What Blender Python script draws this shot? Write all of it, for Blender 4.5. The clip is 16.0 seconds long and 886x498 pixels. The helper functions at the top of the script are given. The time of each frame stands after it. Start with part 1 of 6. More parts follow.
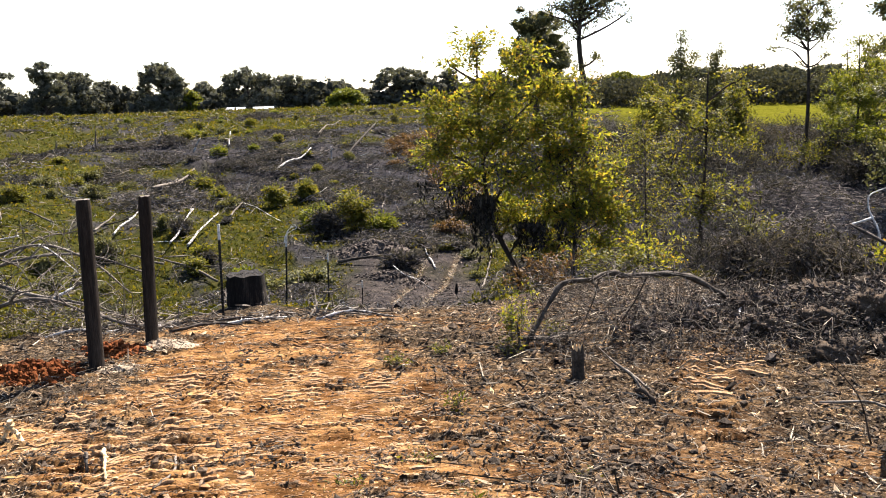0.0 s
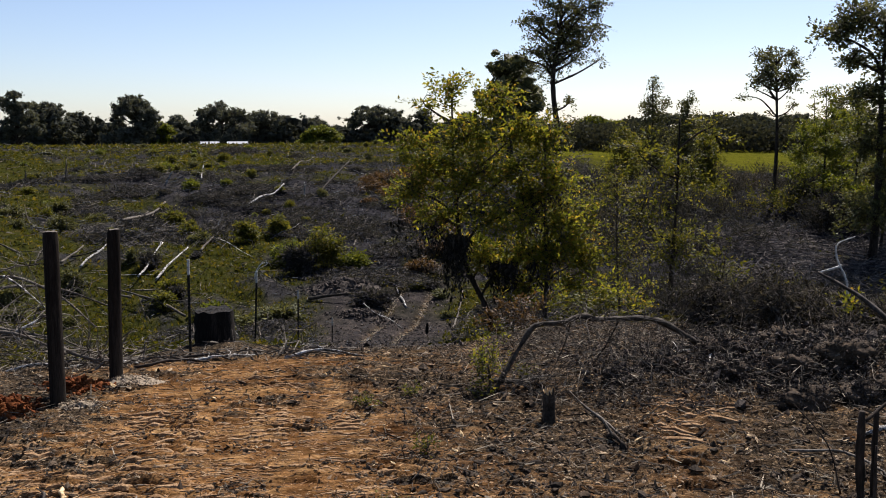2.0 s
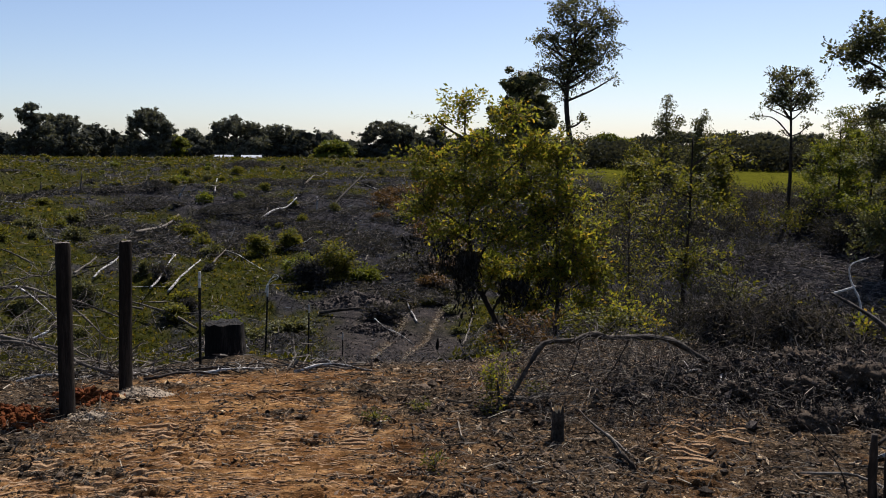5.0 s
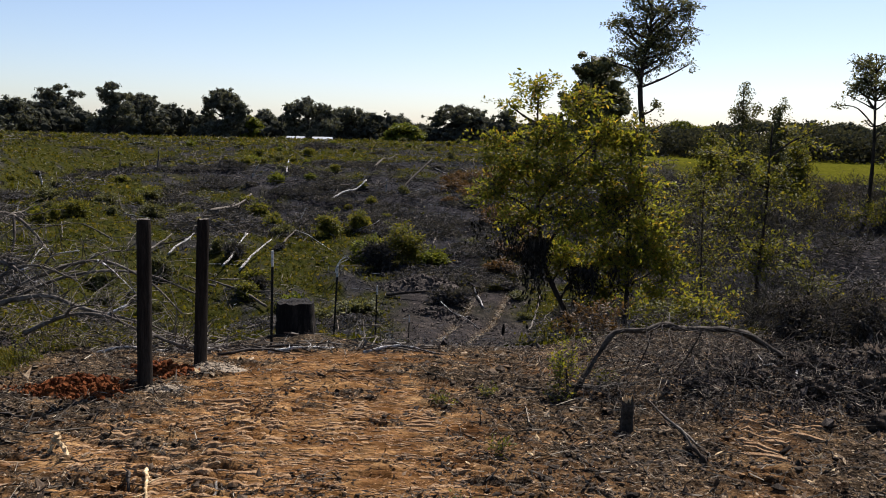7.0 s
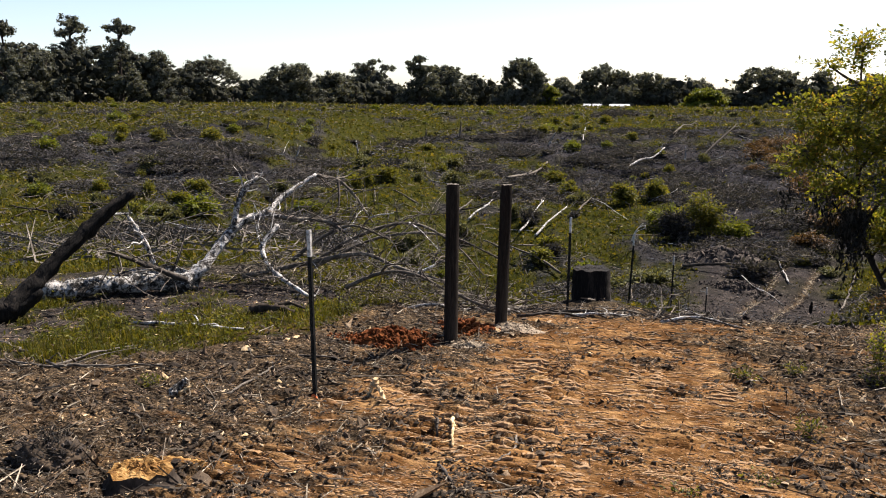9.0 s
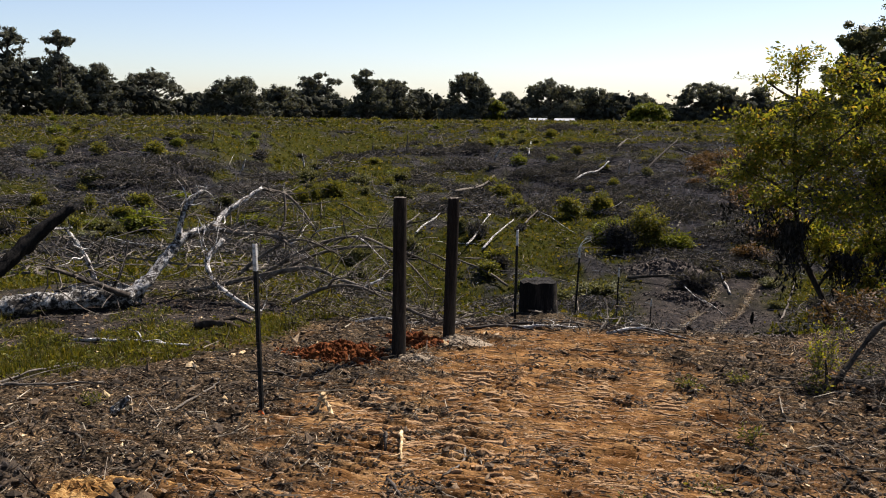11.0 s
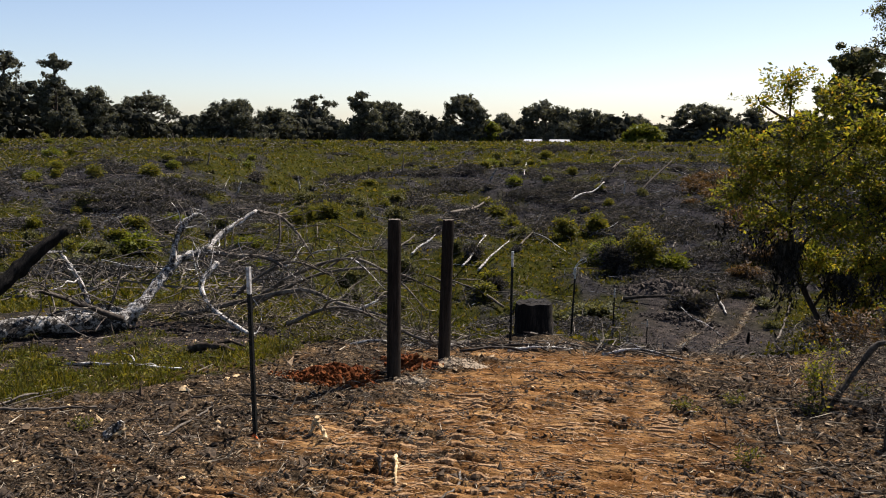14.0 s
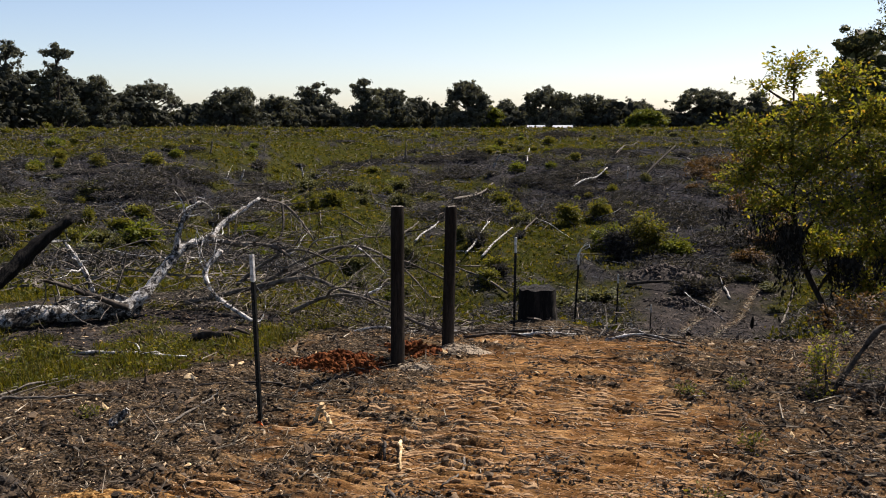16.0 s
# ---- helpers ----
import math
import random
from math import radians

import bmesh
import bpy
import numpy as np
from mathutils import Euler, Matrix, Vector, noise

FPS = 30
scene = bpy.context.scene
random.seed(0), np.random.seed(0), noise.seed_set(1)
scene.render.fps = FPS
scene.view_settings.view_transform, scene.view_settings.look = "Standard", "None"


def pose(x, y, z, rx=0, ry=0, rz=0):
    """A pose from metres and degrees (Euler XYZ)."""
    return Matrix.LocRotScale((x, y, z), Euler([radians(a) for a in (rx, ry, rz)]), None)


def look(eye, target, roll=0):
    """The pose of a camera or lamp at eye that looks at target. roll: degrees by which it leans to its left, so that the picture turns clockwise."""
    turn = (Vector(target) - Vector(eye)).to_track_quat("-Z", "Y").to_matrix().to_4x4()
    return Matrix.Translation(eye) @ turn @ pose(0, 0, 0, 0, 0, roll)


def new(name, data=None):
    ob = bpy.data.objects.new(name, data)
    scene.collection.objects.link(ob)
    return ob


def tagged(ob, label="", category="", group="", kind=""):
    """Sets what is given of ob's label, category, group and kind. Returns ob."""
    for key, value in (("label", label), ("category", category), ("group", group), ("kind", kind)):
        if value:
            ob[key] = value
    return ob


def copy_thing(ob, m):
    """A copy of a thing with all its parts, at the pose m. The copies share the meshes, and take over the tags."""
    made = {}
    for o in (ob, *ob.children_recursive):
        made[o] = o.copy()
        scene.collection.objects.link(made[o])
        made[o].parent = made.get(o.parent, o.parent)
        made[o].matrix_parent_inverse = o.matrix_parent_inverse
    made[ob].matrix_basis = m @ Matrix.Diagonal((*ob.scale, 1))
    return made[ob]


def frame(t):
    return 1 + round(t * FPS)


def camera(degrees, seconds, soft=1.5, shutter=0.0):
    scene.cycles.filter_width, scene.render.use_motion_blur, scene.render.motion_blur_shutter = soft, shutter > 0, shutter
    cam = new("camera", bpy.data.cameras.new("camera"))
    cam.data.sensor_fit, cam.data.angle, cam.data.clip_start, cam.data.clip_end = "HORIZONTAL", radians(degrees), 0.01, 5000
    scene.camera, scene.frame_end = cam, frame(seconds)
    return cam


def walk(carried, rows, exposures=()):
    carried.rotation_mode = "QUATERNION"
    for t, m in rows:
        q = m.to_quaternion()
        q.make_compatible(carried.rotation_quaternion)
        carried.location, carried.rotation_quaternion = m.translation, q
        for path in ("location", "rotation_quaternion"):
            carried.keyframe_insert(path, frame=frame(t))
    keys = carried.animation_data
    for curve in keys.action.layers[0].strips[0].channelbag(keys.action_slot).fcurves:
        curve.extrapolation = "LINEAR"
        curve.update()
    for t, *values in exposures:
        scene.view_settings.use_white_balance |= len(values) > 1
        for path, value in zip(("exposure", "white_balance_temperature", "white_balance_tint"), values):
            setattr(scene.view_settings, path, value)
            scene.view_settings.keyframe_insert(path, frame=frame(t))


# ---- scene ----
# ---- camera ----
cam = camera(52.0, 16.0, soft=1.0)
# seconds, place, turn left, tilt, lean
PATH = [
    (0.0, 0.086, 0.035, 2.527, 0.65, -9.90, 1.66),
    (0.2, 0.085, 0.060, 2.535, -2.44, -8.98, -0.50),
    (0.5, 0.045, 0.052, 2.525, -1.46, -10.02, 0.33),
    (1.0, 0.066, 0.058, 2.530, -0.84, -7.34, 1.76),
    (1.5, 0.061, 0.063, 2.519, -1.89, -7.49, 0.59),
    (2.0, 0.075, 0.074, 2.534, -0.95, -7.47, 0.21),
    (2.5, 0.078, 0.079, 2.536, -1.22, -7.35, -0.38),
    (3.0, 0.075, 0.070, 2.531, -0.42, -7.12, -0.42),
    (3.2, 0.074, 0.072, 2.531, -0.43, -6.62, -0.52),
    (5.3, 0.095, 0.083, 2.537, 0.06, -6.42, -0.34),
    (5.5, 0.117, 0.065, 2.539, 0.50, -6.13, -0.10),
    (6.0, 0.080, 0.078, 2.528, 0.46, -6.04, -1.04),
    (6.5, 0.021, 0.084, 2.524, 3.61, -7.04, -1.55),
    (7.0, 0.038, 0.089, 2.533, 4.22, -7.52, -1.35),
    (7.5, 0.039, 0.081, 2.539, 5.23, -7.87, -1.35),
    (8.0, 0.018, 0.074, 2.519, 7.69, -8.02, -0.27),
    (8.5, -0.064, 0.074, 2.497, 17.59, -10.32, -0.74),
    (9.0, -0.010, -0.000, 2.522, 22.55, -9.75, -0.11),
    (9.2, -0.010, -0.013, 2.526, 20.92, -9.48, -0.79),
    (11.3, -0.009, -0.000, 2.516, 19.21, -8.63, -0.34),
    (11.5, 0.000, -0.002, 2.516, 19.30, -7.98, -0.53),
    (12.0, 0.015, -0.006, 2.529, 19.52, -8.44, -0.84),
    (12.5, 0.000, 0.000, 2.500, 19.00, -8.20, -0.00),
    (13.0, 0.007, 0.004, 2.525, 18.87, -7.41, 0.01),
    (13.5, 0.017, 0.023, 2.535, 19.36, -7.51, -0.14),
    (14.0, -0.000, 0.018, 2.523, 18.95, -7.54, -0.10),
    (14.5, 0.024, -0.002, 2.521, 18.85, -7.76, -0.04),
    (15.0, 0.004, 0.016, 2.518, 19.41, -8.27, -0.37),
    (15.5, 0.011, -0.001, 2.502, 19.24, -8.30, 0.14),
    (16.0, 0.007, 0.014, 2.520, 19.12, -8.37, 0.33),
]
EXPOSURES = [(0, 2.5, 6700, 17), (0.3, 1.95, 6700, 17), (0.7, 1.58, 6550, 17), (1, 1.65, 6400, 17), (1.5, 1.02, 6250, 17), (2.5, 1.15, 6250, 17), (5.5, 0.89, 6100, 17), (6.5, 0.98, 6150, 17), (7, 1.1, 6200, 17), (8, 1.2, 6350, 17), (8.5, 1.46, 6550, 17), (9, 1.65, 6650, 17), (9.3, 1.5, 6550, 17), (11.3, 1.28, 6600, 17), (16, 1.23, 6600, 17)]
walk(cam, [(t, pose(x, y, z, 90 + tilt, lean, turn)) for t, x, y, z, turn, tilt, lean in PATH], EXPOSURES)

# ---- daylight ----
SUN_AZ, SUN_EL = 28, 52          # degrees right of +y, and above the horizon
world = bpy.data.worlds.new("world")
scene.world = world
world.use_nodes = True
wn = world.node_tree
sky = wn.nodes.new("ShaderNodeTexSky")
sky.sky_type, sky.sun_disc = 'NISHITA', False
sky.sun_elevation, sky.sun_rotation = radians(SUN_EL), radians(SUN_AZ)
sky.air_density, sky.dust_density, sky.ozone_density = 0.8, .6, 1.25
wn.links.new(sky.outputs[0], wn.nodes["Background"].inputs[0])
wn.nodes["Background"].inputs[1].default_value = 0.06
sun = new("sun", bpy.data.lights.new("sun", "SUN"))
sun.data.energy, sun.data.angle, sun.data.color = 5.0, radians(0.5), (1, 0.95, 0.86)
sd = Vector((math.sin(radians(SUN_AZ)) * math.cos(radians(SUN_EL)), math.cos(radians(SUN_AZ)) * math.cos(radians(SUN_EL)), math.sin(radians(SUN_EL))))
sun.matrix_world = look(sd * 60, (0, 0, 0))

# ---- materials ----
def ramp(nt, stops):
    n = nt.nodes.new("ShaderNodeValToRGB")
    el = n.color_ramp.elements
    while len(el) < len(stops):
        el.new(0.5)
    for e, (p, c) in zip(el, stops):
        e.position, e.color = p, (*c, 1)
    return n


def noise_node(nt, scale, detail=5, rough=0.6, vec=None):
    n = nt.nodes.new("ShaderNodeTexNoise")
    n.inputs["Scale"].default_value, n.inputs["Detail"].default_value, n.inputs["Roughness"].default_value = scale, detail, rough
    if vec is not None:
        nt.links.new(vec, n.inputs["Vector"])
    return n


def mix_col(nt, a, b, fac, mode='MIX'):
    n = nt.nodes.new("ShaderNodeMix")
    n.data_type, n.blend_type = 'RGBA', mode
    for s, v in ((n.inputs[0], fac), (n.inputs[6], a), (n.inputs[7], b)):
        if isinstance(v, (int, float)):
            s.default_value = v
        elif isinstance(v, tuple):
            s.default_value = (*v, 1)
        else:
            nt.links.new(v, s)
    return n.outputs[2]


def surface(name, stops, scale=8, rough=0.85, bump=0.4, fine=40, stretch=None, spread=0.0, dist=0.01, spec=0.08):
    """A weathered surface: colour by coarse noise, broken by fine noise, with relief; spread varies it piece by piece."""
    m = bpy.data.materials.new(name)
    m.use_nodes = True
    nt = m.node_tree
    bs = nt.nodes["Principled BSDF"]
    tc = nt.nodes.new("ShaderNodeTexCoord").outputs["Object"]
    if stretch:
        mp = nt.nodes.new("ShaderNodeMapping")
        mp.inputs["Scale"].default_value = stretch
        nt.links.new(tc, mp.inputs[0])
        tc = mp.outputs[0]
    n1, n2 = noise_node(nt, scale, 6, .65, tc), noise_node(nt, fine, 4, .7, tc)
    ma = nt.nodes.new("ShaderNodeMath")
    ma.operation = 'MULTIPLY_ADD'
    ma.inputs[1].default_value, ma.inputs[2].default_value = 0.6, 0.0
    nt.links.new(n1.outputs[0], ma.inputs[0])
    mb = nt.nodes.new("ShaderNodeMath")
    mb.operation = 'MULTIPLY_ADD'
    mb.inputs[1].default_value = 0.4
    nt.links.new(n2.outputs[0], mb.inputs[0])
    nt.links.new(ma.outputs[0], mb.inputs[2])
    mr = nt.nodes.new("ShaderNodeMath")
    mr.operation = 'MULTIPLY_ADD'
    mr.inputs[1].default_value, mr.inputs[2].default_value = 2.0, -.5
    nt.links.new(mb.outputs[0], mr.inputs[0])
    val = mr.outputs[0]
    if spread:
        gi = nt.nodes.new("ShaderNodeNewGeometry").outputs["Random Per Island"]
        mc = nt.nodes.new("ShaderNodeMath")
        mc.operation = 'MULTIPLY_ADD'
        mc.inputs[1].default_value = spread
        nt.links.new(gi, mc.inputs[0])
        md = nt.nodes.new("ShaderNodeMath")
        md.operation = 'SUBTRACT'
        md.inputs[1].default_value = spread / 2
        nt.links.new(val, mc.inputs[2])
        nt.links.new(mc.outputs[0], md.inputs[0])
        val = md.outputs[0]
    rp = ramp(nt, stops)
    nt.links.new(val, rp.inputs[0])
    nt.links.new(rp.outputs[0], bs.inputs["Base Color"])
    bs.inputs["Roughness"].default_value = rough
    bs.inputs["Specular IOR Level"].default_value = spec
    if bump:
        bp = nt.nodes.new("ShaderNodeBump")
        bp.inputs["Strength"].default_value, bp.inputs["Distance"].default_value = bump, dist
        nt.links.new(mb.outputs[0], bp.inputs["Height"])
        nt.links.new(bp.outputs[0], bs.inputs["Normal"])
    return m


def foliage(name, stops, through_light=0.45, rough=0.55):
    """Leaves and blades: each one its own tone, letting some light through."""
    m = bpy.data.materials.new(name)
    m.use_nodes = True
    nt = m.node_tree
    bs, out = nt.nodes["Principled BSDF"], nt.nodes["Material Output"]
    gi = nt.nodes.new("ShaderNodeNewGeometry").outputs["Random Per Island"]
    rp = ramp(nt, stops)
    nt.links.new(gi, rp.inputs[0])
    tc = nt.nodes.new("ShaderNodeTexCoord").outputs["Object"]
    n1 = noise_node(nt, 1.3, 3, .6, tc)
    dk = ramp(nt, [(.3, (.62, .64, .6)), (.7, (1.2, 1.15, 1.0))])
    nt.links.new(n1.outputs[0], dk.inputs[0])
    col = mix_col(nt, rp.outputs[0], dk.outputs[0], 1.0, 'MULTIPLY')
    nt.links.new(col, bs.inputs["Base Color"])
    bs.inputs["Roughness"].default_value = rough
    bs.inputs["Specular IOR Level"].default_value = 0.12 if rough < .8 else 0.0
    tl = nt.nodes.new("ShaderNodeBsdfTranslucent")
    nt.links.new(mix_col(nt, col, (1.45, 1.35, .7), 1.0, 'MULTIPLY'), tl.inputs[0])
    mx = nt.nodes.new("ShaderNodeMixShader")
    mx.inputs[0].default_value = through_light
    nt.links.new(bs.outputs[0], mx.inputs[1])
    nt.links.new(tl.outputs[0], mx.inputs[2])
    nt.links.new(mx.outputs[0], out.inputs[0])
    return m


def ground_material():
    """Orange clay, grey wood litter, grass thatch and pale slash, laid where the land carries each."""
    m = bpy.data.materials.new("ground_cover")
    m.use_nodes = True
    nt = m.node_tree
    bs = nt.nodes["Principled BSDF"]
    tc = nt.nodes.new("ShaderNodeTexCoord").outputs["Object"]
    mp = nt.nodes.new("ShaderNodeMapping")
    mp.inputs["Scale"].default_value = (.42, 1.5, 1)
    nt.links.new(tc, mp.inputs[0])
    coarse, mid, fine, grit = (noise_node(nt, s, 5, .68, v) for s, v in ((0.45, tc), (2.6, tc), (14, mp.outputs[0]), (48, tc)))

    def attr(n):
        a = nt.nodes.new("ShaderNodeAttribute")
        a.attribute_name = n
        return a.outputs["Fac"]

    def tone(src, stops):
        r = ramp(nt, stops)
        nt.links.new(src.outputs[0], r.inputs[0])
        return r.outputs[0]
    clay = tone(mid, [(.36, (0.086, 0.041, 0.0155)), (.5, (0.139, 0.073, 0.029)), (.62, (0.192, 0.113, 0.05))])
    clay = mix_col(nt, clay, tone(fine, [(.36, (.36, .35, .35)), (.46, (.85, .84, .83)), (.55, (1, 1, 1)), (.64, (1.3, 1.28, 1.22))]), .8, 'MULTIPLY')
    clay = mix_col(nt, clay, tone(noise_node(nt, 30, 4, .75, mp.outputs[0]), [(.36, (.4, .39, .39)), (.45, (.88, .88, .88)), (.56, (1.05, 1.05, 1.05)), (.66, (1.45, 1.45, 1.42))]), .65, 'MULTIPLY')
    # raised dry clay painted paler, gaps darker: sun and shade of the relief as colour
    relief_tone = ramp(nt, [(0, (.5, .47, .45)), (.4, (.8, .77, .74)), (.75, (1.2, 1.2, 1.18)), (1, (1.75, 1.8, 1.85))])
    nt.links.new(attr("relief_tone"), relief_tone.inputs[0])
    clay = mix_col(nt, clay, relief_tone.outputs[0], 1.0, 'MULTIPLY')
    litter = tone(mid, [(.36, (0.024, 0.0185, 0.0135)), (.52, (0.049, 0.037, 0.025)), (.66, (0.094, 0.064, 0.037))])
    speck = noise_node(nt, 34, 3, .75, tc)
    litter = mix_col(nt, litter, tone(fine, [(.40, (.35, .35, .36)), (.52, (1, 1, 1)), (.64, (1.9, 1.75, 1.5))]), .9, 'MULTIPLY')
    litter = mix_col(nt, litter, tone(speck, [(.38, (.18, .18, .19)), (.47, (.7, .7, .7)), (.56, (1.15, 1.15, 1.15)), (.66, (3.0, 2.9, 2.7))]), .95, 'MULTIPLY')
    grass = tone(mid, [(.36, (0.0127, 0.0144, 0.0039)), (.5, (0.0225, 0.0243, 0.0056)), (.64, (0.0375, 0.0321, 0.0095))])
    slash = tone(mid, [(.36, (0.0145, 0.0145, 0.015)), (.52, (0.024, 0.0235, 0.026)), (.66, (0.04, 0.039, 0.041))])
    slash = mix_col(nt, slash, tone(grit, [(.38, (.6, .6, .6)), (.6, (1.25, 1.2, 1.15))]), .8, 'MULTIPLY')
    col = mix_col(nt, slash, litter, attr("litter"))
    col = mix_col(nt, col, grass, attr("grass"))
    meadow = tone(mid, [(.36, (0.039, 0.041, 0.0047)), (.5, (0.0572, 0.0583, 0.0062)), (.64, (0.078, 0.0713, 0.0109))])
    col = mix_col(nt, col, meadow, attr("meadow"))
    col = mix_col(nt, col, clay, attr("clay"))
    col = mix_col(nt, col, tone(coarse, [(.3, (.82, .82, .84)), (.7, (1.12, 1.1, 1.06))]), 1.0, 'MULTIPLY')
    col = mix_col(nt, col, tone(grit, [(.35, (.72, .72, .72)), (.65, (1.2, 1.2, 1.2))]), .6, 'MULTIPLY')
    nt.links.new(col, bs.inputs["Base Color"])
    bs.inputs["Roughness"].default_value = 1.0
    bs.inputs["Specular IOR Level"].default_value = 0.0
    b1, b2 = nt.nodes.new("ShaderNodeBump"), nt.nodes.new("ShaderNodeBump")
    b1.inputs["Strength"].default_value, b1.inputs["Distance"].default_value = .7, .05
    b2.inputs["Strength"].default_value, b2.inputs["Distance"].default_value = .6, .012
    nt.links.new(fine.outputs[0], b1.inputs["Height"])
    nt.links.new(grit.outputs[0], b2.inputs["Height"])
    nt.links.new(b1.outputs[0], b2.inputs["Normal"])
    nt.links.new(b2.outputs[0], bs.inputs["Normal"])
    return m


GROUND = ground_material()
POST_WOOD = surface("post_wood", [(.25, (0.0075, 0.006, 0.0048)), (.5, (0.019, 0.0155, 0.0125)), (.8, (0.046, 0.038, 0.03))], 3, .92, .8, 30, (4.158, 4.3605, 0.396), dist=.012, spec=.03)
CUT_WOOD = surface("cut_wood", [(.3, (0.2, 0.135, 0.07)), (.55, (0.42, 0.3, 0.16)), (.75, (0.62, 0.5, 0.32))], 14, .8, .4, 60)
ORANGE_WOOD = surface("rotten_heartwood", [(.3, (0.05, 0.022, 0.007)), (.5, (0.16, 0.08, 0.022)), (.7, (0.34, 0.215, 0.085))], 5, .85, .8, 30, (.6, 3, 3), dist=.02)
POST_PAINT = surface("post_paint", [(.3, (.006, .0065, .006)), (.6, (.014, .0145, .0135)), (.8, (.045, .032, .024))], 12, .6, .2, 60, dist=.002)
TIP_PAINT = surface("tip_paint", [(.3, (0.2, 0.195, 0.175)), (.5, (0.42, 0.41, 0.38)), (.7, (0.58, 0.57, 0.53))], 22, .5, .15, 80, dist=.002)
FLAG_ORANGE = surface("orange_tape", [(.3, (.5, .09, .02)), (.7, (.8, .16, .04))], 12, .5, .2, 50)
CHAR = surface("charred_wood", [(.3, (0.0042, 0.0038, 0.0034)), (.55, (0.0105, 0.0092, 0.0078)), (.75, (0.03, 0.024, 0.0185))], 7, .8, .9, 35, (1.6, 1.6, 0.25), dist=.03)
BARK = surface("bark", [(.3, (0.0126, 0.0101, 0.0076)), (.55, (0.0344, 0.0264, 0.0201)), (.75, (0.0691, 0.0533, 0.0403))], 9, .9, .9, 40, (0.6278, 0.5603, 0.1761), dist=.02)
PALE_BARK = surface("pale_bark", [(.28, (.016, .014, .013)), (.42, (.06, .055, .05)), (.52, (.3, .285, .26)), (.76, (.6, .58, .55))], 9, .9, 1.0, 45, dist=.04)
FURROWED = surface("furrowed_grey_bark", [(.3, (.012, .011, .01)), (.46, (.04, .037, .033)), (.55, (.24, .23, .21)), (.8, (.52, .5, .47))], 8, .92, 1.0, 38, dist=.06)
GREY_BRANCH = surface("grey_branch", [(.2, (0.024, 0.0203, 0.0163)), (.5, (0.08, 0.0686, 0.0555)), (.8, (0.208, 0.1833, 0.1517))], 6, .85, .6, 40, dist=.01)
DARK_BRANCH = surface("dark_branch", [(.3, (0.0182, 0.0155, 0.0127)), (.55, (0.0455, 0.0382, 0.0319)), (.75, (0.091, 0.0774, 0.0637))], 8, .85, .6, 40, dist=.01)
TWIGS = surface("twigs", [(.15, (0.0139, 0.0116, 0.0086)), (.45, (0.045, 0.037, 0.028)), (.7, (0.11, 0.091, 0.068)), (.95, (0.28, 0.24, 0.18))], 5, .85, .3, 30, spread=.8, dist=.004)
SLASH_TWIGS = surface("slash_twigs", [(.15, (0.0121, 0.0129, 0.015)), (.5, (0.0302, 0.0322, 0.0358)), (.75, (0.0604, 0.0647, 0.0697)), (.98, (0.1492, 0.1649, 0.1758))], 3, .95, 0, 20, spread=.7, spec=.0)
BLEACHED = surface("bleached_wood", [(.25, (0.16, 0.15, 0.135)), (.45, (0.42, 0.4, 0.37)), (.75, (0.66, 0.64, 0.6))], 9, .85, .6, 45, dist=.01)
RUT_CRUMB = surface("rut_crumbs", [(.2, (0.06, 0.05, 0.036)), (.5, (0.135, 0.112, 0.08)), (.85, (0.24, 0.205, 0.15))], 9, .95, .6, 45, spread=.6, dist=.01)
BANK_SLASH = surface("matted_slash", [(.15, (0.036, 0.032, 0.03)), (.5, (0.085, 0.075, 0.07)), (.85, (0.165, 0.148, 0.132))], 4, .95, 0, 20, spread=.7, spec=.0)
CHIPS = surface("wood_chips", [(.15, (0.03, 0.021, 0.0145)), (.45, (0.075, 0.05, 0.031)), (.7, (0.15, 0.1, 0.06)), (.95, (0.29, 0.22, 0.14))], 12, .85, .3, 50, spread=.85, dist=.004)
CLODS = surface("soil_clods", [(.2, (0.0145, 0.0112, 0.0085)), (.5, (0.038, 0.029, 0.021)), (.85, (0.092, 0.065, 0.042))], 9, .95, .8, 45, spread=.5, dist=.02)
DARK_SOIL = surface("dark_soil", [(.3, (0.018, 0.0155, 0.0135)), (.55, (0.05, 0.042, 0.036)), (.75, (0.115, 0.093, 0.075))], 8, .95, .9, 40, spread=.3, dist=.03)
CLAY_RIDGE = surface("dry_clay_ridges", [(.2, (0.1, 0.054, 0.025)), (.5, (0.18, 0.105, 0.052)), (.85, (0.31, 0.21, 0.12))], 16, .95, 1.0, 60, spread=.55, dist=.02)
CLAY_CRUMB = surface("clay_crumbs", [(.2, (0.064, 0.031, 0.0135)), (.5, (0.145, 0.076, 0.034)), (.85, (0.27, 0.162, 0.08))], 9, .95, .8, 45, spread=.6, dist=.01)
BROWN_BRANCH = surface("brown_branch", [(.2, (0.0112, 0.0091, 0.007)), (.5, (0.035, 0.0287, 0.0224)), (.85, (0.105, 0.0896, 0.07))], 7, .85, .7, 40, dist=.012)
CLAY = surface("orange_clay", [(.2, (0.034, 0.0092, 0.0025)), (.5, (0.092, 0.026, 0.0065)), (.85, (0.155, 0.057, 0.0185))], 9, .95, .8, 45, spread=.35, dist=.02)
GRAVEL = surface("grey_concrete_mix", [(.2, (0.115, 0.09, 0.062)), (.5, (0.19, 0.152, 0.108)), (.85, (0.27, 0.216, 0.157))], 14, .95, .7, 70, spread=.25, dist=.008)
WHITE_PAINT = surface("white_paint", [(.3, (0.408, 0.408, 0.396)), (.7, (0.492, 0.492, 0.48))], 4, .6, .1, 30)
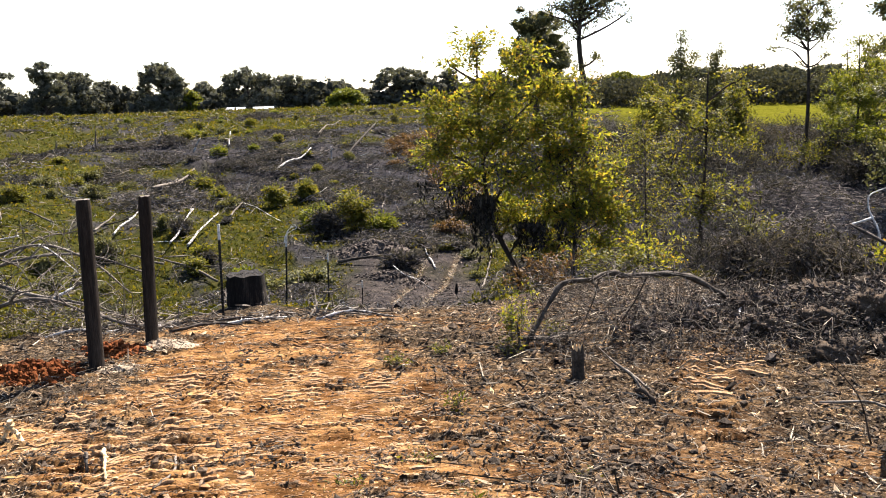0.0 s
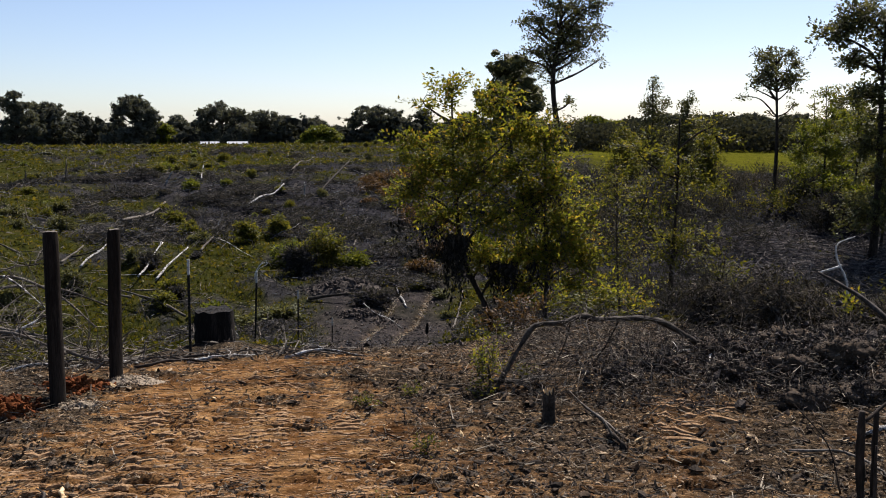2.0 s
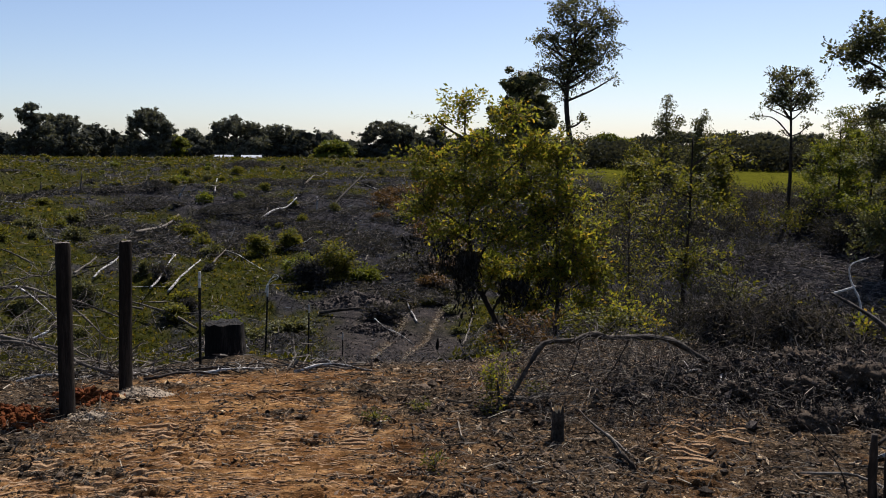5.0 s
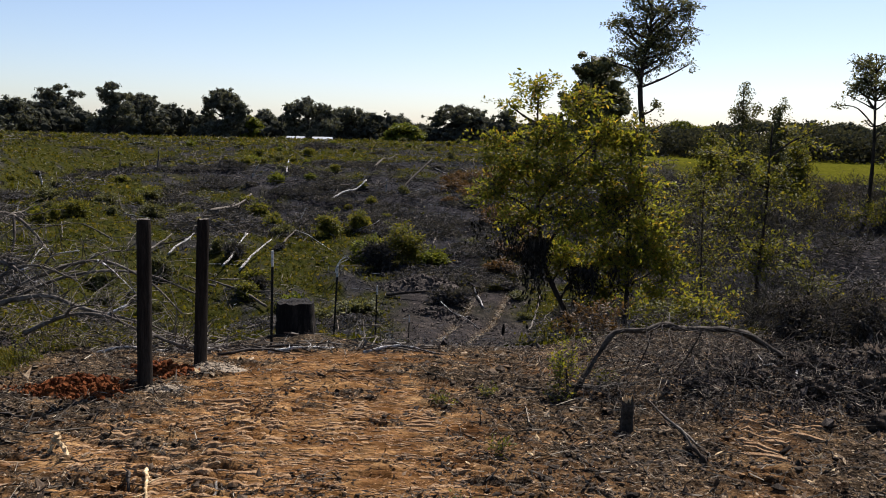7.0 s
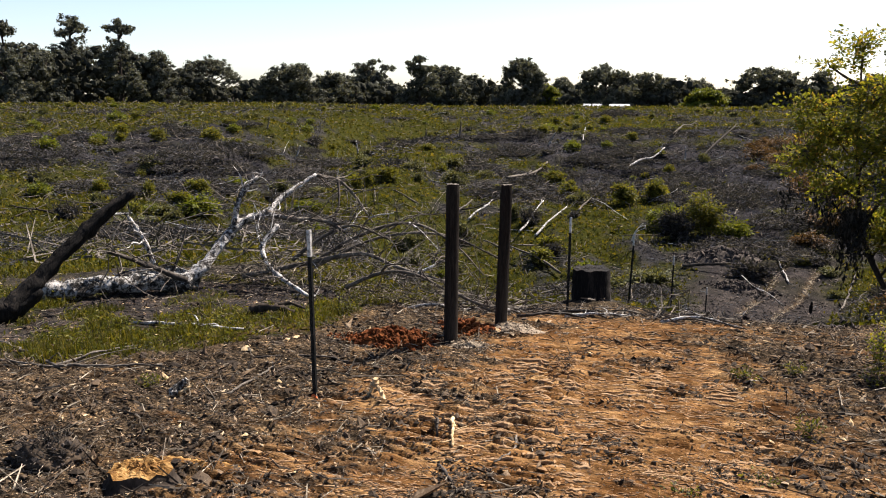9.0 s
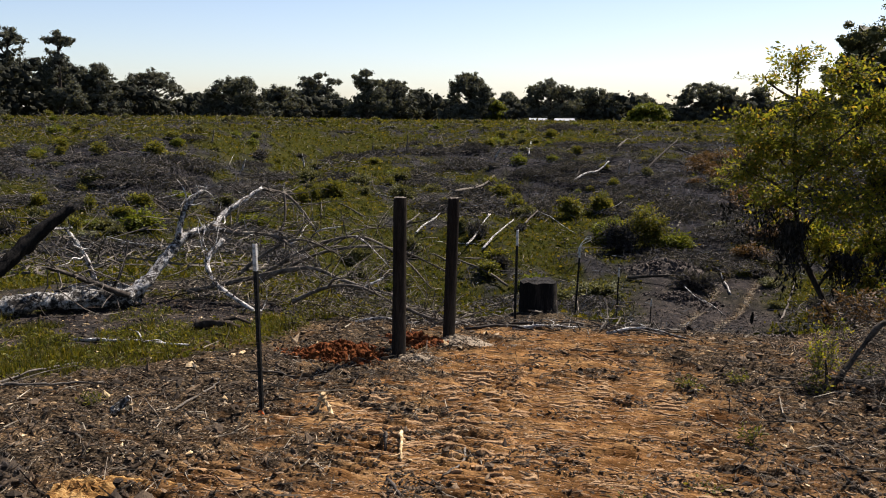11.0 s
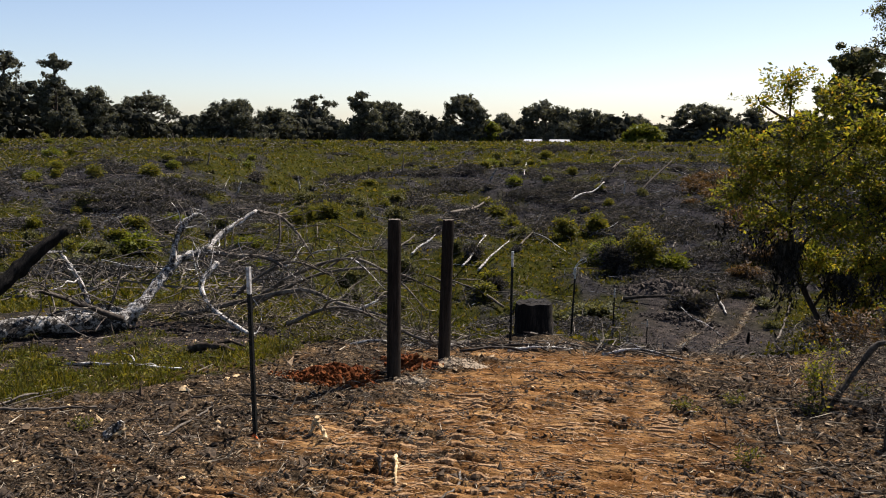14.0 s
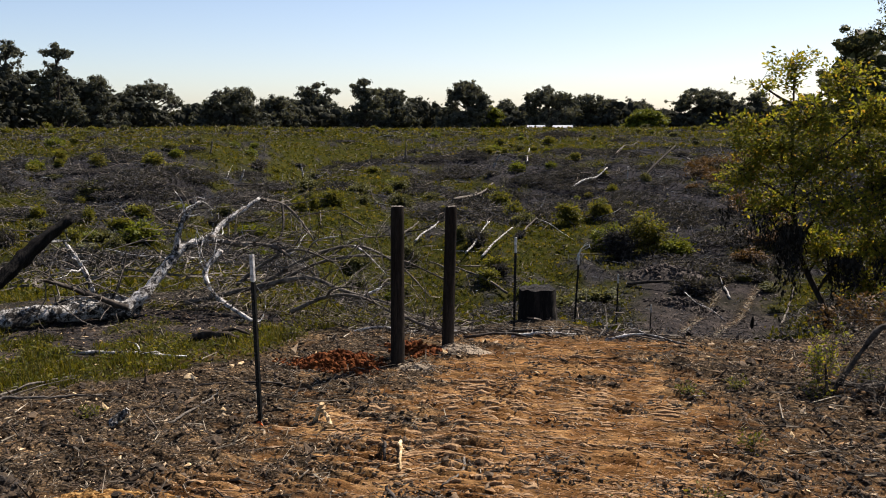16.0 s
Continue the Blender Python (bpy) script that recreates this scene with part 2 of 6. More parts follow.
ROOF_METAL = surface("roof_metal", [(.3, (0.25, 0.26, 0.27)), (.7, (0.35, 0.36, 0.37))], 3, .4, .1, 20)
YELLOW_LEAF = foliage("yellow_green_leaf", [(0, (0.06, 0.073, 0.013)), (.5, (0.122, 0.134, 0.019)), (.85, (0.205, 0.19, 0.027)), (1, (0.25, 0.155, 0.036))], .57)
OLIVE_LEAF = foliage("olive_leaf", [(0, (0.045, 0.052, 0.012)), (.6, (0.09, 0.096, 0.017)), (1, (0.165, 0.142, 0.027))], .46)
DARK_LEAF = foliage("dark_green_leaf", [(0, (0.04, 0.044, 0.022)), (.6, (0.08, 0.085, 0.038)), (1, (0.15, 0.145, 0.062))], .3, .6)
FRESH_LEAF = foliage("fresh_green_leaf", [(0, (0.05, 0.064, 0.009)), (.6, (0.095, 0.115, 0.014)), (1, (0.165, 0.165, 0.026))], .42)
DEAD_LEAF = foliage("dead_leaf", [(0, (0.024, 0.023, 0.0235)), (.6, (0.056, 0.052, 0.051)), (1, (0.15, 0.13, 0.115))], .15, .95)
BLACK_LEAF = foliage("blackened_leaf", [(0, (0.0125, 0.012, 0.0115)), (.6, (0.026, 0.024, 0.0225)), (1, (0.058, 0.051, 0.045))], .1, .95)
DARK_BRUSH = foliage("dark_grey_brush", [(0, (0.018, 0.018, 0.02)), (.6, (0.038, 0.0375, 0.041)), (1, (0.078, 0.075, 0.079))], .15, .95)
RUST_LEAF = foliage("rust_leaf", [(0, (0.0381, 0.0237, 0.0136)), (.6, (0.0816, 0.0474, 0.0238)), (1, (0.136, 0.0829, 0.0408))], .3)
BRUSH = foliage("grey_brush", [(0, (0.027, 0.027, 0.031)), (.6, (0.057, 0.055, 0.061)), (1, (0.115, 0.107, 0.111))], .15, .95)
GRASS = foliage("grass_blades", [(0, (0.023, 0.0265, 0.0035)), (.5, (0.048, 0.0515, 0.0055)), (.8, (0.084, 0.074, 0.0105)), (1, (0.135, 0.105, 0.023))], .42)
# far trees and woods: distance haze is put into these greyed, lifted leaf colours
HAZY_LEAF = foliage("far_hazy_leaf", [(0, (0.062, 0.067, 0.063)), (.6, (0.084, 0.089, 0.081)), (1, (0.114, 0.118, 0.103))], .3, .95)
WOODS_LEAF = foliage("woods_leaf", [(0, (0.028, 0.03, 0.0265)), (.6, (0.041, 0.043, 0.037)), (1, (0.06, 0.062, 0.051))], .2, .95)
# ---- terrain ----
def value_noise(x, y, seed=0):
    """Smooth noise in -1..1 on arrays."""
    x, y = np.asarray(x, float), np.asarray(y, float)
    xi, yi = np.floor(x).astype(np.int64), np.floor(y).astype(np.int64)
    u, v = x - xi, y - yi
    u, v = u * u * (3 - 2 * u), v * v * (3 - 2 * v)

    def rnd(i, j):
        n = (i * 374761393 + j * 668265263 + seed * 974634777) & 0x7FFFFFFF
        n = ((n ^ (n >> 13)) * 1274126177) & 0x7FFFFFFF
        return ((n ^ (n >> 16)) & 0xFFFF) / 32767.5 - 1
    a = rnd(xi, yi) * (1 - u) + rnd(xi + 1, yi) * u
    b = rnd(xi, yi + 1) * (1 - u) + rnd(xi + 1, yi + 1) * u
    return a * (1 - v) + b * v


def fbm(x, y, octaves=4, seed=0):
    s, a = 0, 1.0
    for k in range(octaves):
        s, a, x, y = s + a * value_noise(x, y, seed + k), a * 0.5, x * 2.03, y * 2.03
    return s / 1.9


def step(a, b, v):
    k = np.clip((v - a) / (b - a), 0, 1)
    return k * k * (3 - 2 * k)


def base_height(x, y):
    """The lie of the land: a level pad, a draw behind it and the long cleared slope beyond."""
    x, y = np.asarray(x, float), np.asarray(y, float)
    r, az = np.hypot(x, y), np.degrees(np.arctan2(x, y))
    left = np.interp(r, [0, 11, 14, 18, 24, 30, 45, 60, 80, 125, 160, 400, 3000], [0, 0, -.1, -.6, -1.4, -1.75, -1.1, -.1, .6, 1.1, .2, -3, -3])
    mid = np.interp(r, [0, 9.3, 10.2, 11, 12.7, 17, 22, 27, 31, 37, 50, 70, 90, 125, 160, 400, 3000], [0, 0, -.06, -.19, -.58, -1.58, -2.85, -3.9, -4.2, -3.6, -2.0, -.35, .3, .72, -.6, -3, -3])
    right = np.interp(r, [0, 9.5, 13, 18, 25, 35, 50, 70, 100, 170, 400, 3000], [0, 0, -.25, -1.1, -2.2, -2.4, -1.6, -.6, .05, .5, -1, -3])
    a, b = step(-35, -20, az), step(0, 12, az)
    z = left * (1 - a) + mid * a * (1 - b) + right * b
    back = step(75, 110, np.abs(az + 8))
    z = z * (1 - back)
    far = step(20, 40, r) * (1 - step(200, 500, r))
    gully = np.exp(-((az + 27 + 5 * np.sin(r / 22)) / 3.5) ** 2) * step(28, 45, r) * (1 - step(75, 105, r))
    z = z + far * (1 - back) * ((0.85 + .55 * (1 - step(-26, -18, az))) * fbm(x / 13, y / 13, 3, 5) + .16 * fbm(x / 3.1, y / 3.1, 2, 9)) * (1 - .93 * step(65, 105, r)) - 1.7 * gully
    return z + .05 * fbm(x / 2.3, y / 2.3, 3, 21) * step(2, 5, r)


def covers(x, y):
    """How much of clay, wood litter and grass lies at each place, 0 to 1."""
    x, y = np.asarray(x, float), np.asarray(y, float)
    r, az = np.hypot(x, y), np.degrees(np.arctan2(x, y))
    n1, n2, n3 = fbm(x / 1.7, y / 1.7, 4, 31), fbm(x / .45, y / .45, 3, 37), fbm(x / 9, y / 9, 3, 41)
    pad = step(-4.25, -3.3, x + .7 * n1) * (1 - step(-.6, 1.7, x + .28 * (y - 7) * (1 - step(8.3, 9.2, y)) + .8 * n1)) * (1 - step(10.0, 10.9, y + .5 * n1 + .25 * np.maximum(-x - 1.5, 0) - .25))
    lane = np.exp(-((x - 1.62 - .28 * (y - 5.5)) / .42) ** 2) * step(4.6, 5.4, y) * (1 - step(8.1, 8.6, y)) * step(-.1, .35, n1 + .6)
    n4 = fbm(x / .5, y / .11, 3, 43)
    n5 = fbm(x / .17 + .3 * n2, y / .05, 3, 47)
    grey = .5 * (1 - step(-3.8, -2.2, x + .25 * (y - 7) + .6 * n1)) + .27 * (1 - step(-2.5, -1.2, x + .35 * (y - 7) + .6 * n1)) * (1 - step(7.2, 8.4, y)) + .62 * step(-1.0, .1, x + .45 * (y - 7.6) + .5 * n1) + .3 * (1 - step(5.2, 6.4, y + .8 * n1))
    clay = np.clip(pad * step(-.5, .12, .75 * n1 + .5 * n2 + .8 * n4 + .75 * n5 + .34 - grey) + .5 * lane * step(-.2, .3, .6 * n2 + .8 * n4 + .6 * n5 + .3), 0, 1)
    near = 1 - step(12.5, 15.5, r + 1.2 * n1)
    clay = np.maximum(clay, (.42 + .3 * (1 - step(-3.5, -1.5, x))) * step(.1 - .25 * (1 - step(-3.5, -1.5, x)), .5, n1 * .8 + .5 * n2 + .5 * n5) * (1 - step(9.2, 10.2, y)) * (1 - step(8, 11, r)) * step(-6.4, -5.2, x + .5 * n1))
    track = step(-8.5, -5.5, az + 2.5 * n1) * (1 - step(.5, 3.5, az + 2.5 * n1)) * (1 - step(30, 40, r + 2 * n1))
    ruts = 0 * r
    for a0 in (-3.75, -1.7):
        ruts = ruts + np.exp(-((az - a0 - .33 * (r - 28.3)) / .2) ** 2) * step(24, 26, r) * (1 - step(34, 37, r)) * step(-.4, .2, n1 + n2 + .3)
    clay = np.maximum(clay, .1 * ruts)
    verge = step(0, .8, (-x - 4.75) + .62 * n1) * step(0, .7, y - 6.1 - .42 * (x + 6.5) + .5 * n1)
    litter = np.clip(near * (1 - verge) + .22 * track + .8 * ruts + .25 * (1 - step(18, 26, r)), 0, 1)
    slope = .14 * (1 - step(-24, -15, az)) * (1 - step(62, 75, r)) + .42 * step(66, 84, r) + .14 * (1 - step(38, 52, r)) - .2 * np.exp(-((r - 56) / 11) ** 2) * step(-26, -20, az) + .2 * np.exp(-((r - 35) / 6) ** 2) * (1 - step(-7.5, -5, az)) - .55 * step(9, 15, az) * step(17, 22, r) * (1 - step(75, 100, r))
    wild = step(-.16, .32, n3 * .75 + .6 * n1 + .35 * n2 + slope - .05)
    field = np.maximum(step(92, 104, r + 3 * n1) * step(2, 5, az), step(69, 74, r + 2 * n1) * step(9, 12, az))
    grass = np.clip(verge * (1 - step(14, 17, r)) * step(-.15, .25, n1 + .7 * n2 + .08) + wild * step(13, 16, r) * (1 - track) + field, 0, 1) * (1 - clay)
    return clay, litter, grass


def on_track(x, y):
    """Whether a place lies on the bare track down the slope."""
    r, az = np.hypot(x, y), np.degrees(np.arctan2(x, y))
    return (az > -7) & (az < 2) & (r < 36)


def tread(x, y):
    """The cleat marks of a crawler, in lanes that run towards the posts."""
    h = 0
    for cx, lean, w, y0, y1, pitch, k in ((-2.75, -.10, .34, 3.6, 7.8, .125, 0), (-1.85, -.12, .34, 3.5, 9.4, .12, 1), (-.95, -.16, .36, 3.4, 9.8, .13, 2), (-3.4, .22, .3, 4.0, 7.2, .115, 3), (1.72, .28, .33, 4.4, 8.5, .22, 4), (-.15, -.12, .32, 4.0, 9.8, .12, 5), (-2.4, .3, .3, 6.5, 9.6, .13, 6)):
        d = (x - cx - lean * (y - 6)) / w
        inside = (1 - step(.75, 1.0, np.abs(d))) * step(y0, y0 + .4, y) * (1 - step(y1 - .5, y1, y))
        worn = step(-.12, .22, fbm(x / .75 + 7 * k, y / .55, 3, 50 + k) - .02)
        phase = (y + .03 * np.sin(3 * x + k) + .035 * value_noise(x / .3, y / .5, 60 + k) + .02 * value_noise(x / .11, y / .2, 66 + k)) / pitch
        saw = phase - np.floor(phase)
        bar = step(0, .14, saw) * (1 - step(.5, .85, saw))
        h = h + inside * worn * (.075 if k == 4 else .036) * (bar - .45)
    return h


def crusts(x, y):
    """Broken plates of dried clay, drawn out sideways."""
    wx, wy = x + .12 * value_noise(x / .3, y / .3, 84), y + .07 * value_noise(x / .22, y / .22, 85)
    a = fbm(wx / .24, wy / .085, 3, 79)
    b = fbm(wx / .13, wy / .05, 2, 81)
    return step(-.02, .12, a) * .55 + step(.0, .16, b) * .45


def height(x, y):
    """The land with its clods, cleat marks and ruts."""
    x, y = np.asarray(x, float), np.asarray(y, float)
    r = np.hypot(x, y)
    clay, litter, grass = covers(x, y)
    near = step(2.5, 4, r) * (1 - step(13, 20, r))
    lump = fbm(x / .16, y / .13, 3, 71)
    ridge = 1 - np.abs(fbm(x / .55, y / .38, 3, 77))
    z = base_height(x, y) + tread(x, y)
    chop = fbm(x / .2 + .8 * value_noise(x / .6, y / .6, 73), y / .06, 3, 75)
    z = z + near * (.014 * lump + .014 * (ridge - .6) + .015 * crusts(x, y) * step(-.6, .1, lump + .2) + .011 * np.abs(chop)) * (.62 + 1.5 * litter * (1 - clay))
    z = z + .24 * np.exp(-((x + 3.19) ** 2 + (y - 13.7) ** 2) / .9)
    berm = np.exp(-((np.hypot((x - 4.6) / 2.1, (y - 9.3) / .9)) ** 2)) * .26 + np.exp(-((np.hypot((x - 6.8) / 1.6, (y - 8.6) / 1.2)) ** 2)) * .4
    z = z + berm * (1 + .5 * fbm(x / .5, y / .5, 3, 83))
    az = np.degrees(np.arctan2(x, y))
    for a0 in (-3.75, -1.7):
        rut = np.exp(-((az - a0 - .33 * (r - 28.3)) / .4) ** 2) * step(24, 26, r) * (1 - step(34, 37, r))
        z = z - .14 * rut
    mid = step(16, 24, r) * (1 - step(90, 140, r))
    az = np.degrees(np.arctan2(x, y))
    mid = mid * (1 - step(-10, -7.5, az) * (1 - step(2.5, 5, az)) * (1 - step(36, 44, r)))
    return z + mid * (.36 * np.maximum(fbm(x / 1.1, y / 1.1, 3, 91), -.2) + .42 * np.maximum(fbm(x / 3.4 + .4 * y / 3.4, y / 5.0, 3, 93), -.15)) * (1 - .45 * grass)


def on_ground(x, y):
    return float(height(np.array([x]), np.array([y]))[0])


def build_ground():
    az = np.concatenate([np.arange(-180, -62, 1.0), np.arange(-62, 40, .17), np.arange(40, 180, 1.0)])
    r = [.25]
    for stop, grow in ((3.4, .004), (8, .0036), (14, .0062), (36, .012), (130, .02), (3000, .17)):
        while r[-1] < stop:
            r.append(r[-1] * (1 + grow) + (.0 if stop > 3.4 else .03))
    r = np.array(r)
    A, R = np.meshgrid(np.radians(az), r)
    x, y = R * np.sin(A), R * np.cos(A)
    flat = np.stack([x, y, height(x, y)], -1).reshape(-1, 3)
    n, m = len(az), len(r)
    i = np.arange(m - 1)[:, None] * n
    j = np.arange(n)[None, :]
    k = (j + 1) % n
    quads = np.stack([i + j, i + k, i + n + k, i + n + j], -1).reshape(-1, 4)[:, ::-1]
    centre = len(flat)
    flat = np.vstack([flat, [[0, 0, 0.0]]])
    fan = np.stack([np.full(n, centre), np.arange(n), (np.arange(n) + 1) % n], -1)[:, ::-1]
    me = mesh_of("ground", [(flat, quads), (np.zeros((0, 3)), fan)], smooth=True, offset=False)
    for key, vals in zip(("clay", "litter", "grass"), covers(flat[:, 0], flat[:, 1])):
        me.attributes.new(key, 'FLOAT', 'POINT').data.foreach_set("value", vals.astype(np.float32))
    # tone by relief: plate tops and cleat bars lit, the hollows between them shaded
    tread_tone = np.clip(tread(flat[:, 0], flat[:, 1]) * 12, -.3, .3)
    me.attributes.new("relief_tone", 'FLOAT', 'POINT').data.foreach_set("value", np.clip(crusts(flat[:, 0], flat[:, 1]) * .8 + .1 + tread_tone, 0, 1).astype(np.float32))
    rr, aa = np.hypot(flat[:, 0], flat[:, 1]), np.degrees(np.arctan2(flat[:, 0], flat[:, 1]))
    me.attributes.new("meadow", 'FLOAT', 'POINT').data.foreach_set("value", (np.maximum(step(84, 92, rr) * step(5, 8, aa), step(69, 74, rr) * step(9, 12, aa))).astype(np.float32))
    me.materials.append(GROUND)
    return tagged(new("ground", me), "bare orange clay pad, grey wood litter and cleared grassy slope", "ground", kind="structure")

# ---- mesh tools ----
def mesh_of(name, chunks, smooth=False, offset=True):
    """A mesh from chunks of (points, faces); faces of 3 or 4 corners, counted from their own chunk unless offset is off."""
    vs, loops, sizes, base = [], [], [], 0
    for v, f in chunks:
        v, f = np.asarray(v, float).reshape(-1, 3), np.asarray(f, np.int64)
        vs.append(v)
        if len(f):
            loops.append((f + (base if offset else 0)).ravel())
            sizes.append(np.full(len(f), f.shape[1]))
        base += len(v)
    v, loop, size = np.vstack(vs), np.concatenate(loops), np.concatenate(sizes)
    me = bpy.data.meshes.new(name)
    me.vertices.add(len(v))
    me.vertices.foreach_set("co", v.astype(np.float32).ravel())
    me.loops.add(len(loop))
    me.loops.foreach_set("vertex_index", loop.astype(np.int32))
    me.polygons.add(len(size))
    me.polygons.foreach_set("loop_start", np.concatenate([[0], np.cumsum(size)[:-1]]).astype(np.int32))
    me.polygons.foreach_set("use_smooth", np.full(len(size), smooth))
    me.update(calc_edges=True)
    me.validate()
    return me


def put(name, chunks, material, parent=None, label="", smooth=False):
    """One mesh object, a part where it has a parent."""
    me = mesh_of(name, chunks, smooth)
    me.materials.append(material)
    ob = new(name, me)
    if parent is not None:
        ob.parent = parent
    return tagged(ob, label) if label else ob


def part(name, bm, material, parent=None, label=""):
    me = bpy.data.meshes.new(name)
    bm.to_mesh(me)
    bm.free()
    me.materials.append(material)
    ob = new(name, me)
    if parent is not None:
        ob.parent = parent
    return tagged(ob, label) if label else ob


def thing(name, x, y, z, label, category, group="", turn=0.0, scale=1.0):
    ob = new(name)
    ob.empty_display_size = 0.1
    ob.matrix_basis = Matrix.LocRotScale((x, y, z), Euler((0, 0, radians(turn))), (scale,) * 3)
    return tagged(ob, label, category, group)


def bend(points, n=6):
    """A smooth line through the points."""
    p = np.asarray(points, float)
    if len(p) < 3:
        k = np.linspace(0, 1, n + 1)[:, None]
        return p[0] * (1 - k) + p[-1] * k
    q = np.vstack([2 * p[0] - p[1], p, 2 * p[-1] - p[-2]])
    out = []
    for i in range(1, len(q) - 2):
        for t in np.linspace(0, 1, n, endpoint=False):
            out.append(.5 * (2 * q[i] + (q[i + 1] - q[i - 1]) * t + (2 * q[i - 1] - 5 * q[i] + 4 * q[i + 1] - q[i + 2]) * t * t + (3 * q[i] - q[i - 1] - 3 * q[i + 1] + q[i + 2]) * t ** 3))
    return np.array(out + [p[-1]])


def tube(points, r0, r1, seg=7, rough=.12, rng=None, power=1.0, knots=0.0):
    """A tapered, slightly knotty limb along the points, closed at both ends."""
    p = np.asarray(points, float)
    n = len(p)
    tan = np.gradient(p, axis=0)
    tan /= np.maximum(np.linalg.norm(tan, axis=1, keepdims=True), 1e-9)
    ref = np.where(np.abs(tan[:, 2:3]) > .9, [[1.0, 0, 0]], [[0, 0, 1.0]])
    u = np.cross(tan, ref)
    u /= np.maximum(np.linalg.norm(u, axis=1, keepdims=True), 1e-9)
    w = np.cross(tan, u)
    k = np.linspace(0, 1, n) ** power
    rad = (r0 * (1 - k) + r1 * k)[:, None] * np.ones((1, seg))
    if rough and rng is not None:
        rad = rad * (1 + rough * rng.normal(0, 1, (n, seg)).clip(-2, 2)) * (1 + rough * .8 * rng.normal(0, 1, (n, 1)).clip(-2, 2))
    a = np.linspace(0, 2 * np.pi, seg, endpoint=False)
    if knots:
        run = np.concatenate([[0], np.cumsum(np.linalg.norm(np.diff(p, axis=0), axis=1))])[:, None] / max(r0, 1e-6)
        rad = rad * (1 + knots * value_noise(run * .55 + 3 * np.cos(a)[None], 2 * np.sin(a)[None] + 0 * run, 17) + .5 * knots * value_noise(run * 1.7, 4 * np.cos(a)[None] + 3 * np.sin(a)[None] + 0 * run, 18))
    ring = p[:, None, :] + rad[..., None] * (np.cos(a)[None, :, None] * u[:, None, :] + np.sin(a)[None, :, None] * w[:, None, :])
    v = np.vstack([ring.reshape(-1, 3), p[:1], p[-1:]])
    i, j = np.arange(n - 1)[:, None] * seg, np.arange(seg)[None, :]
    jj = (j + 1) % seg
    q = np.stack([i + j, i + jj, i + seg + jj, i + seg + j], -1).reshape(-1, 4)
    c0, c1 = n * seg, n * seg + 1
    j, jj = np.arange(seg), (np.arange(seg) + 1) % seg
    e = (n - 1) * seg
    t = np.vstack([np.stack([np.full(seg, c0), jj, j], -1), np.stack([np.full(seg, c1), e + j, e + jj], -1)])
    return [(v, q), (np.zeros((0, 3)), t - len(v))]


def tubes(specs, seg=7, rough=.12, seed=1, n=5):
    """Several limbs, each (points, thick radius, thin radius), as one list of chunks."""
    rng = np.random.default_rng(seed)
    out = []
    for pts, r0, r1 in specs:
        out += tube(bend(pts, n), r0, r1, seg, rough, rng)
    return out


def rods(mid, way, length, rad):
    """Many three-sided sticks."""
    mid, way = np.asarray(mid, float), np.asarray(way, float)
    way = way / np.linalg.norm(way, axis=1, keepdims=True)
    up = np.where(np.abs(way[:, 2:3]) > .9, [[1.0, 0, 0]], [[0, 0, 1.0]])
    u = np.cross(way, up)
    u /= np.linalg.norm(u, axis=1, keepdims=True)
    w = np.cross(way, u)
    n = len(mid)
    v = np.zeros((n, 6, 3))
    for k in range(3):
        a = 2 * np.pi * k / 3
        off = rad[:, None] * (np.cos(a) * u + np.sin(a) * w)
        v[:, k] = mid - way * length[:, None] / 2 + off
        v[:, k + 3] = mid + way * length[:, None] / 2 + off * .55
    f = np.array([[0, 1, 4, 3], [1, 2, 5, 4], [2, 0, 3, 5]])
    return [(v.reshape(-1, 3), (np.arange(n)[:, None, None] * 6 + f[None]).reshape(-1, 4))]


def lumps(mid, size, rng, flat=.6, small=False):
    """Many rough eight-faced clods or chips; size (n, 3)."""
    n = len(mid)
    g = (1 + 5 ** .5) / 2
    o = np.array([[-1, g, 0], [1, g, 0], [-1, -g, 0], [1, -g, 0], [0, -1, g], [0, 1, g], [0, -1, -g], [0, 1, -g], [g, 0, -1], [g, 0, 1], [-g, 0, -1], [-g, 0, 1]]) / 1.9
    if small:
        o = np.array([[1, .2, 0], [0, 1, .1], [-1, 0, 0], [-.2, -1, 0], [0, .2, 1], [.2, 0, -1.0]])
    v = o[None] * size[:, None, :] * rng.uniform(.6, 1.3, (n, len(o), 1))
    a, b = rng.uniform(0, 2 * np.pi, n), rng.normal(0, flat, n)
    ca, sa, cb, sb = np.cos(a), np.sin(a), np.cos(b), np.sin(b)
    x = v[..., 0] * cb[:, None] + v[..., 2] * sb[:, None]
    z = -v[..., 0] * sb[:, None] + v[..., 2] * cb[:, None]
    y = v[..., 1]
    v = np.stack([x * ca[:, None] - y * sa[:, None], x * sa[:, None] + y * ca[:, None], z], -1) + mid[:, None, :]
    f = np.array([[0, 11, 5], [0, 5, 1], [0, 1, 7], [0, 7, 10], [0, 10, 11], [1, 5, 9], [5, 11, 4], [11, 10, 2], [10, 7, 6], [7, 1, 8], [3, 9, 4], [3, 4, 2], [3, 2, 6], [3, 6, 8], [3, 8, 9], [4, 9, 5], [2, 4, 11], [6, 2, 10], [8, 6, 7], [9, 8, 1]])
    if small:
        f = np.array([[0, 1, 4], [1, 2, 4], [2, 3, 4], [3, 0, 4], [1, 0, 5], [2, 1, 5], [3, 2, 5], [0, 3, 5]])
    return [(v.reshape(-1, 3), (np.arange(n)[:, None, None] * len(o) + f[None]).reshape(-1, 3))]


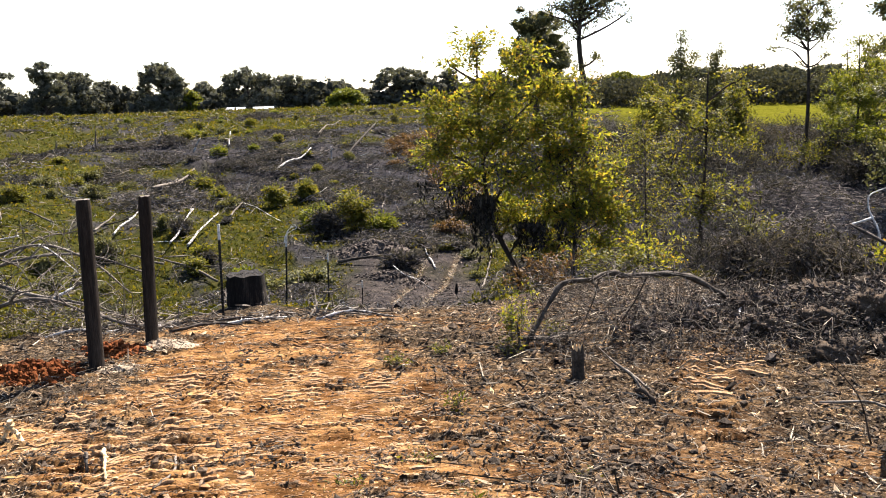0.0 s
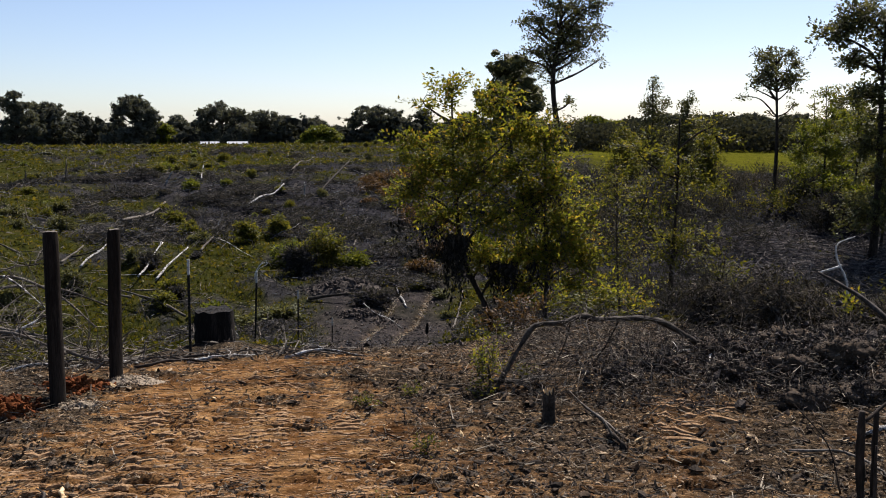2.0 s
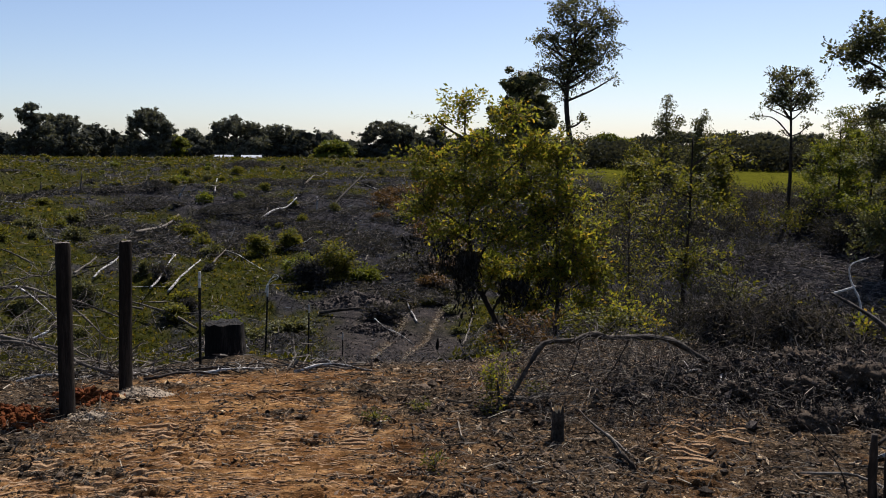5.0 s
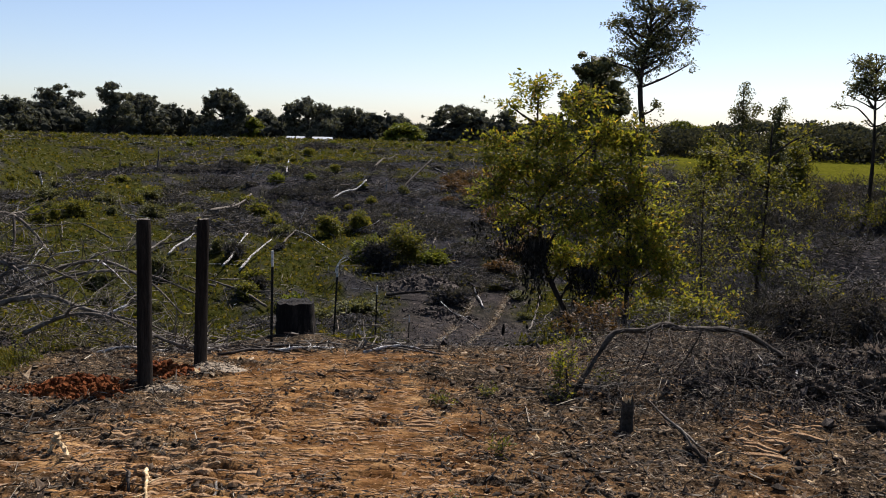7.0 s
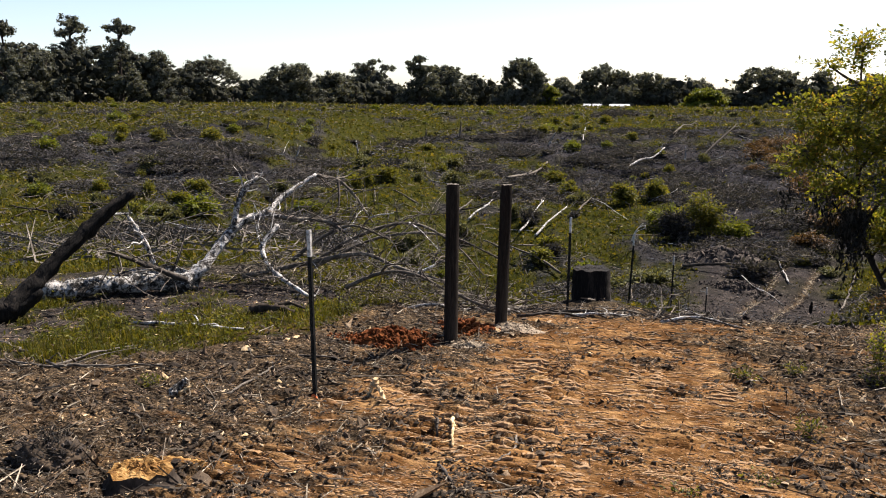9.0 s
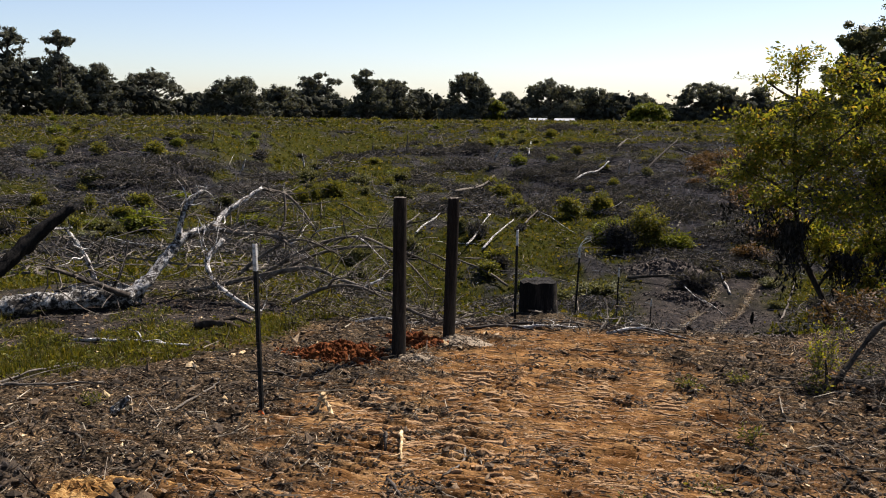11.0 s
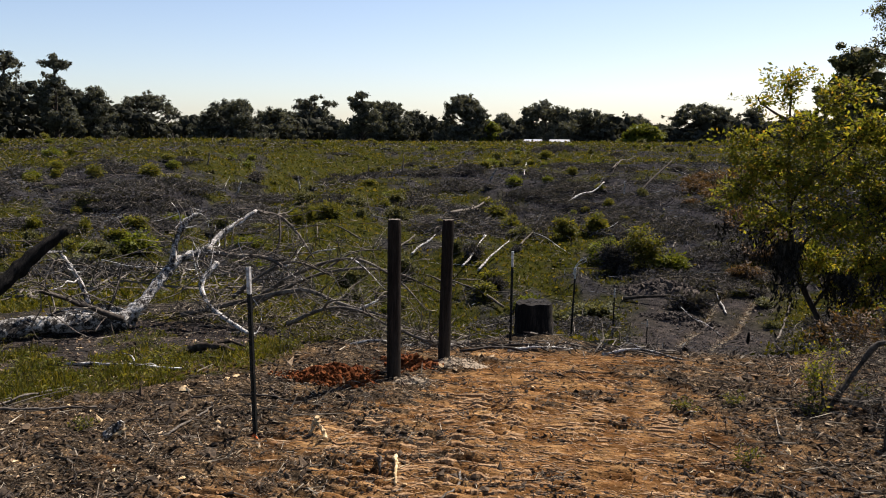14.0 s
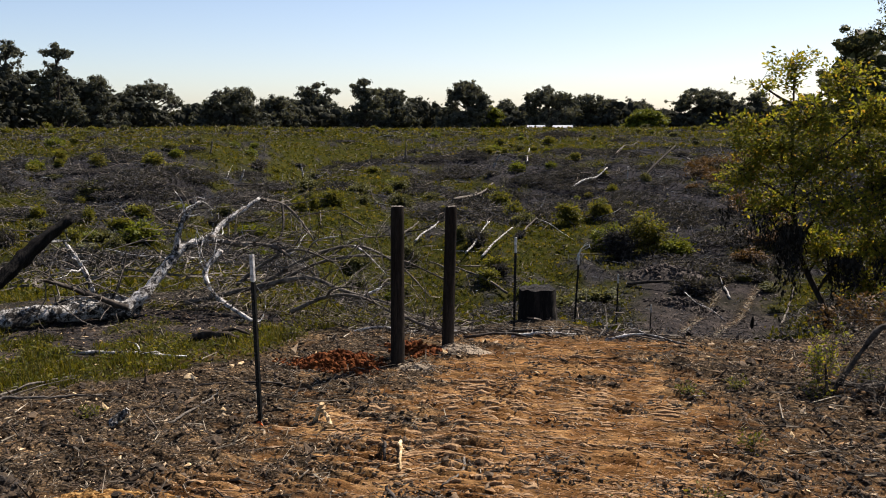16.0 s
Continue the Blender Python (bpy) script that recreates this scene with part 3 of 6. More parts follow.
def ridges(x, y, turn, length, wide, tall, rng):
    """Low rounded ridges lying on the ground, drawn out along their turn."""
    n, m = len(x), 6
    u = np.linspace(-.5, .5, m)[None, :]
    taper = np.clip(1 - (2 * np.abs(u)) ** 4, .3, 1) * rng.uniform(.45, 1.3, (n, m))
    sway = np.cumsum(rng.normal(0, .16, (n, m)), 1) * wide[:, None]
    c, s = np.cos(turn)[:, None], np.sin(turn)[:, None]
    px, py = x[:, None] + u * length[:, None] * c - sway * s, y[:, None] + u * length[:, None] * s + sway * c
    pz = height(px, py)
    rows = []
    for side, up in ((-1, -.012), (-.55, .75), (.3, 1.0), (1, -.012)):
        w = side * wide[:, None] * .5 * taper
        rows.append(np.stack([px - w * s, py + w * c, pz + (tall[:, None] * taper * up if up > 0 else up)], -1))
    v = np.stack(rows, 2)
    i = np.arange(n)[:, None, None] * m * 4 + np.arange(m - 1)[None, :, None] * 4 + np.arange(3)[None, None, :]
    return [(v.reshape(-1, 3), np.stack([i, i + 4, i + 5, i + 1], -1).reshape(-1, 4))]


def crooked(mid, way, length, rad, rng):
    """Many sticks with a kink in the middle."""
    way = way / np.linalg.norm(way, axis=1, keepdims=True)
    other = way + rng.normal(0, .45, way.shape) * [1, 1, .5]
    other /= np.linalg.norm(other, axis=1, keepdims=True)
    return rods(mid - way * length[:, None] / 4, -way, length / 2, rad) + rods(mid + other * length[:, None] / 4, other, length / 2, rad)


def leaves(mid, size, rng, droop=0.0, slim=.5, face=None):
    """Many single leaves: pointed, folded a little along the rib, turned at random or to the given facing."""
    n = len(mid)
    d = rng.normal(0, 1, (n, 3))
    d[:, 2] -= droop
    d /= np.linalg.norm(d, axis=1, keepdims=True)
    if face is not None:
        d = np.cross(d, face)
        d /= np.maximum(np.linalg.norm(d, axis=1, keepdims=True), 1e-6)
    s = np.cross(d, rng.normal(0, 1, (n, 3)) if face is None else face)
    s /= np.maximum(np.linalg.norm(s, axis=1, keepdims=True), 1e-6)
    nn = np.cross(d, s)
    L = (size * rng.uniform(.6, 1.3, n))[:, None]
    v = np.stack([mid - d * L * .5, mid + s * L * slim * .5 + nn * L * .08, mid + d * L * .5, mid - s * L * slim * .5 + nn * L * .08], 1)
    return [(v.reshape(-1, 3), np.arange(n * 4).reshape(-1, 4))]


def sprays(start, way, length, per, size, rng, slim=.5, droop=0.0):
    """Leafy twigs: leaves set to either side along each one, lying roughly in its plane. Returns leaves and twig lines."""
    n = len(start)
    way = way / np.maximum(np.linalg.norm(way, axis=1, keepdims=True), 1e-6)
    side = np.cross(way, np.array([0, 0, 1.0]) + rng.normal(0, .55, (n, 3)))
    side /= np.maximum(np.linalg.norm(side, axis=1, keepdims=True), 1e-6)
    nrm = np.cross(side, way)
    u = (np.arange(per)[None, :] + rng.uniform(0, 1, (n, per))) / per
    sign = np.where((np.arange(per)[None, :] + rng.integers(0, 2, (n, 1))) % 2 == 0, 1.0, -1.0)
    L = length[:, None]
    sag = np.zeros((n, per, 3))
    sag[..., 2] = -(.12 + .5 * droop) * L * u * u
    out = sign * rng.uniform(0, .3, (n, per)) * L * (1.05 - .75 * u)
    pos = start[:, None] + way[:, None] * (L * u)[..., None] + sag + side[:, None] * out[..., None] + nrm[:, None] * (rng.normal(0, .05, (n, per)) * L)[..., None]
    d = way[:, None] * .6 + side[:, None] * (sign * .75)[..., None] + rng.normal(0, .42, (n, per, 3))
    d[..., 2] -= droop * .6
    d /= np.linalg.norm(d, axis=2, keepdims=True)
    s = np.cross(d, nrm[:, None] + rng.normal(0, .5, (n, per, 3)))
    s /= np.maximum(np.linalg.norm(s, axis=2, keepdims=True), 1e-6)
    nn = np.cross(d, s)
    z = (size * rng.uniform(.55, 1.3, (n, per)))[..., None]
    v = np.stack([pos, pos + d * z * .5 + s * z * slim * .5 + nn * z * .07, pos + d * z, pos + d * z * .5 - s * z * slim * .5 + nn * z * .07], 2)
    mid = start + way * L * .5 + np.array([0, 0, -.06]) * L
    return [(v.reshape(-1, 3), np.arange(n * per * 4).reshape(-1, 4))], (mid, way, length)


def blades(base, tall, wide, rng, per=4, simple=False):
    """Tufts of grass: per thin bent blades each."""
    n = len(base)
    b = np.repeat(base, per, 0)
    h = np.repeat(tall, per) * rng.uniform(.5, 1.2, n * per)
    w = np.repeat(wide, per) * rng.uniform(.6, 1.3, n * per)
    a = rng.uniform(0, 2 * np.pi, n * per)
    out = np.stack([np.cos(a), np.sin(a), 0 * a], -1)
    side = np.stack([-np.sin(a), np.cos(a), 0 * a], -1)
    root = b + out * (np.repeat(tall, per) * rng.uniform(0, .35, n * per))[:, None]
    lean = rng.uniform(.15, .75, n * per)
    mid = root + out * (h * lean * .3)[:, None] + np.array([0, 0, 1.0]) * (h * .6)[:, None]
    tip = root + out * (h * lean)[:, None] + np.array([0, 0, 1.0]) * h[:, None]
    if simple:
        v = np.stack([root - side * w[:, None], root + side * w[:, None], tip], 1)
        return [(v.reshape(-1, 3), np.arange(n * per * 3).reshape(-1, 3))]
    v = np.stack([root - side * w[:, None], root + side * w[:, None], mid + side * w[:, None] * .8, mid - side * w[:, None] * .8, tip], 1)
    i = np.arange(n * per)[:, None] * 5
    return [(v.reshape(-1, 3), i + np.array([[0, 1, 2, 3]])), (np.zeros((0, 3)), i + np.array([[3, 2, 4]]) - n * per * 5)]


def in_blobs(blobs, n, rng, shell=.45):
    """Points in a crown of rounded masses, thicker towards their outsides, with ragged gaps."""
    vol = np.array([b[3] * b[4] * b[5] for b in blobs]) ** .75
    pick = rng.choice(len(blobs), n, p=vol / vol.sum())
    b = np.array(blobs)[pick]
    d = rng.normal(0, 1, (n, 3))
    d /= np.linalg.norm(d, axis=1, keepdims=True)
    rad = rng.uniform(0, 1, n) ** shell * (1 + .13 * rng.normal(0, 1, n).clip(-1.5, 1.5))
    return b[:, :3] + d * b[:, 3:6] * rad[:, None], pick


def airy_crown(cx, cz, rx, rz, n, size, seed, lean=0.0):
    """Leafy masses spread through a rounded crown, with gaps between them."""
    rng = np.random.default_rng(seed)
    out = []
    while len(out) < n:
        p = rng.uniform(-1, 1, 3)
        q = (p ** 2).sum()
        if q > 1 or q < .12 or any(((p - o) ** 2).sum() < .75 / n ** .667 * 1.6 for o, _ in out):
            continue
        k = size * rng.uniform(.65, 1.25)
        out.append((p, (cx + p[0] * rx + lean * p[2], p[1] * rx * .8, cz + p[2] * rz, k * 1.15, k, k * .72)))
    return [b for _, b in out]


def grow(name, label, category, x, y, trunk, r0, blobs, clusters, per, leaf, leaf_mat, wood_mat, seed, spread=.16, slim=.5, droop=0.0, twig=.006, group="", z=None, extra=(), shell=.45, turn=0.0, core=0.0):
    """A tree or shrub: trunk, limbs to every mass of the crown, twigs and single leaves. Heights count from its foot; trunk: points (dx, dy, dz)."""
    rng = np.random.default_rng(seed)
    ob = thing(name, x, y, (on_ground(x, y) - .04) if z is None else z, label, category, group, turn)
    stem = bend(trunk, 6)
    wood = tube(stem, r0, max(r0 * .22, twig), 9 if r0 > .05 else 6, .08, rng)
    joints = [stem[len(stem) // 3:]]
    for b in blobs:
        c = np.array(b[:3])
        low = stem[np.argmin(np.abs(stem[:, 2] - (c[2] - .55 * np.hypot(c[0] - stem[-1, 0], c[1] - stem[-1, 1]) - .4 * b[5])))]
        if np.linalg.norm(c - low) > .1:
            m = (low + c) / 2 + rng.normal(0, .08, 3) * np.linalg.norm(c - low)
            tip = c + rng.normal(0, .3, 3) * np.array(b[3:6])
            line = bend([low, m, c, tip + np.array([0, 0, .5 * b[5]])], 5)
            wood += tube(line, max(r0 * .42, twig * 1.5), twig, 6, .08, rng)
            joints.append(line[3:])
    joints = np.vstack(joints)
    cl, pick = in_blobs(blobs, clusters, rng, shell)
    cl = cl[cl[:, 2] > .02]
    near = joints[np.argmin(((cl[:, None, :] - joints[None]) ** 2).sum(-1) + .15 * np.abs(joints[None, :, 2] - cl[:, None, 2] + .2), 1)]
    way = cl - near
    ln = np.linalg.norm(way, axis=1)
    ok = ln > .03
    wood += rods((near + way * .52)[ok], way[ok], ln[ok] * 1.04, np.full(ok.sum(), twig))
    n = len(cl)
    if core:
        off = rng.normal(0, 1, (n * per, 3))
        off /= np.linalg.norm(off, axis=1, keepdims=True)
        big = np.repeat(rng.uniform(.6, 1.4, (n, 1)), per, 0)
        c = np.repeat(cl, per, 0) + off * [1, 1, .8] * big * spread * 1.35 * rng.uniform(.75, 1.12, (n * per, 1))
        face = off + rng.normal(0, .8, off.shape)
        chunks = leaves(c, np.full(len(c), leaf), rng, droop, slim, face) + lumps(cl, core * spread * big[::per] * np.array([[1.2, 1.2, 1.0]]), rng, .8, True)
    else:
        turned = way / np.maximum(ln, .05)[:, None] + rng.normal(0, .6, way.shape)
        turned[:, 2] *= .75
        turned /= np.linalg.norm(turned, axis=1, keepdims=True)
        long = spread * 4.2 * rng.uniform(.55, 1.35, n)
        chunks, (mid, along, long) = sprays(cl - turned * long[:, None] * .5, turned, long, per, leaf, rng, slim, min(droop, 1.2))
        wood += rods(mid, along, long, np.full(n, twig * .6))
    put("trunk", wood, wood_mat, ob, smooth=True)
    put("crown", chunks, leaf_mat, ob)
    for pname, chunks, m, lab in extra:
        put(pname, chunks, m, ob, lab)
    return ob


def sector(n, r0, r1, a0, a1, rng, power=1.0):
    """Random places on the ground between two distances and two bearings."""
    r = r0 * (r1 / r0) ** (rng.uniform(0, 1, n) ** power)
    a = np.radians(rng.uniform(a0, a1, n))
    return r * np.sin(a), r * np.cos(a)

# ---- the land ----
build_ground()


# ---- fence posts ----
def gate_post(x, y, tall, rad, lean, turn, label):
    ob = thing("gate_post", x, y, on_ground(x, y) - .06, label, "post", "wooden gate posts")
    rng = np.random.default_rng(int(abs(x * 100)))
    seg, lines = 20, 26
    a = np.linspace(0, 2 * np.pi, seg, endpoint=False)
    wob = 1 + .035 * rng.normal(0, 1, seg)
    v, q = [], []
    for i in range(lines):
        k = i / (lines - 1)
        rr = rad * (1.04 - .07 * k) * (wob + .012 * rng.normal(0, 1, seg))
        zz = k * (tall + .06)
        if i == lines - 1:
            rr = rr * .93
        v.append(np.stack([rr * np.cos(a) + lean[0] * k, rr * np.sin(a) + lean[1] * k, np.full(seg, zz) + (.004 * rng.normal(0, 1, seg) if i == lines - 1 else 0)], -1))
    v = np.vstack(v)
    i, j = np.arange(lines - 1)[:, None] * seg, np.arange(seg)[None, :]
    q = np.stack([i + j, i + (j + 1) % seg, i + seg + (j + 1) % seg, i + seg + j], -1).reshape(-1, 4)
    put("shaft", [(v, q)], POST_WOOD, ob, smooth=True)
    e = v[-seg:]
    top = np.vstack([e, e * [1, 1, 1] + (np.array([lean[0], lean[1], tall + .066]) - e) * .55, [[lean[0], lean[1], tall + .064]]])
    j = np.arange(seg)
    q2 = np.stack([j, (j + 1) % seg, seg + (j + 1) % seg, seg + j], -1)
    t2 = np.stack([seg + j, seg + (j + 1) % seg, np.full(seg, 2 * seg)], -1)
    put("cut_top", [(top, q2), (np.zeros((0, 3)), t2 - len(top))], GREY_BRANCH, ob, "weathered sawn end grain")
    ob.rotation_euler = (0, 0, radians(turn))
    return ob


gate_post(-3.38, 8.33, 1.61, .068, (.01, .02), 0, "round weathered grey wooden gate post set in orange clay")
gate_post(-3.15, 9.23, 1.57, .064, (.05, .0), 0, "round weathered grey wooden gate post set in concrete mix")


def box(x0, x1, y0, y1, z0, z1):
    v = np.array([[x, y, z] for z in (z0, z1) for y in (y0, y1) for x in (x0, x1)], float)
    return [(v, np.array([[0, 2, 3, 1], [4, 5, 7, 6], [0, 1, 5, 4], [2, 6, 7, 3], [0, 4, 6, 2], [1, 3, 7, 5]]))]


def t_post(x, y, z, tall, lean, tip=.22):
    """A studded steel fence post with a white painted end."""
    ob = thing("steel_fence_post", x, y, z - .15, "dark studded steel fence post with white painted tip", "post", "steel fence posts")
    ob.rotation_euler = (radians(lean[1]), radians(lean[0]), radians(-12))
    h = tall + .15
    shaft = put("shaft", box(-.018, .018, -.003, .003, 0, h - tip) + box(-.0035, .0035, .003, .034, 0, h - tip), POST_PAINT, ob)
    put("white_tip", box(-.0185, .0185, -.0038, .0038, h - tip, h) + box(-.0042, .0042, .0038, .0348, h - tip, h), TIP_PAINT, ob, "chipped white painted tip")
    stud = mesh_of("stud", box(-.009, .009, -.013, -.0032, -.008, .008))
    stud.materials.append(POST_PAINT)
    for i in range(int((h - tip - .2) / .055)):
        s = new("stud", stud)
        s.parent = shaft
        s.location = (0, 0, .2 + i * .055)
    return ob


near_post = t_post(-3.79, 6.32, 0, 1.42, (-1.2, 0))
t_post(-3.2, 12.3, on_ground(-3.2, 12.3), 1.36, (.8, 0))
t_post(-3.25, 17.09, -.1 - 1.42, 1.42, (3.0, 0))
twig = thing("looped_twig", -3.18, 17.07, -.1, "bleached looped twig caught on a steel post's tip", "twig")
put("loop", tube(bend([(-.03, -.02, -.14), (0, -.02, .0), (.09, 0, .13), (.2, .02, .17), (.19, .02, .12), (.07, .01, .06), (.0, -.02, -.02)], 5), .011, .006, 6, .08, np.random.default_rng(19)), BLEACHED, twig)
put("side_shoot", tube(bend([(.09, 0, .13), (.13, .01, .19), (.21, .02, .2)], 4), .007, .004, 6, .08, np.random.default_rng(20)), BLEACHED, twig)
t_post(-3.13, 21.88, -1.31 - 1.42, 1.42, (1.2, 0))
t_post(-2.85, 26.85, -3.05 - 1.42, 1.42, (1.0, 0))
rng = np.random.default_rng(3)
put("tape", lumps(np.array([[.0, -.02, .17], [.05, -.03, .15], [-.05, -.02, .15]]), np.array([[.04, .02, .02]] * 3), rng), FLAG_ORANGE, near_post, "bright orange marking tape")


def mound(name, x, y, rx, ry, tall, material, label, seed, n, lump, turn=0.0):
    """A heap of loose lumps thrown on a low core."""
    rng = np.random.default_rng(seed)
    ob = thing(name, x, y, 0, label, "soil heap", turn=turn)
    g = np.linspace(-1, 1, 33)
    U, V = np.meshgrid(g, g)
    rr = np.hypot(U, V)
    c, s = math.cos(radians(turn)), math.sin(radians(turn))
    X, Y = U * rx, V * ry
    wx, wy = x + X * c - Y * s, y + X * s + Y * c
    Z = height(wx, wy) + tall * np.clip(1 - rr ** 1.5, -.25, 1) * (1 + .5 * fbm(U * 3, V * 3, 3, seed)) - .015
    v = np.stack([X, Y, Z], -1).reshape(-1, 3)
    i, j = np.arange(32)[:, None] * 33, np.arange(32)[None, :]
    q = np.stack([i + j, i + j + 1, i + j + 34, i + j + 33], -1).reshape(-1, 4)
    put("core", [(v, q)], material, ob, smooth=True)
    a = rng.uniform(0, 2 * np.pi, n)
    k = rng.uniform(0, 1.25, n) ** .7 * (1 + .25 * np.sin(3 * a + seed) + .15 * np.sin(7 * a))
    X, Y = np.cos(a) * k * rx, np.sin(a) * k * ry
    wx, wy = x + X * c - Y * s, y + X * s + Y * c
    Z = height(wx, wy) + tall * np.clip(1 - k ** 1.5, 0, 1) + .004
    size = lump * rng.lognormal(0, .75, (n, 1)).clip(0, 4.5) * rng.uniform(.6, 1.1, (n, 3))
    tagged(put("loose_soil", lumps(np.stack([X, Y, Z], -1), size, rng), material, ob), kind="stuff")
    return ob


mound("clay_heap", -3.93, 8.08, .46, .27, .12, CLAY, "loose orange clay spoil heap beside a post hole", 11, 1500, .0095, 10)
mound("clay_heap", -3.42, 8.95, .32, .30, .07, CLAY, "loose orange clay spoil between two gate posts", 12, 700, .011)
mound("concrete_mix_heap", -2.95, 9.12, .42, .22, .07, GRAVEL, "pale grey dry concrete mix heaped round a post", 13, 500, .0042, -8)
mound("concrete_mix_heap", -3.18, 8.25, .26, .13, .04, GRAVEL, "pale grey dry concrete mix spilled by a post", 14, 300, .004, -8)


mound("soil_heap", -3.2, 34.5, 1.5, .7, .4, DARK_SOIL, "dark loose soil heap beside the track", 17, 1100, .024, 10)
mound("soil_heap", -2.1, 31.4, 1.1, .5, .25, DARK_SOIL, "dark loose soil heap beside the track", 18, 900, .022, -6)


# ---- stumps ----
def stump(x, y, rad, tall, seed, label, bark, cut, ragged=.02, flare=.25, z=None):
    rng = np.random.default_rng(seed)
    ob = thing("tree_stump", x, y, (on_ground(x, y) - .05) if z is None else z, label, "stump")
    seg, lines = 22, 9
    a = np.linspace(0, 2 * np.pi, seg, endpoint=False)
    flute = 1 + .09 * np.sin(3 * a + seed) + .06 * np.sin(7 * a) + .03 * rng.normal(0, 1, seg)
    top = tall + .05 + ragged * rng.normal(0, 1, seg)
    v = []
    for i in range(lines):
        k = i / (lines - 1)
        rr = rad * (1 + flare * (1 - k) ** 2.5) * flute * (1 + .02 * rng.normal(0, 1, seg))
        v.append(np.stack([rr * np.cos(a), rr * np.sin(a), top * k], -1))
    v = np.vstack(v)
    i, j = np.arange(lines - 1)[:, None] * seg, np.arange(seg)[None, :]
    put("bark", [(v, np.stack([i + j, i + (j + 1) % seg, i + seg + (j + 1) % seg, i + seg + j], -1).reshape(-1, 4))], bark, ob, smooth=True)
    e = v[-seg:]
    rings, m = [e], 8
    for i in range(1, m):
        w = 1 - i / m
        rings.append(np.stack([e[:, 0] * w, e[:, 1] * w, tall + .05 + (e[:, 2] - tall - .05) * w + ragged * .6 * rng.normal(0, 1, seg)], -1))
    t = np.vstack(rings + [np.array([[0, 0, tall + .05]])])
    i, j = np.arange(m - 1)[:, None] * seg, np.arange(seg)[None, :]
    q = np.stack([i + j, i + (j + 1) % seg, i + seg + (j + 1) % seg, i + seg + j], -1).reshape(-1, 4)
    j = np.arange(seg)
    put("cut_face", [(t, q), (np.zeros((0, 3)), np.stack([(m - 1) * seg + j, (m - 1) * seg + (j + 1) % seg, np.full(seg, len(t) - 1)], -1) - len(t))], cut, ob, "sawn face")
    return ob


stump(-3.17, 13.63, .275, -.15 - on_ground(-3.19, 13.63), 3, "wide charred black tree stump below the pad", CHAR, CHAR, .008, .1)
stump(1.13, 7.79, .052, .29, 5, "slim dark broken sapling stump in wood litter", BROWN_BRANCH, CUT_WOOD, .03, .2)
rotten = stump(-3.98, 4.42, .2, .06, 7, "low sawn stump with orange rotting heartwood", BARK, ORANGE_WOOD, .022, .45)
rng = np.random.default_rng(71)
k = rng.uniform(0, 1, 90) ** .6
a = rng.uniform(0, 2 * np.pi, 90)
tagged(put("rotten_splinters", lumps(np.stack([.19 * k * np.cos(a), .19 * k * np.sin(a), .105 + rng.uniform(0, .012, 90)], -1), rng.lognormal(-5.0, .5, (90, 1)) * np.array([[2.2, .8, .45]]), rng, .2), ORANGE_WOOD, rotten, "crumbling orange splinters"), kind="stuff")


def split_slab(x, y, L, w, t, turn, seed, label):
    """A torn slab of rotten wood."""
    rng = np.random.default_rng(seed)
    ob = thing("wood_slab", x, y, on_ground(x, y), label, "wood", turn=turn)
    u = np.linspace(-.5, .5, 12)
    v = []
    for k in u:
        e = rng.uniform(.65, 1.1) * (1 - (2 * abs(k)) ** 4 * .6)
        v += [(k * L, -w / 2 * e, -.01), (k * L, -w / 2 * e, t * rng.uniform(.5, 1)), (k * L, rng.normal(0, .1) * w, t * rng.uniform(.9, 1.3)), (k * L, w / 2 * e, t * rng.uniform(.4, .9)), (k * L, w / 2 * e, -.01)]
    i = np.arange(11)[:, None] * 5 + np.arange(4)[None, :]
    ends = np.array([[0, 1, 2], [0, 2, 3], [0, 3, 4], [55, 57, 56], [55, 58, 57], [55, 59, 58]])
    put("wood", [(np.array(v), np.stack([i, i + 5, i + 6, i + 1], -1).reshape(-1, 4)), (np.zeros((0, 3)), ends - len(v))], ORANGE_WOOD, ob)
    return ob


split_slab(-3.88, 4.72, .34, .14, .045, 6, 81, "torn orange slab of rotten heartwood on clay")
split_slab(-3.6, 4.84, .2, .1, .035, -8, 82, "torn orange slab of rotten heartwood on clay")


# ---- fallen trees and limbs ----
def dead_limb(name, label, category, specs, material, seed=1, seg=8, rough=.08, extra=(), n=6, smooth=True, knots=0.0):
    """Specs: (part name, points, thick radius, thin radius, material or None)."""
    x, y, z = specs[0][1][0]
    ob = thing(name, x, y, z, label, category)
    rng = np.random.default_rng(seed)
    bole = None
    for pname, pts, r0, r1, m in specs:
        made = put(pname, tube(bend(np.array(pts) - [x, y, z], n), r0, r1, seg, rough, rng, knots=knots), m or material, bole if pname == "branch" and bole else ob, smooth=smooth)
        if pname in ("main_limb", "limb", "log"):
            bole = made
    for pname, chunks, m, lab in extra:
        tagged(put(pname, chunks, m, ob, lab), kind="stuff" if "tangle" in pname else "")
    return ob


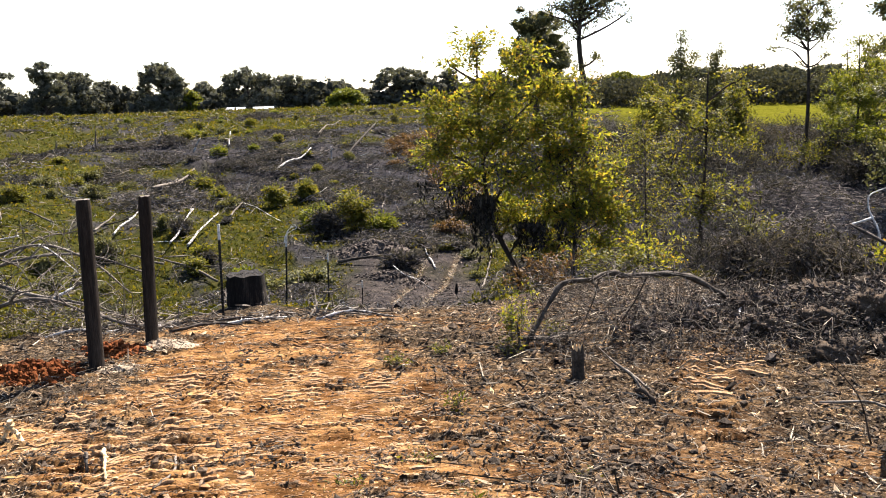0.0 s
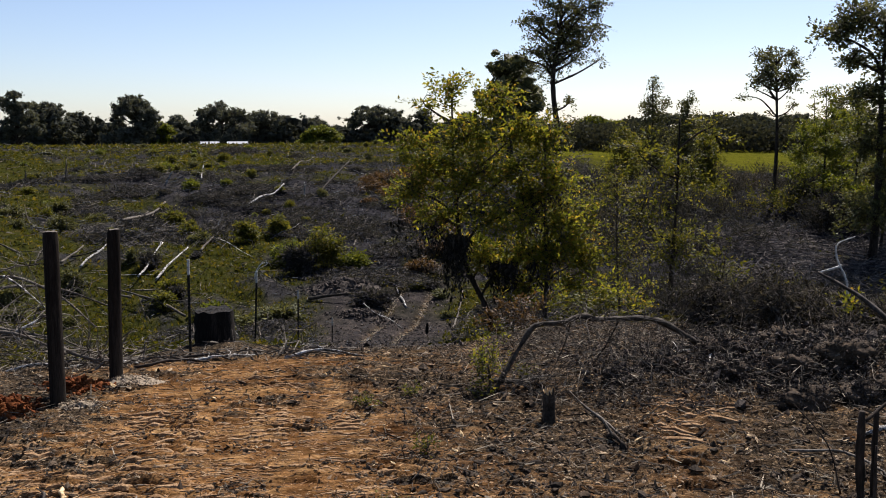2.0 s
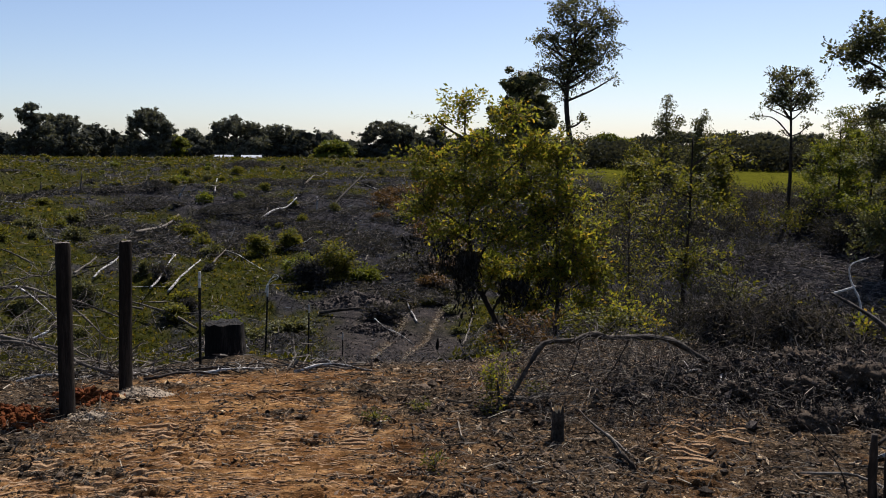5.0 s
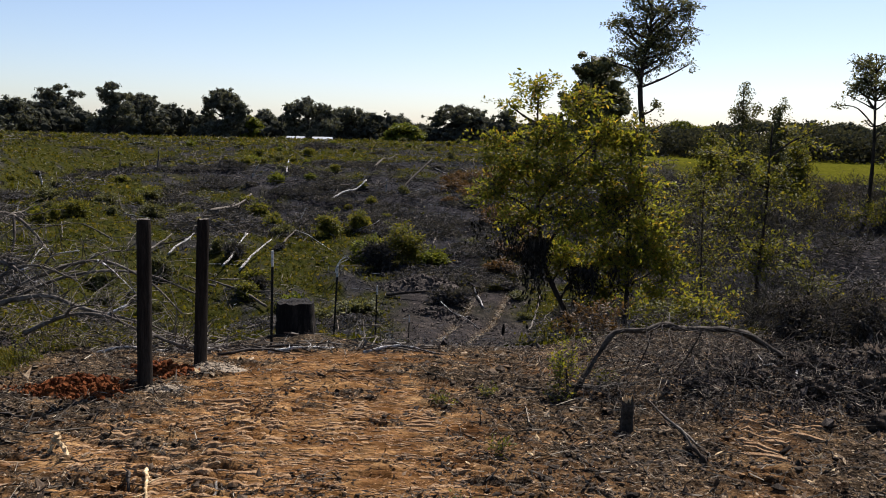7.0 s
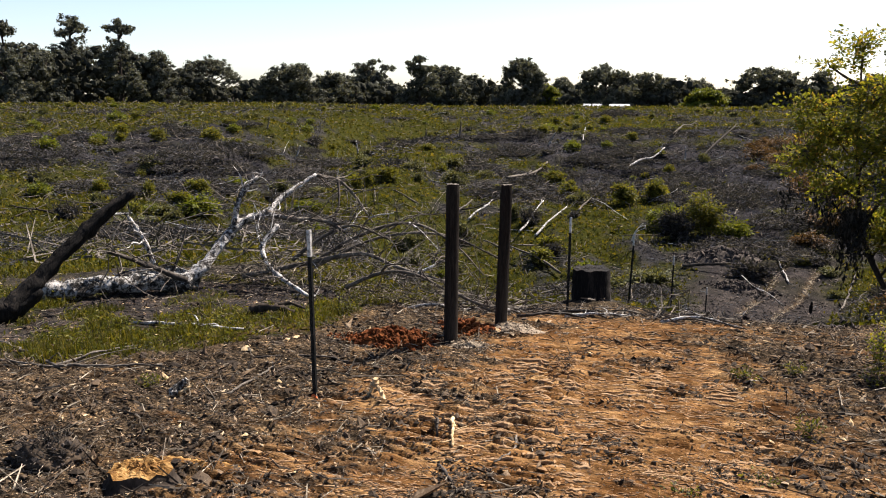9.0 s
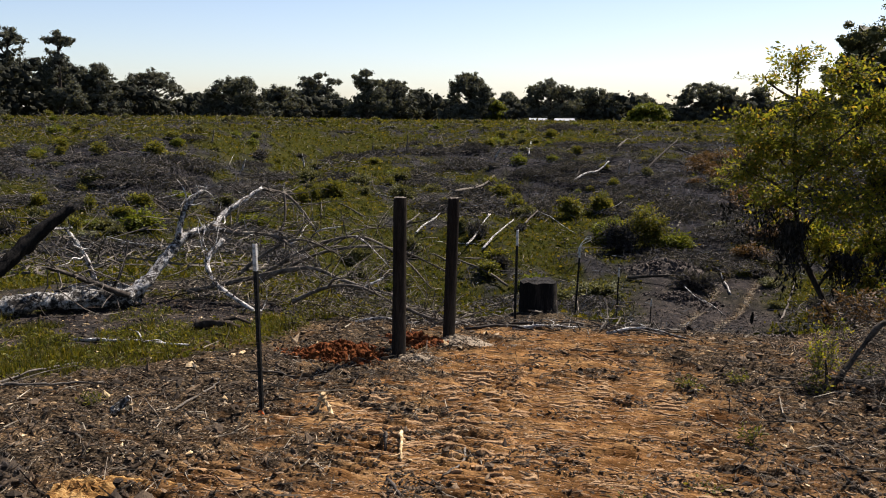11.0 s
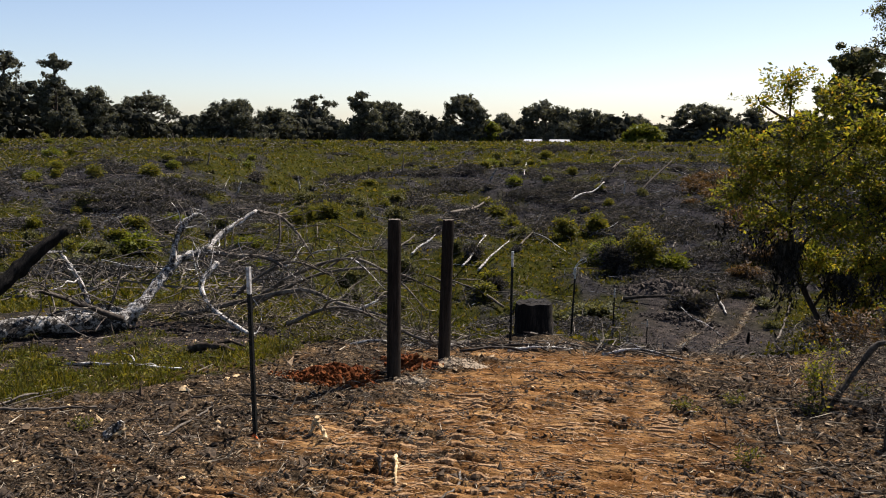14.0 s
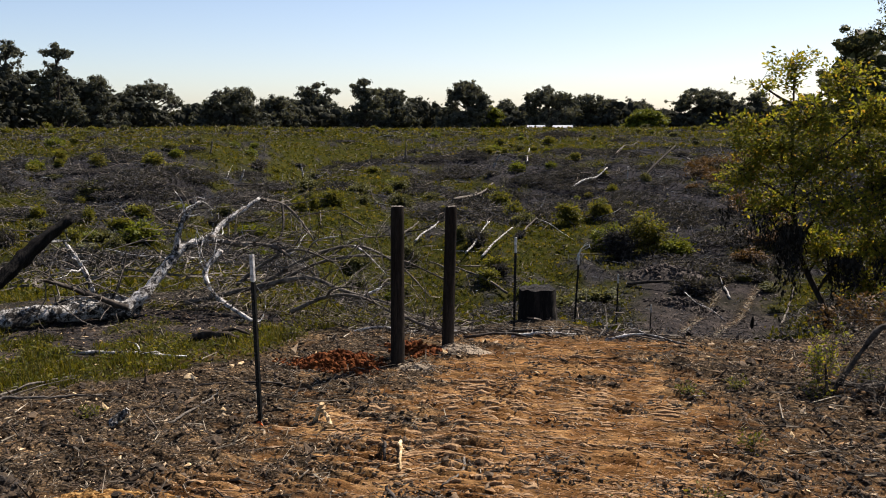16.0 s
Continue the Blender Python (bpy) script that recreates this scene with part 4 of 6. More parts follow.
def side_twigs(lines, count, length, rad, seed, origin, up=.3):
    """Thin crooked twigs that spring from the given lines."""
    rng = np.random.default_rng(seed)
    out = []
    for i in range(count):
        ln = bend(lines[rng.integers(len(lines))], 6)
        p = ln[rng.integers(1, len(ln))]
        d = rng.normal(0, 1, 3)
        d[2] = abs(d[2]) * up * 2 - .35
        d /= np.linalg.norm(d)
        L = length * rng.uniform(.35, 1.2)
        pts = [p]
        for k in range(4):
            d = d + rng.normal(0, .35, 3)
            d /= np.linalg.norm(d)
            pts.append(pts[-1] + d * L / 4)
        pts = np.array(pts)
        pts[:, 2] = np.maximum(pts[:, 2], base_height(pts[:, 0], pts[:, 1]) + .01)
        out += tube(bend(pts - origin, 2), rad * rng.uniform(.6, 1.3), rad * .3, 4, .1, rng)
        if rng.random() < .6:
            q = pts[rng.integers(1, 4)]
            e = q + rng.normal(0, .35, 3) * L * .8 * [1, 1, .7]
            e[2] = max(e[2], float(base_height(e[0], e[1])) + .01)
            out += tube(bend([q - origin, (q + e) / 2 - origin + rng.normal(0, .03, 3), e - origin], 2), rad * .6, rad * .25, 4, .1, rng)
    return out


L_TRUNK = [(-8.95, 8.3, .08), (-8.63, 8.42, .07), (-8.35, 8.66, .13), (-8.05, 8.93, .1), (-7.75, 9.2, .13), (-7.42, 9.38, .06)]
L_MAIN = [(-7.5, 9.32, .1), (-7.36, 9.61, .31), (-7.29, 9.9, .56), (-7.22, 10.2, .78), (-6.99, 10.48, .9), (-6.91, 10.77, 1.08), (-6.6, 11.2, 1.38)]
L_UP = [(-7.24, 10.07, .72), (-7.2, 10.22, 1.16), (-7.06, 10.43, 1.4)]
L_SIDE = [(-6.99, 10.48, .9), (-6.57, 10.51, .83), (-6.11, 10.56, .82), (-5.77, 10.52, .69)]
L_TIP = [(-6.6, 11.2, 1.37), (-6.33, 11.35, 1.29), (-6.07, 11.38, 1.06), (-5.77, 11.31, .72)]
L_DROP = [(-6.64, 10.23, .77), (-6.7, 9.95, .54), (-6.44, 9.76, .27), (-5.81, 9.57, .03)]
L_LONG = [(-7.15, 10.13, .06), (-6.35, 10.42, .25), (-5.55, 10.53, .42), (-4.97, 10.37, .32), (-4.25, 10.25, .21)]
L_FORK = [(-4.66, 10.29, .25), (-4.5, 10.36, .34), (-4.31, 10.66, .45)]
L_STUB = [(-7.66, 9.24, .11), (-7.91, 9.28, .3), (-8.07, 9.28, .63), (-8.29, 9.22, .97)]
L_LOW = [(-7.43, 9.29, .14), (-7.78, 8.87, .42), (-8.0, 8.54, .6)]
L_THIN = [(-7.72, 9.31, .13), (-7.61, 9.4, .45), (-7.6, 9.55, .79)]
L_CROSS = [(-6.5, 10.35, .3), (-6.1, 10.5, .62), (-5.7, 10.6, .78), (-5.2, 10.7, .6)]
L_RUN = [(-4.25, 10.25, .21), (-3.95, 10.0, .12), (-3.6, 9.9, .04), (-3.3, 10.1, .0)]
og = np.array(L_TRUNK[0])
dead_limb("fallen_tree", "fallen dead tree with pale flaking bark and bare branches", "fallen tree", [
    ("trunk", L_TRUNK, .135, .1, FURROWED), ("main_limb", L_MAIN, .085, .026, None),
    ("branch", L_UP, .05, .022, None), ("branch", L_SIDE, .045, .016, GREY_BRANCH), ("branch", L_TIP, .026, .012, GREY_BRANCH),
    ("branch", L_DROP, .04, .022, None), ("branch", L_STUB, .045, .018, None), ("branch", L_LOW, .04, .02, DARK_BRANCH),
    ("branch", L_THIN, .022, .009, DARK_BRANCH), ("branch", [(-6.33, 11.35, 1.29), (-6.2, 11.1, .95), (-6.25, 10.9, .6), (-6.1, 10.8, .4)], .018, .008, DARK_BRANCH)],
    PALE_BARK, 4, 14, .05,
    [("twig_tangle", side_twigs([L_MAIN[3:], L_SIDE, L_TIP, L_UP, L_DROP, L_STUB, L_THIN, L_LOW], 95, .85, .010, 5, og), GREY_BRANCH, "bare grey twigs"),
     ("twig_tangle", side_twigs([L_MAIN[2:], L_SIDE, L_UP, L_DROP, L_STUB], 30, .6, .012, 15, og), PALE_BARK, "bleached bare twigs"),
     ("second_trunk", tube(bend(np.array([(-8.25, 8.95, .1), (-8.0, 9.2, .2), (-7.72, 9.42, .19), (-7.45, 9.6, .08)]) - og, 9), .1, .085, 12, .05, np.random.default_rng(8), knots=.35), FURROWED, "")], n=9, knots=.3)
og = np.array(L_LONG[0])
dead_limb("fallen_limb", "long grey fallen limb lying among slash", "branch", [
    ("limb", L_LONG, .04, .02, None), ("branch", L_FORK, .022, .01, PALE_BARK), ("branch", L_CROSS, .03, .01, None), ("branch", L_RUN, .028, .012, None)],
    GREY_BRANCH, 6, 8, .07, [("twig_tangle", side_twigs([L_LONG, L_CROSS, L_FORK, L_RUN, L_DROP, L_SIDE], 125, .8, .009, 9, og, .5), GREY_BRANCH, "bare grey twigs")])
for i, lines in enumerate(([[(-6.6, 10.9, .1), (-5.9, 11.1, .55), (-5.2, 11.3, .75), (-4.6, 11.4, .5), (-4.1, 11.3, .1)], [(-5.9, 11.1, .55), (-5.6, 10.9, .85), (-5.2, 10.8, .95)], [(-5.2, 11.3, .75), (-4.9, 11.0, .7), (-4.5, 10.8, .45)]],
                          [[(-6.9, 11.6, -.05), (-6.0, 11.9, .4), (-5.0, 12.0, .5), (-4.2, 12.3, .15)], [(-6.0, 11.9, .4), (-5.6, 12.2, .7), (-5.2, 12.3, .75)]],
                          [[(-5.6, 10.2, .03), (-5.0, 10.0, .3), (-4.5, 9.95, .33), (-4.0, 10.1, .06)], [(-5.0, 10.0, .3), (-4.8, 9.8, .45), (-4.5, 9.75, .5)]])):
    dead_limb("fallen_limb", "bare grey forked limb lying among slash", "branch", [("limb", lines[0], .03, .011, None)] + [("branch", ln, .018, .007, PALE_BARK if i == 0 else None) for ln in lines[1:]], GREY_BRANCH, 16 + i, 8, .08,
              [("twig_tangle", side_twigs(lines, 30, .65, .007, 19 + i, np.array(lines[0][0]), .5), GREY_BRANCH, "bare grey twigs")])
L_CHAR = [(-8.2, 7.2, .12), (-8.08, 7.5, .42), (-7.9, 7.86, .78), (-7.72, 8.2, 1.1), (-7.5, 8.5, 1.36)]
charred = dead_limb("charred_log", "leaning black charred log with a broken end", "log", [("log", L_CHAR, .11, .06, None), ("butt", [(-8.4, 7.05, .1), (-8.2, 7.26, .15), (-8.08, 7.5, .36)], .15, .11, None)], CHAR, 7, 15, .05, n=9, knots=.3)
put("hollow_end", lumps(np.array([[-.2, -.13, -.03]]), np.array([[.1, .04, .1]]), np.random.default_rng(2)), DARK_SOIL, charred)

A_ARC = [(.66, 8.58, -.04), (.80, 8.68, .17), (.98, 8.82, .42), (1.12, 8.9, .6), (1.4, 8.95, .62), (1.6, 8.98, .68), (1.78, 9.01, .64), (2.12, 9.14, .62), (2.5, 9.36, .54), (2.95, 9.66, .25)]
A_LOW = [(.66, 8.65, .11), (.95, 8.73, .09), (1.21, 8.8, .12)]
og = np.array(A_ARC[0])
dead_limb("arched_limb", "fallen grey limb arched over the brush", "branch", [("limb", A_ARC[::-1], .034, .019, None), ("branch", A_LOW, .024, .014, None), ("branch", [(2.0, 9.1, .6), (1.9, 9.25, .3), (1.75, 9.3, .05)], .01, .006, None), ("branch", [(1.5, 9.0, .62), (1.45, 9.1, .35), (1.3, 9.1, .02)], .009, .005, None), ("branch", [(.62, 8.5, -.04), (.66, 8.56, .12), (.64, 8.58, .3)], .016, .009, None)],
          BROWN_BRANCH, 9, 8, .2, [("twig_tangle", side_twigs([A_ARC[3:], A_LOW], 110, .55, .005, 10, np.array(A_ARC[-1]), .3), GREY_BRANCH, "")], n=3)
P_A = [(5.62, 11.83, .36), (5.59, 11.84, .57), (5.48, 11.89, .83), (5.48, 11.89, 1.02), (5.67, 11.81, 1.13)]
P_B = [(5.31, 11.97, .63), (5.51, 11.88, .72), (5.53, 11.87, .75)]
P_C = [(5.2, 11.8, .66), (5.54, 11.31, .42), (5.75, 10.66, .12)]
dead_limb("pale_branch", "crooked bleached branch rising from a dark bough", "branch", [("branch", P_A, .016, .007, BLEACHED), ("branch", P_B, .018, .01, BLEACHED), ("bough", P_C, .018, .032, DARK_BRANCH)], PALE_BARK, 12, 7, .12)


def ground_stick(points, r0, r1, material, label, seed, name="stick", lift=0.0):
    """A stick that lies on the ground through the given places (x, y)."""
    pts = [(x, y, on_ground(x, y) + r0 * .8 + lift * math.sin(math.pi * i / max(1, len(points) - 1))) for i, (x, y) in enumerate(points)]
    x, y, z = pts[0]
    ob = thing(name, x, y, z, label, "stick")
    rng = np.random.default_rng(seed)
    line = bend(np.array(pts) - [x, y, z], 5)
    long = np.linalg.norm(line[-1] - line[0])
    line[1:-1] += rng.normal(0, 1, (len(line) - 2, 3)) * [.008 * long, .008 * long, .004]
    twigs = []
    for k in (.35, .55, .75):
        q = line[int(k * len(line))]
        w = np.append(rng.normal(0, 1, 2), abs(rng.normal(0, .3))) * long * .16
        twigs += tube(bend([q, q + w * .5 + rng.normal(0, .03, 3) * long, q + w], 2), r1 * .8, r1 * .3, 5, .1, rng)
    put("wood", tube(line, r0, r1, 7, .16, rng) + twigs, material, ob, smooth=True)
    return ob


ground_stick([(-7.58, 6.52), (-7.07, 6.34), (-6.46, 6.11), (-6.17, 6.12), (-5.82, 6.29), (-5.51, 6.49)], .016, .009, GREY_BRANCH, "thin grey forked branch lying on wood litter", 21, lift=.02)
ground_stick([(-6.46, 6.11), (-6.3, 6.53), (-6.19, 6.97)], .014, .009, GREY_BRANCH, "thin grey branch crossing another on litter", 22, lift=.02)
ground_stick([(-6.98, 5.98), (-6.7, 6.0), (-6.35, 6.1)], .013, .01, GREY_BRANCH, "thin grey branch crossing another on litter", 23, lift=.03)
ground_stick([(-4.44, 5.98), (-4.47, 6.33), (-4.51, 6.76), (-4.63, 6.97)], .012, .006, GREY_BRANCH, "slender curved twig lying on dark litter", 24, lift=.02)
ground_stick([(-2.5, 6.2), (-2.44, 6.05), (-2.38, 5.9), (-2.33, 5.78)], .016, .009, CUT_WOOD, "pale bent root lying on orange clay", 25, lift=.03)
ground_stick([(-2.6, 6.12), (-2.54, 6.0), (-2.5, 5.88)], .014, .01, DARK_BRANCH, "short dark stick stuck in orange clay", 26, lift=.05)
ground_stick([(-2.3, 5.45), (-2.16, 5.3), (-2.05, 5.12)], .014, .008, DARK_BRANCH, "dark root piece pressed into orange clay", 27)
ground_stick([(-1.95, 6.1), (-1.9, 5.9), (-1.95, 5.6)], .01, .006, GREY_BRANCH, "short curved twig lying on orange clay", 28)
ground_stick([(-4.9, 7.05), (-4.4, 7.25), (-4.0, 7.3)], .012, .008, DARK_BRANCH, "dark twig lying on wood litter", 29)
ground_stick([(-6.9, 7.7), (-6.3, 7.85), (-5.6, 7.9)], .02, .014, PALE_BARK, "bleached stick lying in low grass", 30)
ground_stick([(2.9, 6.9), (3.25, 6.7), (3.35, 6.3), (3.3, 6.1)], .012, .006, GREY_BRANCH, "thin arched twig lying on dark litter", 31, lift=.06)
ground_stick([(2.9, 9.0), (3.05, 9.4), (3.2, 9.7)], .015, .008, PALE_BARK, "bleached stick leaning on a brush heap", 32, lift=.06)
ground_stick([(2.55, 9.6), (2.95, 9.75), (3.35, 9.72)], .015, .008, PALE_BARK, "bleached stick lying on a brush heap", 33, lift=.05)
ground_stick([(1.55, 7.9), (1.62, 7.45), (1.72, 7.0)], .012, .008, GREY_BRANCH, "straight grey twig lying on dark litter", 34, lift=.02)
ground_stick([(3.6, 7.2), (4.0, 7.35), (4.6, 7.3)], .02, .015, PALE_BARK, "bleached stick lying below a soil bank", 35, lift=.03)
for i, pts in enumerate((((-3.2, 9.95), (-2.8, 10.15), (-2.4, 10.1)), ((-2.7, 10.3), (-2.3, 10.2), (-1.95, 10.5)), ((-4.2, 10.4), (-3.7, 10.55), (-3.3, 10.4)), ((-3.0, 10.8), (-2.5, 10.6), (-2.2, 10.3)), ((-1.6, 10.4), (-1.2, 10.5), (-.7, 10.4)), ((-4.6, 9.9), (-4.2, 9.8), (-3.9, 9.95)))):
    ground_stick(pts, .02, .009, PALE_BARK if i % 3 else DARK_BRANCH, "bleached crooked branch at the edge of the pad", 40 + i, lift=.05)


def bark_piece(x, y, seed):
    """A torn, forked piece of pale root wood."""
    z = on_ground(x, y)
    ob = thing("torn_root", x, y, z, "torn pale root wood standing on clay", "wood")
    put("wood", tubes([([(-.06, 0, -.01), (-.035, .01, .07), (0, 0, .13)], .02, .018), ([(.09, -.02, -.01), (.06, 0, .05), (0, 0, .12)], .022, .017), ([(-.01, 0, .1), (.005, .01, .13), (.01, 0, .165)], .028, .018)], 7, .2, seed), CUT_WOOD, ob)
    return ob


bark_piece(-3.30, 6.46, 51)
dead_limb("log_butt", "short torn pale stub leaning in litter", "log", [("log", [(-4.9, 5.78, -.03), (-4.86, 5.83, .06), (-4.8, 5.88, .13), (-4.77, 5.9, .17)], .042, .022, None), ("branch", [(-4.84, 5.84, .05), (-4.74, 5.86, .1), (-4.7, 5.9, .14)], .02, .01, CUT_WOOD), ("root", [(-4.9, 5.8, .0), (-5.0, 5.76, .035), (-5.06, 5.74, -.01)], .045, .03, BARK)], FURROWED, 52, 9, .16, n=4, smooth=False, knots=.5)
dead_limb("log_chunk", "split pale wood chunk on dark litter", "wood", [("log", [(-4.95, 7.65, .02), (-4.9, 7.73, .03), (-4.86, 7.82, .05)], .03, .014, None)], CUT_WOOD, 53, 5, .35, n=2, smooth=False)
dead_limb("log_chunk", "split pale wood chunk on dark litter", "wood", [("log", [(-5.15, 7.25, .02), (-5.08, 7.23, .04), (-5.0, 7.21, .03)], .03, .018, None)], CUT_WOOD, 54, 5, .35, n=2, smooth=False)
dead_limb("burnt_log", "short dark log lying at the edge of the grass", "log", [("log", [(-6.0, 8.62, .05), (-5.75, 8.68, .08), (-5.45, 8.66, .06)], .045, .028, None), ("branch", [(-5.75, 8.68, .08), (-5.6, 8.8, .12), (-5.4, 8.85, .06)], .02, .01, None)], BARK, 55, 9, .3)


# ---- cut saplings by the right of the pad ----
def cut_saplings(x, y):
    z = on_ground(x, y)
    ob = thing("cut_saplings", x, y, z, "cluster of broken dark sapling stems in litter", "sapling")
    specs = [([(0, 0, -.05), (-.02, .02, .3), (-.03, 0, .62)], .032, .024), ([(.13, .1, -.05), (.12, .1, .3), (.13, .12, .6)], .022, .016), ([(.06, -.05, -.05), (.05, -.06, .4)], .012, .008), ([(-.1, .1, 0), (-.2, .12, .35), (-.42, .2, .62)], .007, .003), ([(.2, 0, 0), (.22, .02, .45)], .01, .006), ([(0, 0, .55), (.2, .1, .66), (.5, .2, .85)], .012, .005)]
    for i, s in enumerate(specs):
        put("stem", tubes([s], 7, .12, 60 + i), BARK, ob, smooth=True)
    return ob


cut_saplings(3.02, 5.95)
dead_limb("root_chunk", "dark knotted root chunk lying in litter", "wood", [("log", [(1.63, 6.97, .02), (1.6, 7.06, .05), (1.56, 7.15, .08), (1.53, 7.24, .04)], .032, .02, None), ("branch", [(1.56, 7.12, .07), (1.5, 7.3, .16), (1.4, 7.5, .2), (1.3, 7.75, .27)], .009, .004, GREY_BRANCH)], BARK, 57, 9, .5, n=2)

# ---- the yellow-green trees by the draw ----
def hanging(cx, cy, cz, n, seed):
    """A drooping mass of leaves: dead clumps, and dark filling for inner crown shade."""
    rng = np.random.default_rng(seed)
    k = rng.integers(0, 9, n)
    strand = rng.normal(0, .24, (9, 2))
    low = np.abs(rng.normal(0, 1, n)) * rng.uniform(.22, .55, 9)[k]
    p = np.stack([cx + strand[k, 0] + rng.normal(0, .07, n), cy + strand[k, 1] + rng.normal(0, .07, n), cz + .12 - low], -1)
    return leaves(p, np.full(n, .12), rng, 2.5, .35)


grow("young_tree", "leaning young tree with yellow-green spring leaves", "tree", 1.35, 17.95,
     [(0, 0, 0), (-.1, 0, .6), (-.55, .05, 1.6), (-.75, .1, 3.0), (-.8, .1, 4.6)], .075,
     [(-.8, 0, 5.0, .42, .4, .42), (-1.35, 0, 4.7, .3, .25, .15), (.1, .1, 4.75, .55, .55, .45), (-.4, 0, 4.15, .75, .7, .45), (.55, .1, 4.2, .45, .5, .4), (-1.2, 0, 3.5, .65, .6, .45), (-.4, -.3, 3.3, .75, .7, .5), (.4, 0, 3.4, .75, .7, .6), (-1.65, 0, 3.05, .5, .4, .25), (-1.0, 0, 2.5, .6, .6, .4), (.1, -.3, 2.5, .75, .6, .45), (.6, 0, 1.8, .6, .6, .4), (-.2, 0, 1.7, .5, .5, .35), (-1.55, 0, 4.0, .4, .35, .18)],
     600, 26, .09, YELLOW_LEAF, BARK, 101, .125, .5, twig=.005, shell=.6,
     extra=[("dark_foliage", hanging(-.87, -.5, 2.0, 1250, 5), BLACK_LEAF, "drooping black dead foliage"), ("dark_foliage", hanging(-1.45, -.2, 2.3, 260, 6), BLACK_LEAF, "drooping black dead foliage"), ("dark_foliage", hanging(.25, -.5, 1.5, 650, 7), BLACK_LEAF, "drooping black dead foliage")])
# its black inner leaves are added to darken the crown as shade would
grow("young_tree", "upright young tree with yellow-green leaves and dark inner twigs", "tree", 2.37, 17.85,
     [(0, 0, 0), (.05, 0, 1.2), (.0, 0, 2.6), (.0, 0, 3.9)], .06,
     [(0, 0, 3.75, .4, .4, .5), (.2, 0, 3.0, .55, .55, .5), (-.25, 0, 2.6, .45, .5, .45), (.45, 0, 2.2, .6, .6, .5), (.1, -.2, 1.6, .6, .6, .5), (.75, 0, 1.5, .45, .45, .4), (.5, 0, .85, .5, .5, .4), (-.4, 0, .8, .6, .5, .45)],
     350, 26, .09, YELLOW_LEAF, DARK_BRANCH, 102, .115, .5, twig=.006, shell=.6,
     extra=[("dark_foliage", hanging(-.1, .15, 2.6, 380, 8), BLACK_LEAF, "dark leaves standing for the inner crown's shade"), ("dark_foliage", hanging(.0, .0, 1.6, 320, 9), BLACK_LEAF, "dark leaves standing for the inner crown's shade")])
grow("slim_tree", "slim tree with thin sparse yellow-green leaves", "tree", 5.16, 18.94,
     [(0, 0, 0), (.05, 0, 1.2), (.1, 0, 2.4), (.15, .1, 4.2)], .06,
     [(.1, 0, 3.1, 1.0, .8, .55), (-.7, 0, 3.5, .7, .6, .45), (.75, 0, 4.0, .6, .6, .45), (.15, 0, 1.65, 1.0, .9, .8), (1.1, 0, 1.0, .6, .6, .6), (-.6, 0, 2.3, .6, .6, .6)],
     210, 22, .085, OLIVE_LEAF, BARK, 103, .13, .5, twig=.006, shell=.7)
grow("slim_tree", "slim bare-stemmed tree with sparse olive leaves", "tree", 4.35, 19.9,
     [(0, 0, 0), (-.1, 0, 1.2), (-.15, 0, 3.3)], .035, [(-.2, 0, 2.9, .7, .6, .7), (.1, 0, 1.5, .6, .6, .6)], 160, 11, .07, OLIVE_LEAF, DARK_BRANCH, 104, .15, twig=.005)
for i, (x, y, w, h, m, lab) in enumerate(((2.75, 15.2, .55, .4, OLIVE_LEAF, "low yellow-green bush behind the arched limb"), (3.4, 15.6, .7, .5, YELLOW_LEAF, "low yellow-green bush below the pad"), (5.9, 16.5, .8, .6, YELLOW_LEAF, "low yellow-green bush below the pad"), (6.2, 13.1, .35, .4, YELLOW_LEAF, "small yellow-green bush beside a bough"), (1.5, 15.0, .6, .45, RUST_LEAF, "low bush with rusty dead leaves"))):
    grow("bush", lab, "bush", x, y, [(0, 0, 0), (0, 0, h)], .02, [(0, 0, h * .8, w, w * .7, h * .8), (w * .5, 0, h * .6, w * .5, w * .5, h * .6)], 46, 22, .075, m, DARK_BRANCH, 110 + i, .1, twig=.004)
for i, (x, y, w, h) in enumerate(((4.5, 11.5, .62, .78), (5.2, 12.2, .5, .6), (3.9, 12.3, .45, .6))):
    grow("dead_bush", "dead bush with dark brown hanging leaves", "bush", x, y, [(0, 0, 0), (.1, 0, h)], .025, [(0, 0, h * .75, w, w * .7, h * .5), (w * .4, .1, h * .45, w * .6, w * .5, h * .4)], 220, 12, .08, DEAD_LEAF, DARK_BRANCH, 120 + i, .1, .3, 1.6, .006)


# ---- small weeds and sprouts on the pad ----
def weed(x, y, h, w, seed, m=OLIVE_LEAF, n=24):
    return grow("weed", "small yellow-green leafy weed growing in litter", "weed", x, y, [(0, 0, 0), (.01, .01, h * .9)], .005, [(0, 0, h * .6, w, w, h * .45)], n, 5, .035, m, GREY_BRANCH, seed, .025, .5, twig=.0025, group="weeds on the pad")


for i, (x, y, h, w) in enumerate(((.7, 8.8, .62, .17), (.58, 8.6, .5, .12), (.6, 8.5, .2, .16), (.05, 6.98, .2, .1), (-.5, 8.15, .16, .1), (-.26, 6.06, .08, .18), (-.66, 5.61, .07, .2), (-.1, 8.5, .14, .1), (.1, 5.4, .07, .2), (1.0, 9.0, .2, .15), (2.6, 5.0, .08, .2), (-5.0, 9.1, .3, .14), (-5.2, 6.0, .12, .1), (.9, 5.6, .06, .15))):
    weed(x, y, h, w, 130 + i, YELLOW_LEAF if i < 2 else OLIVE_LEAF, 60 if i < 2 else 24)


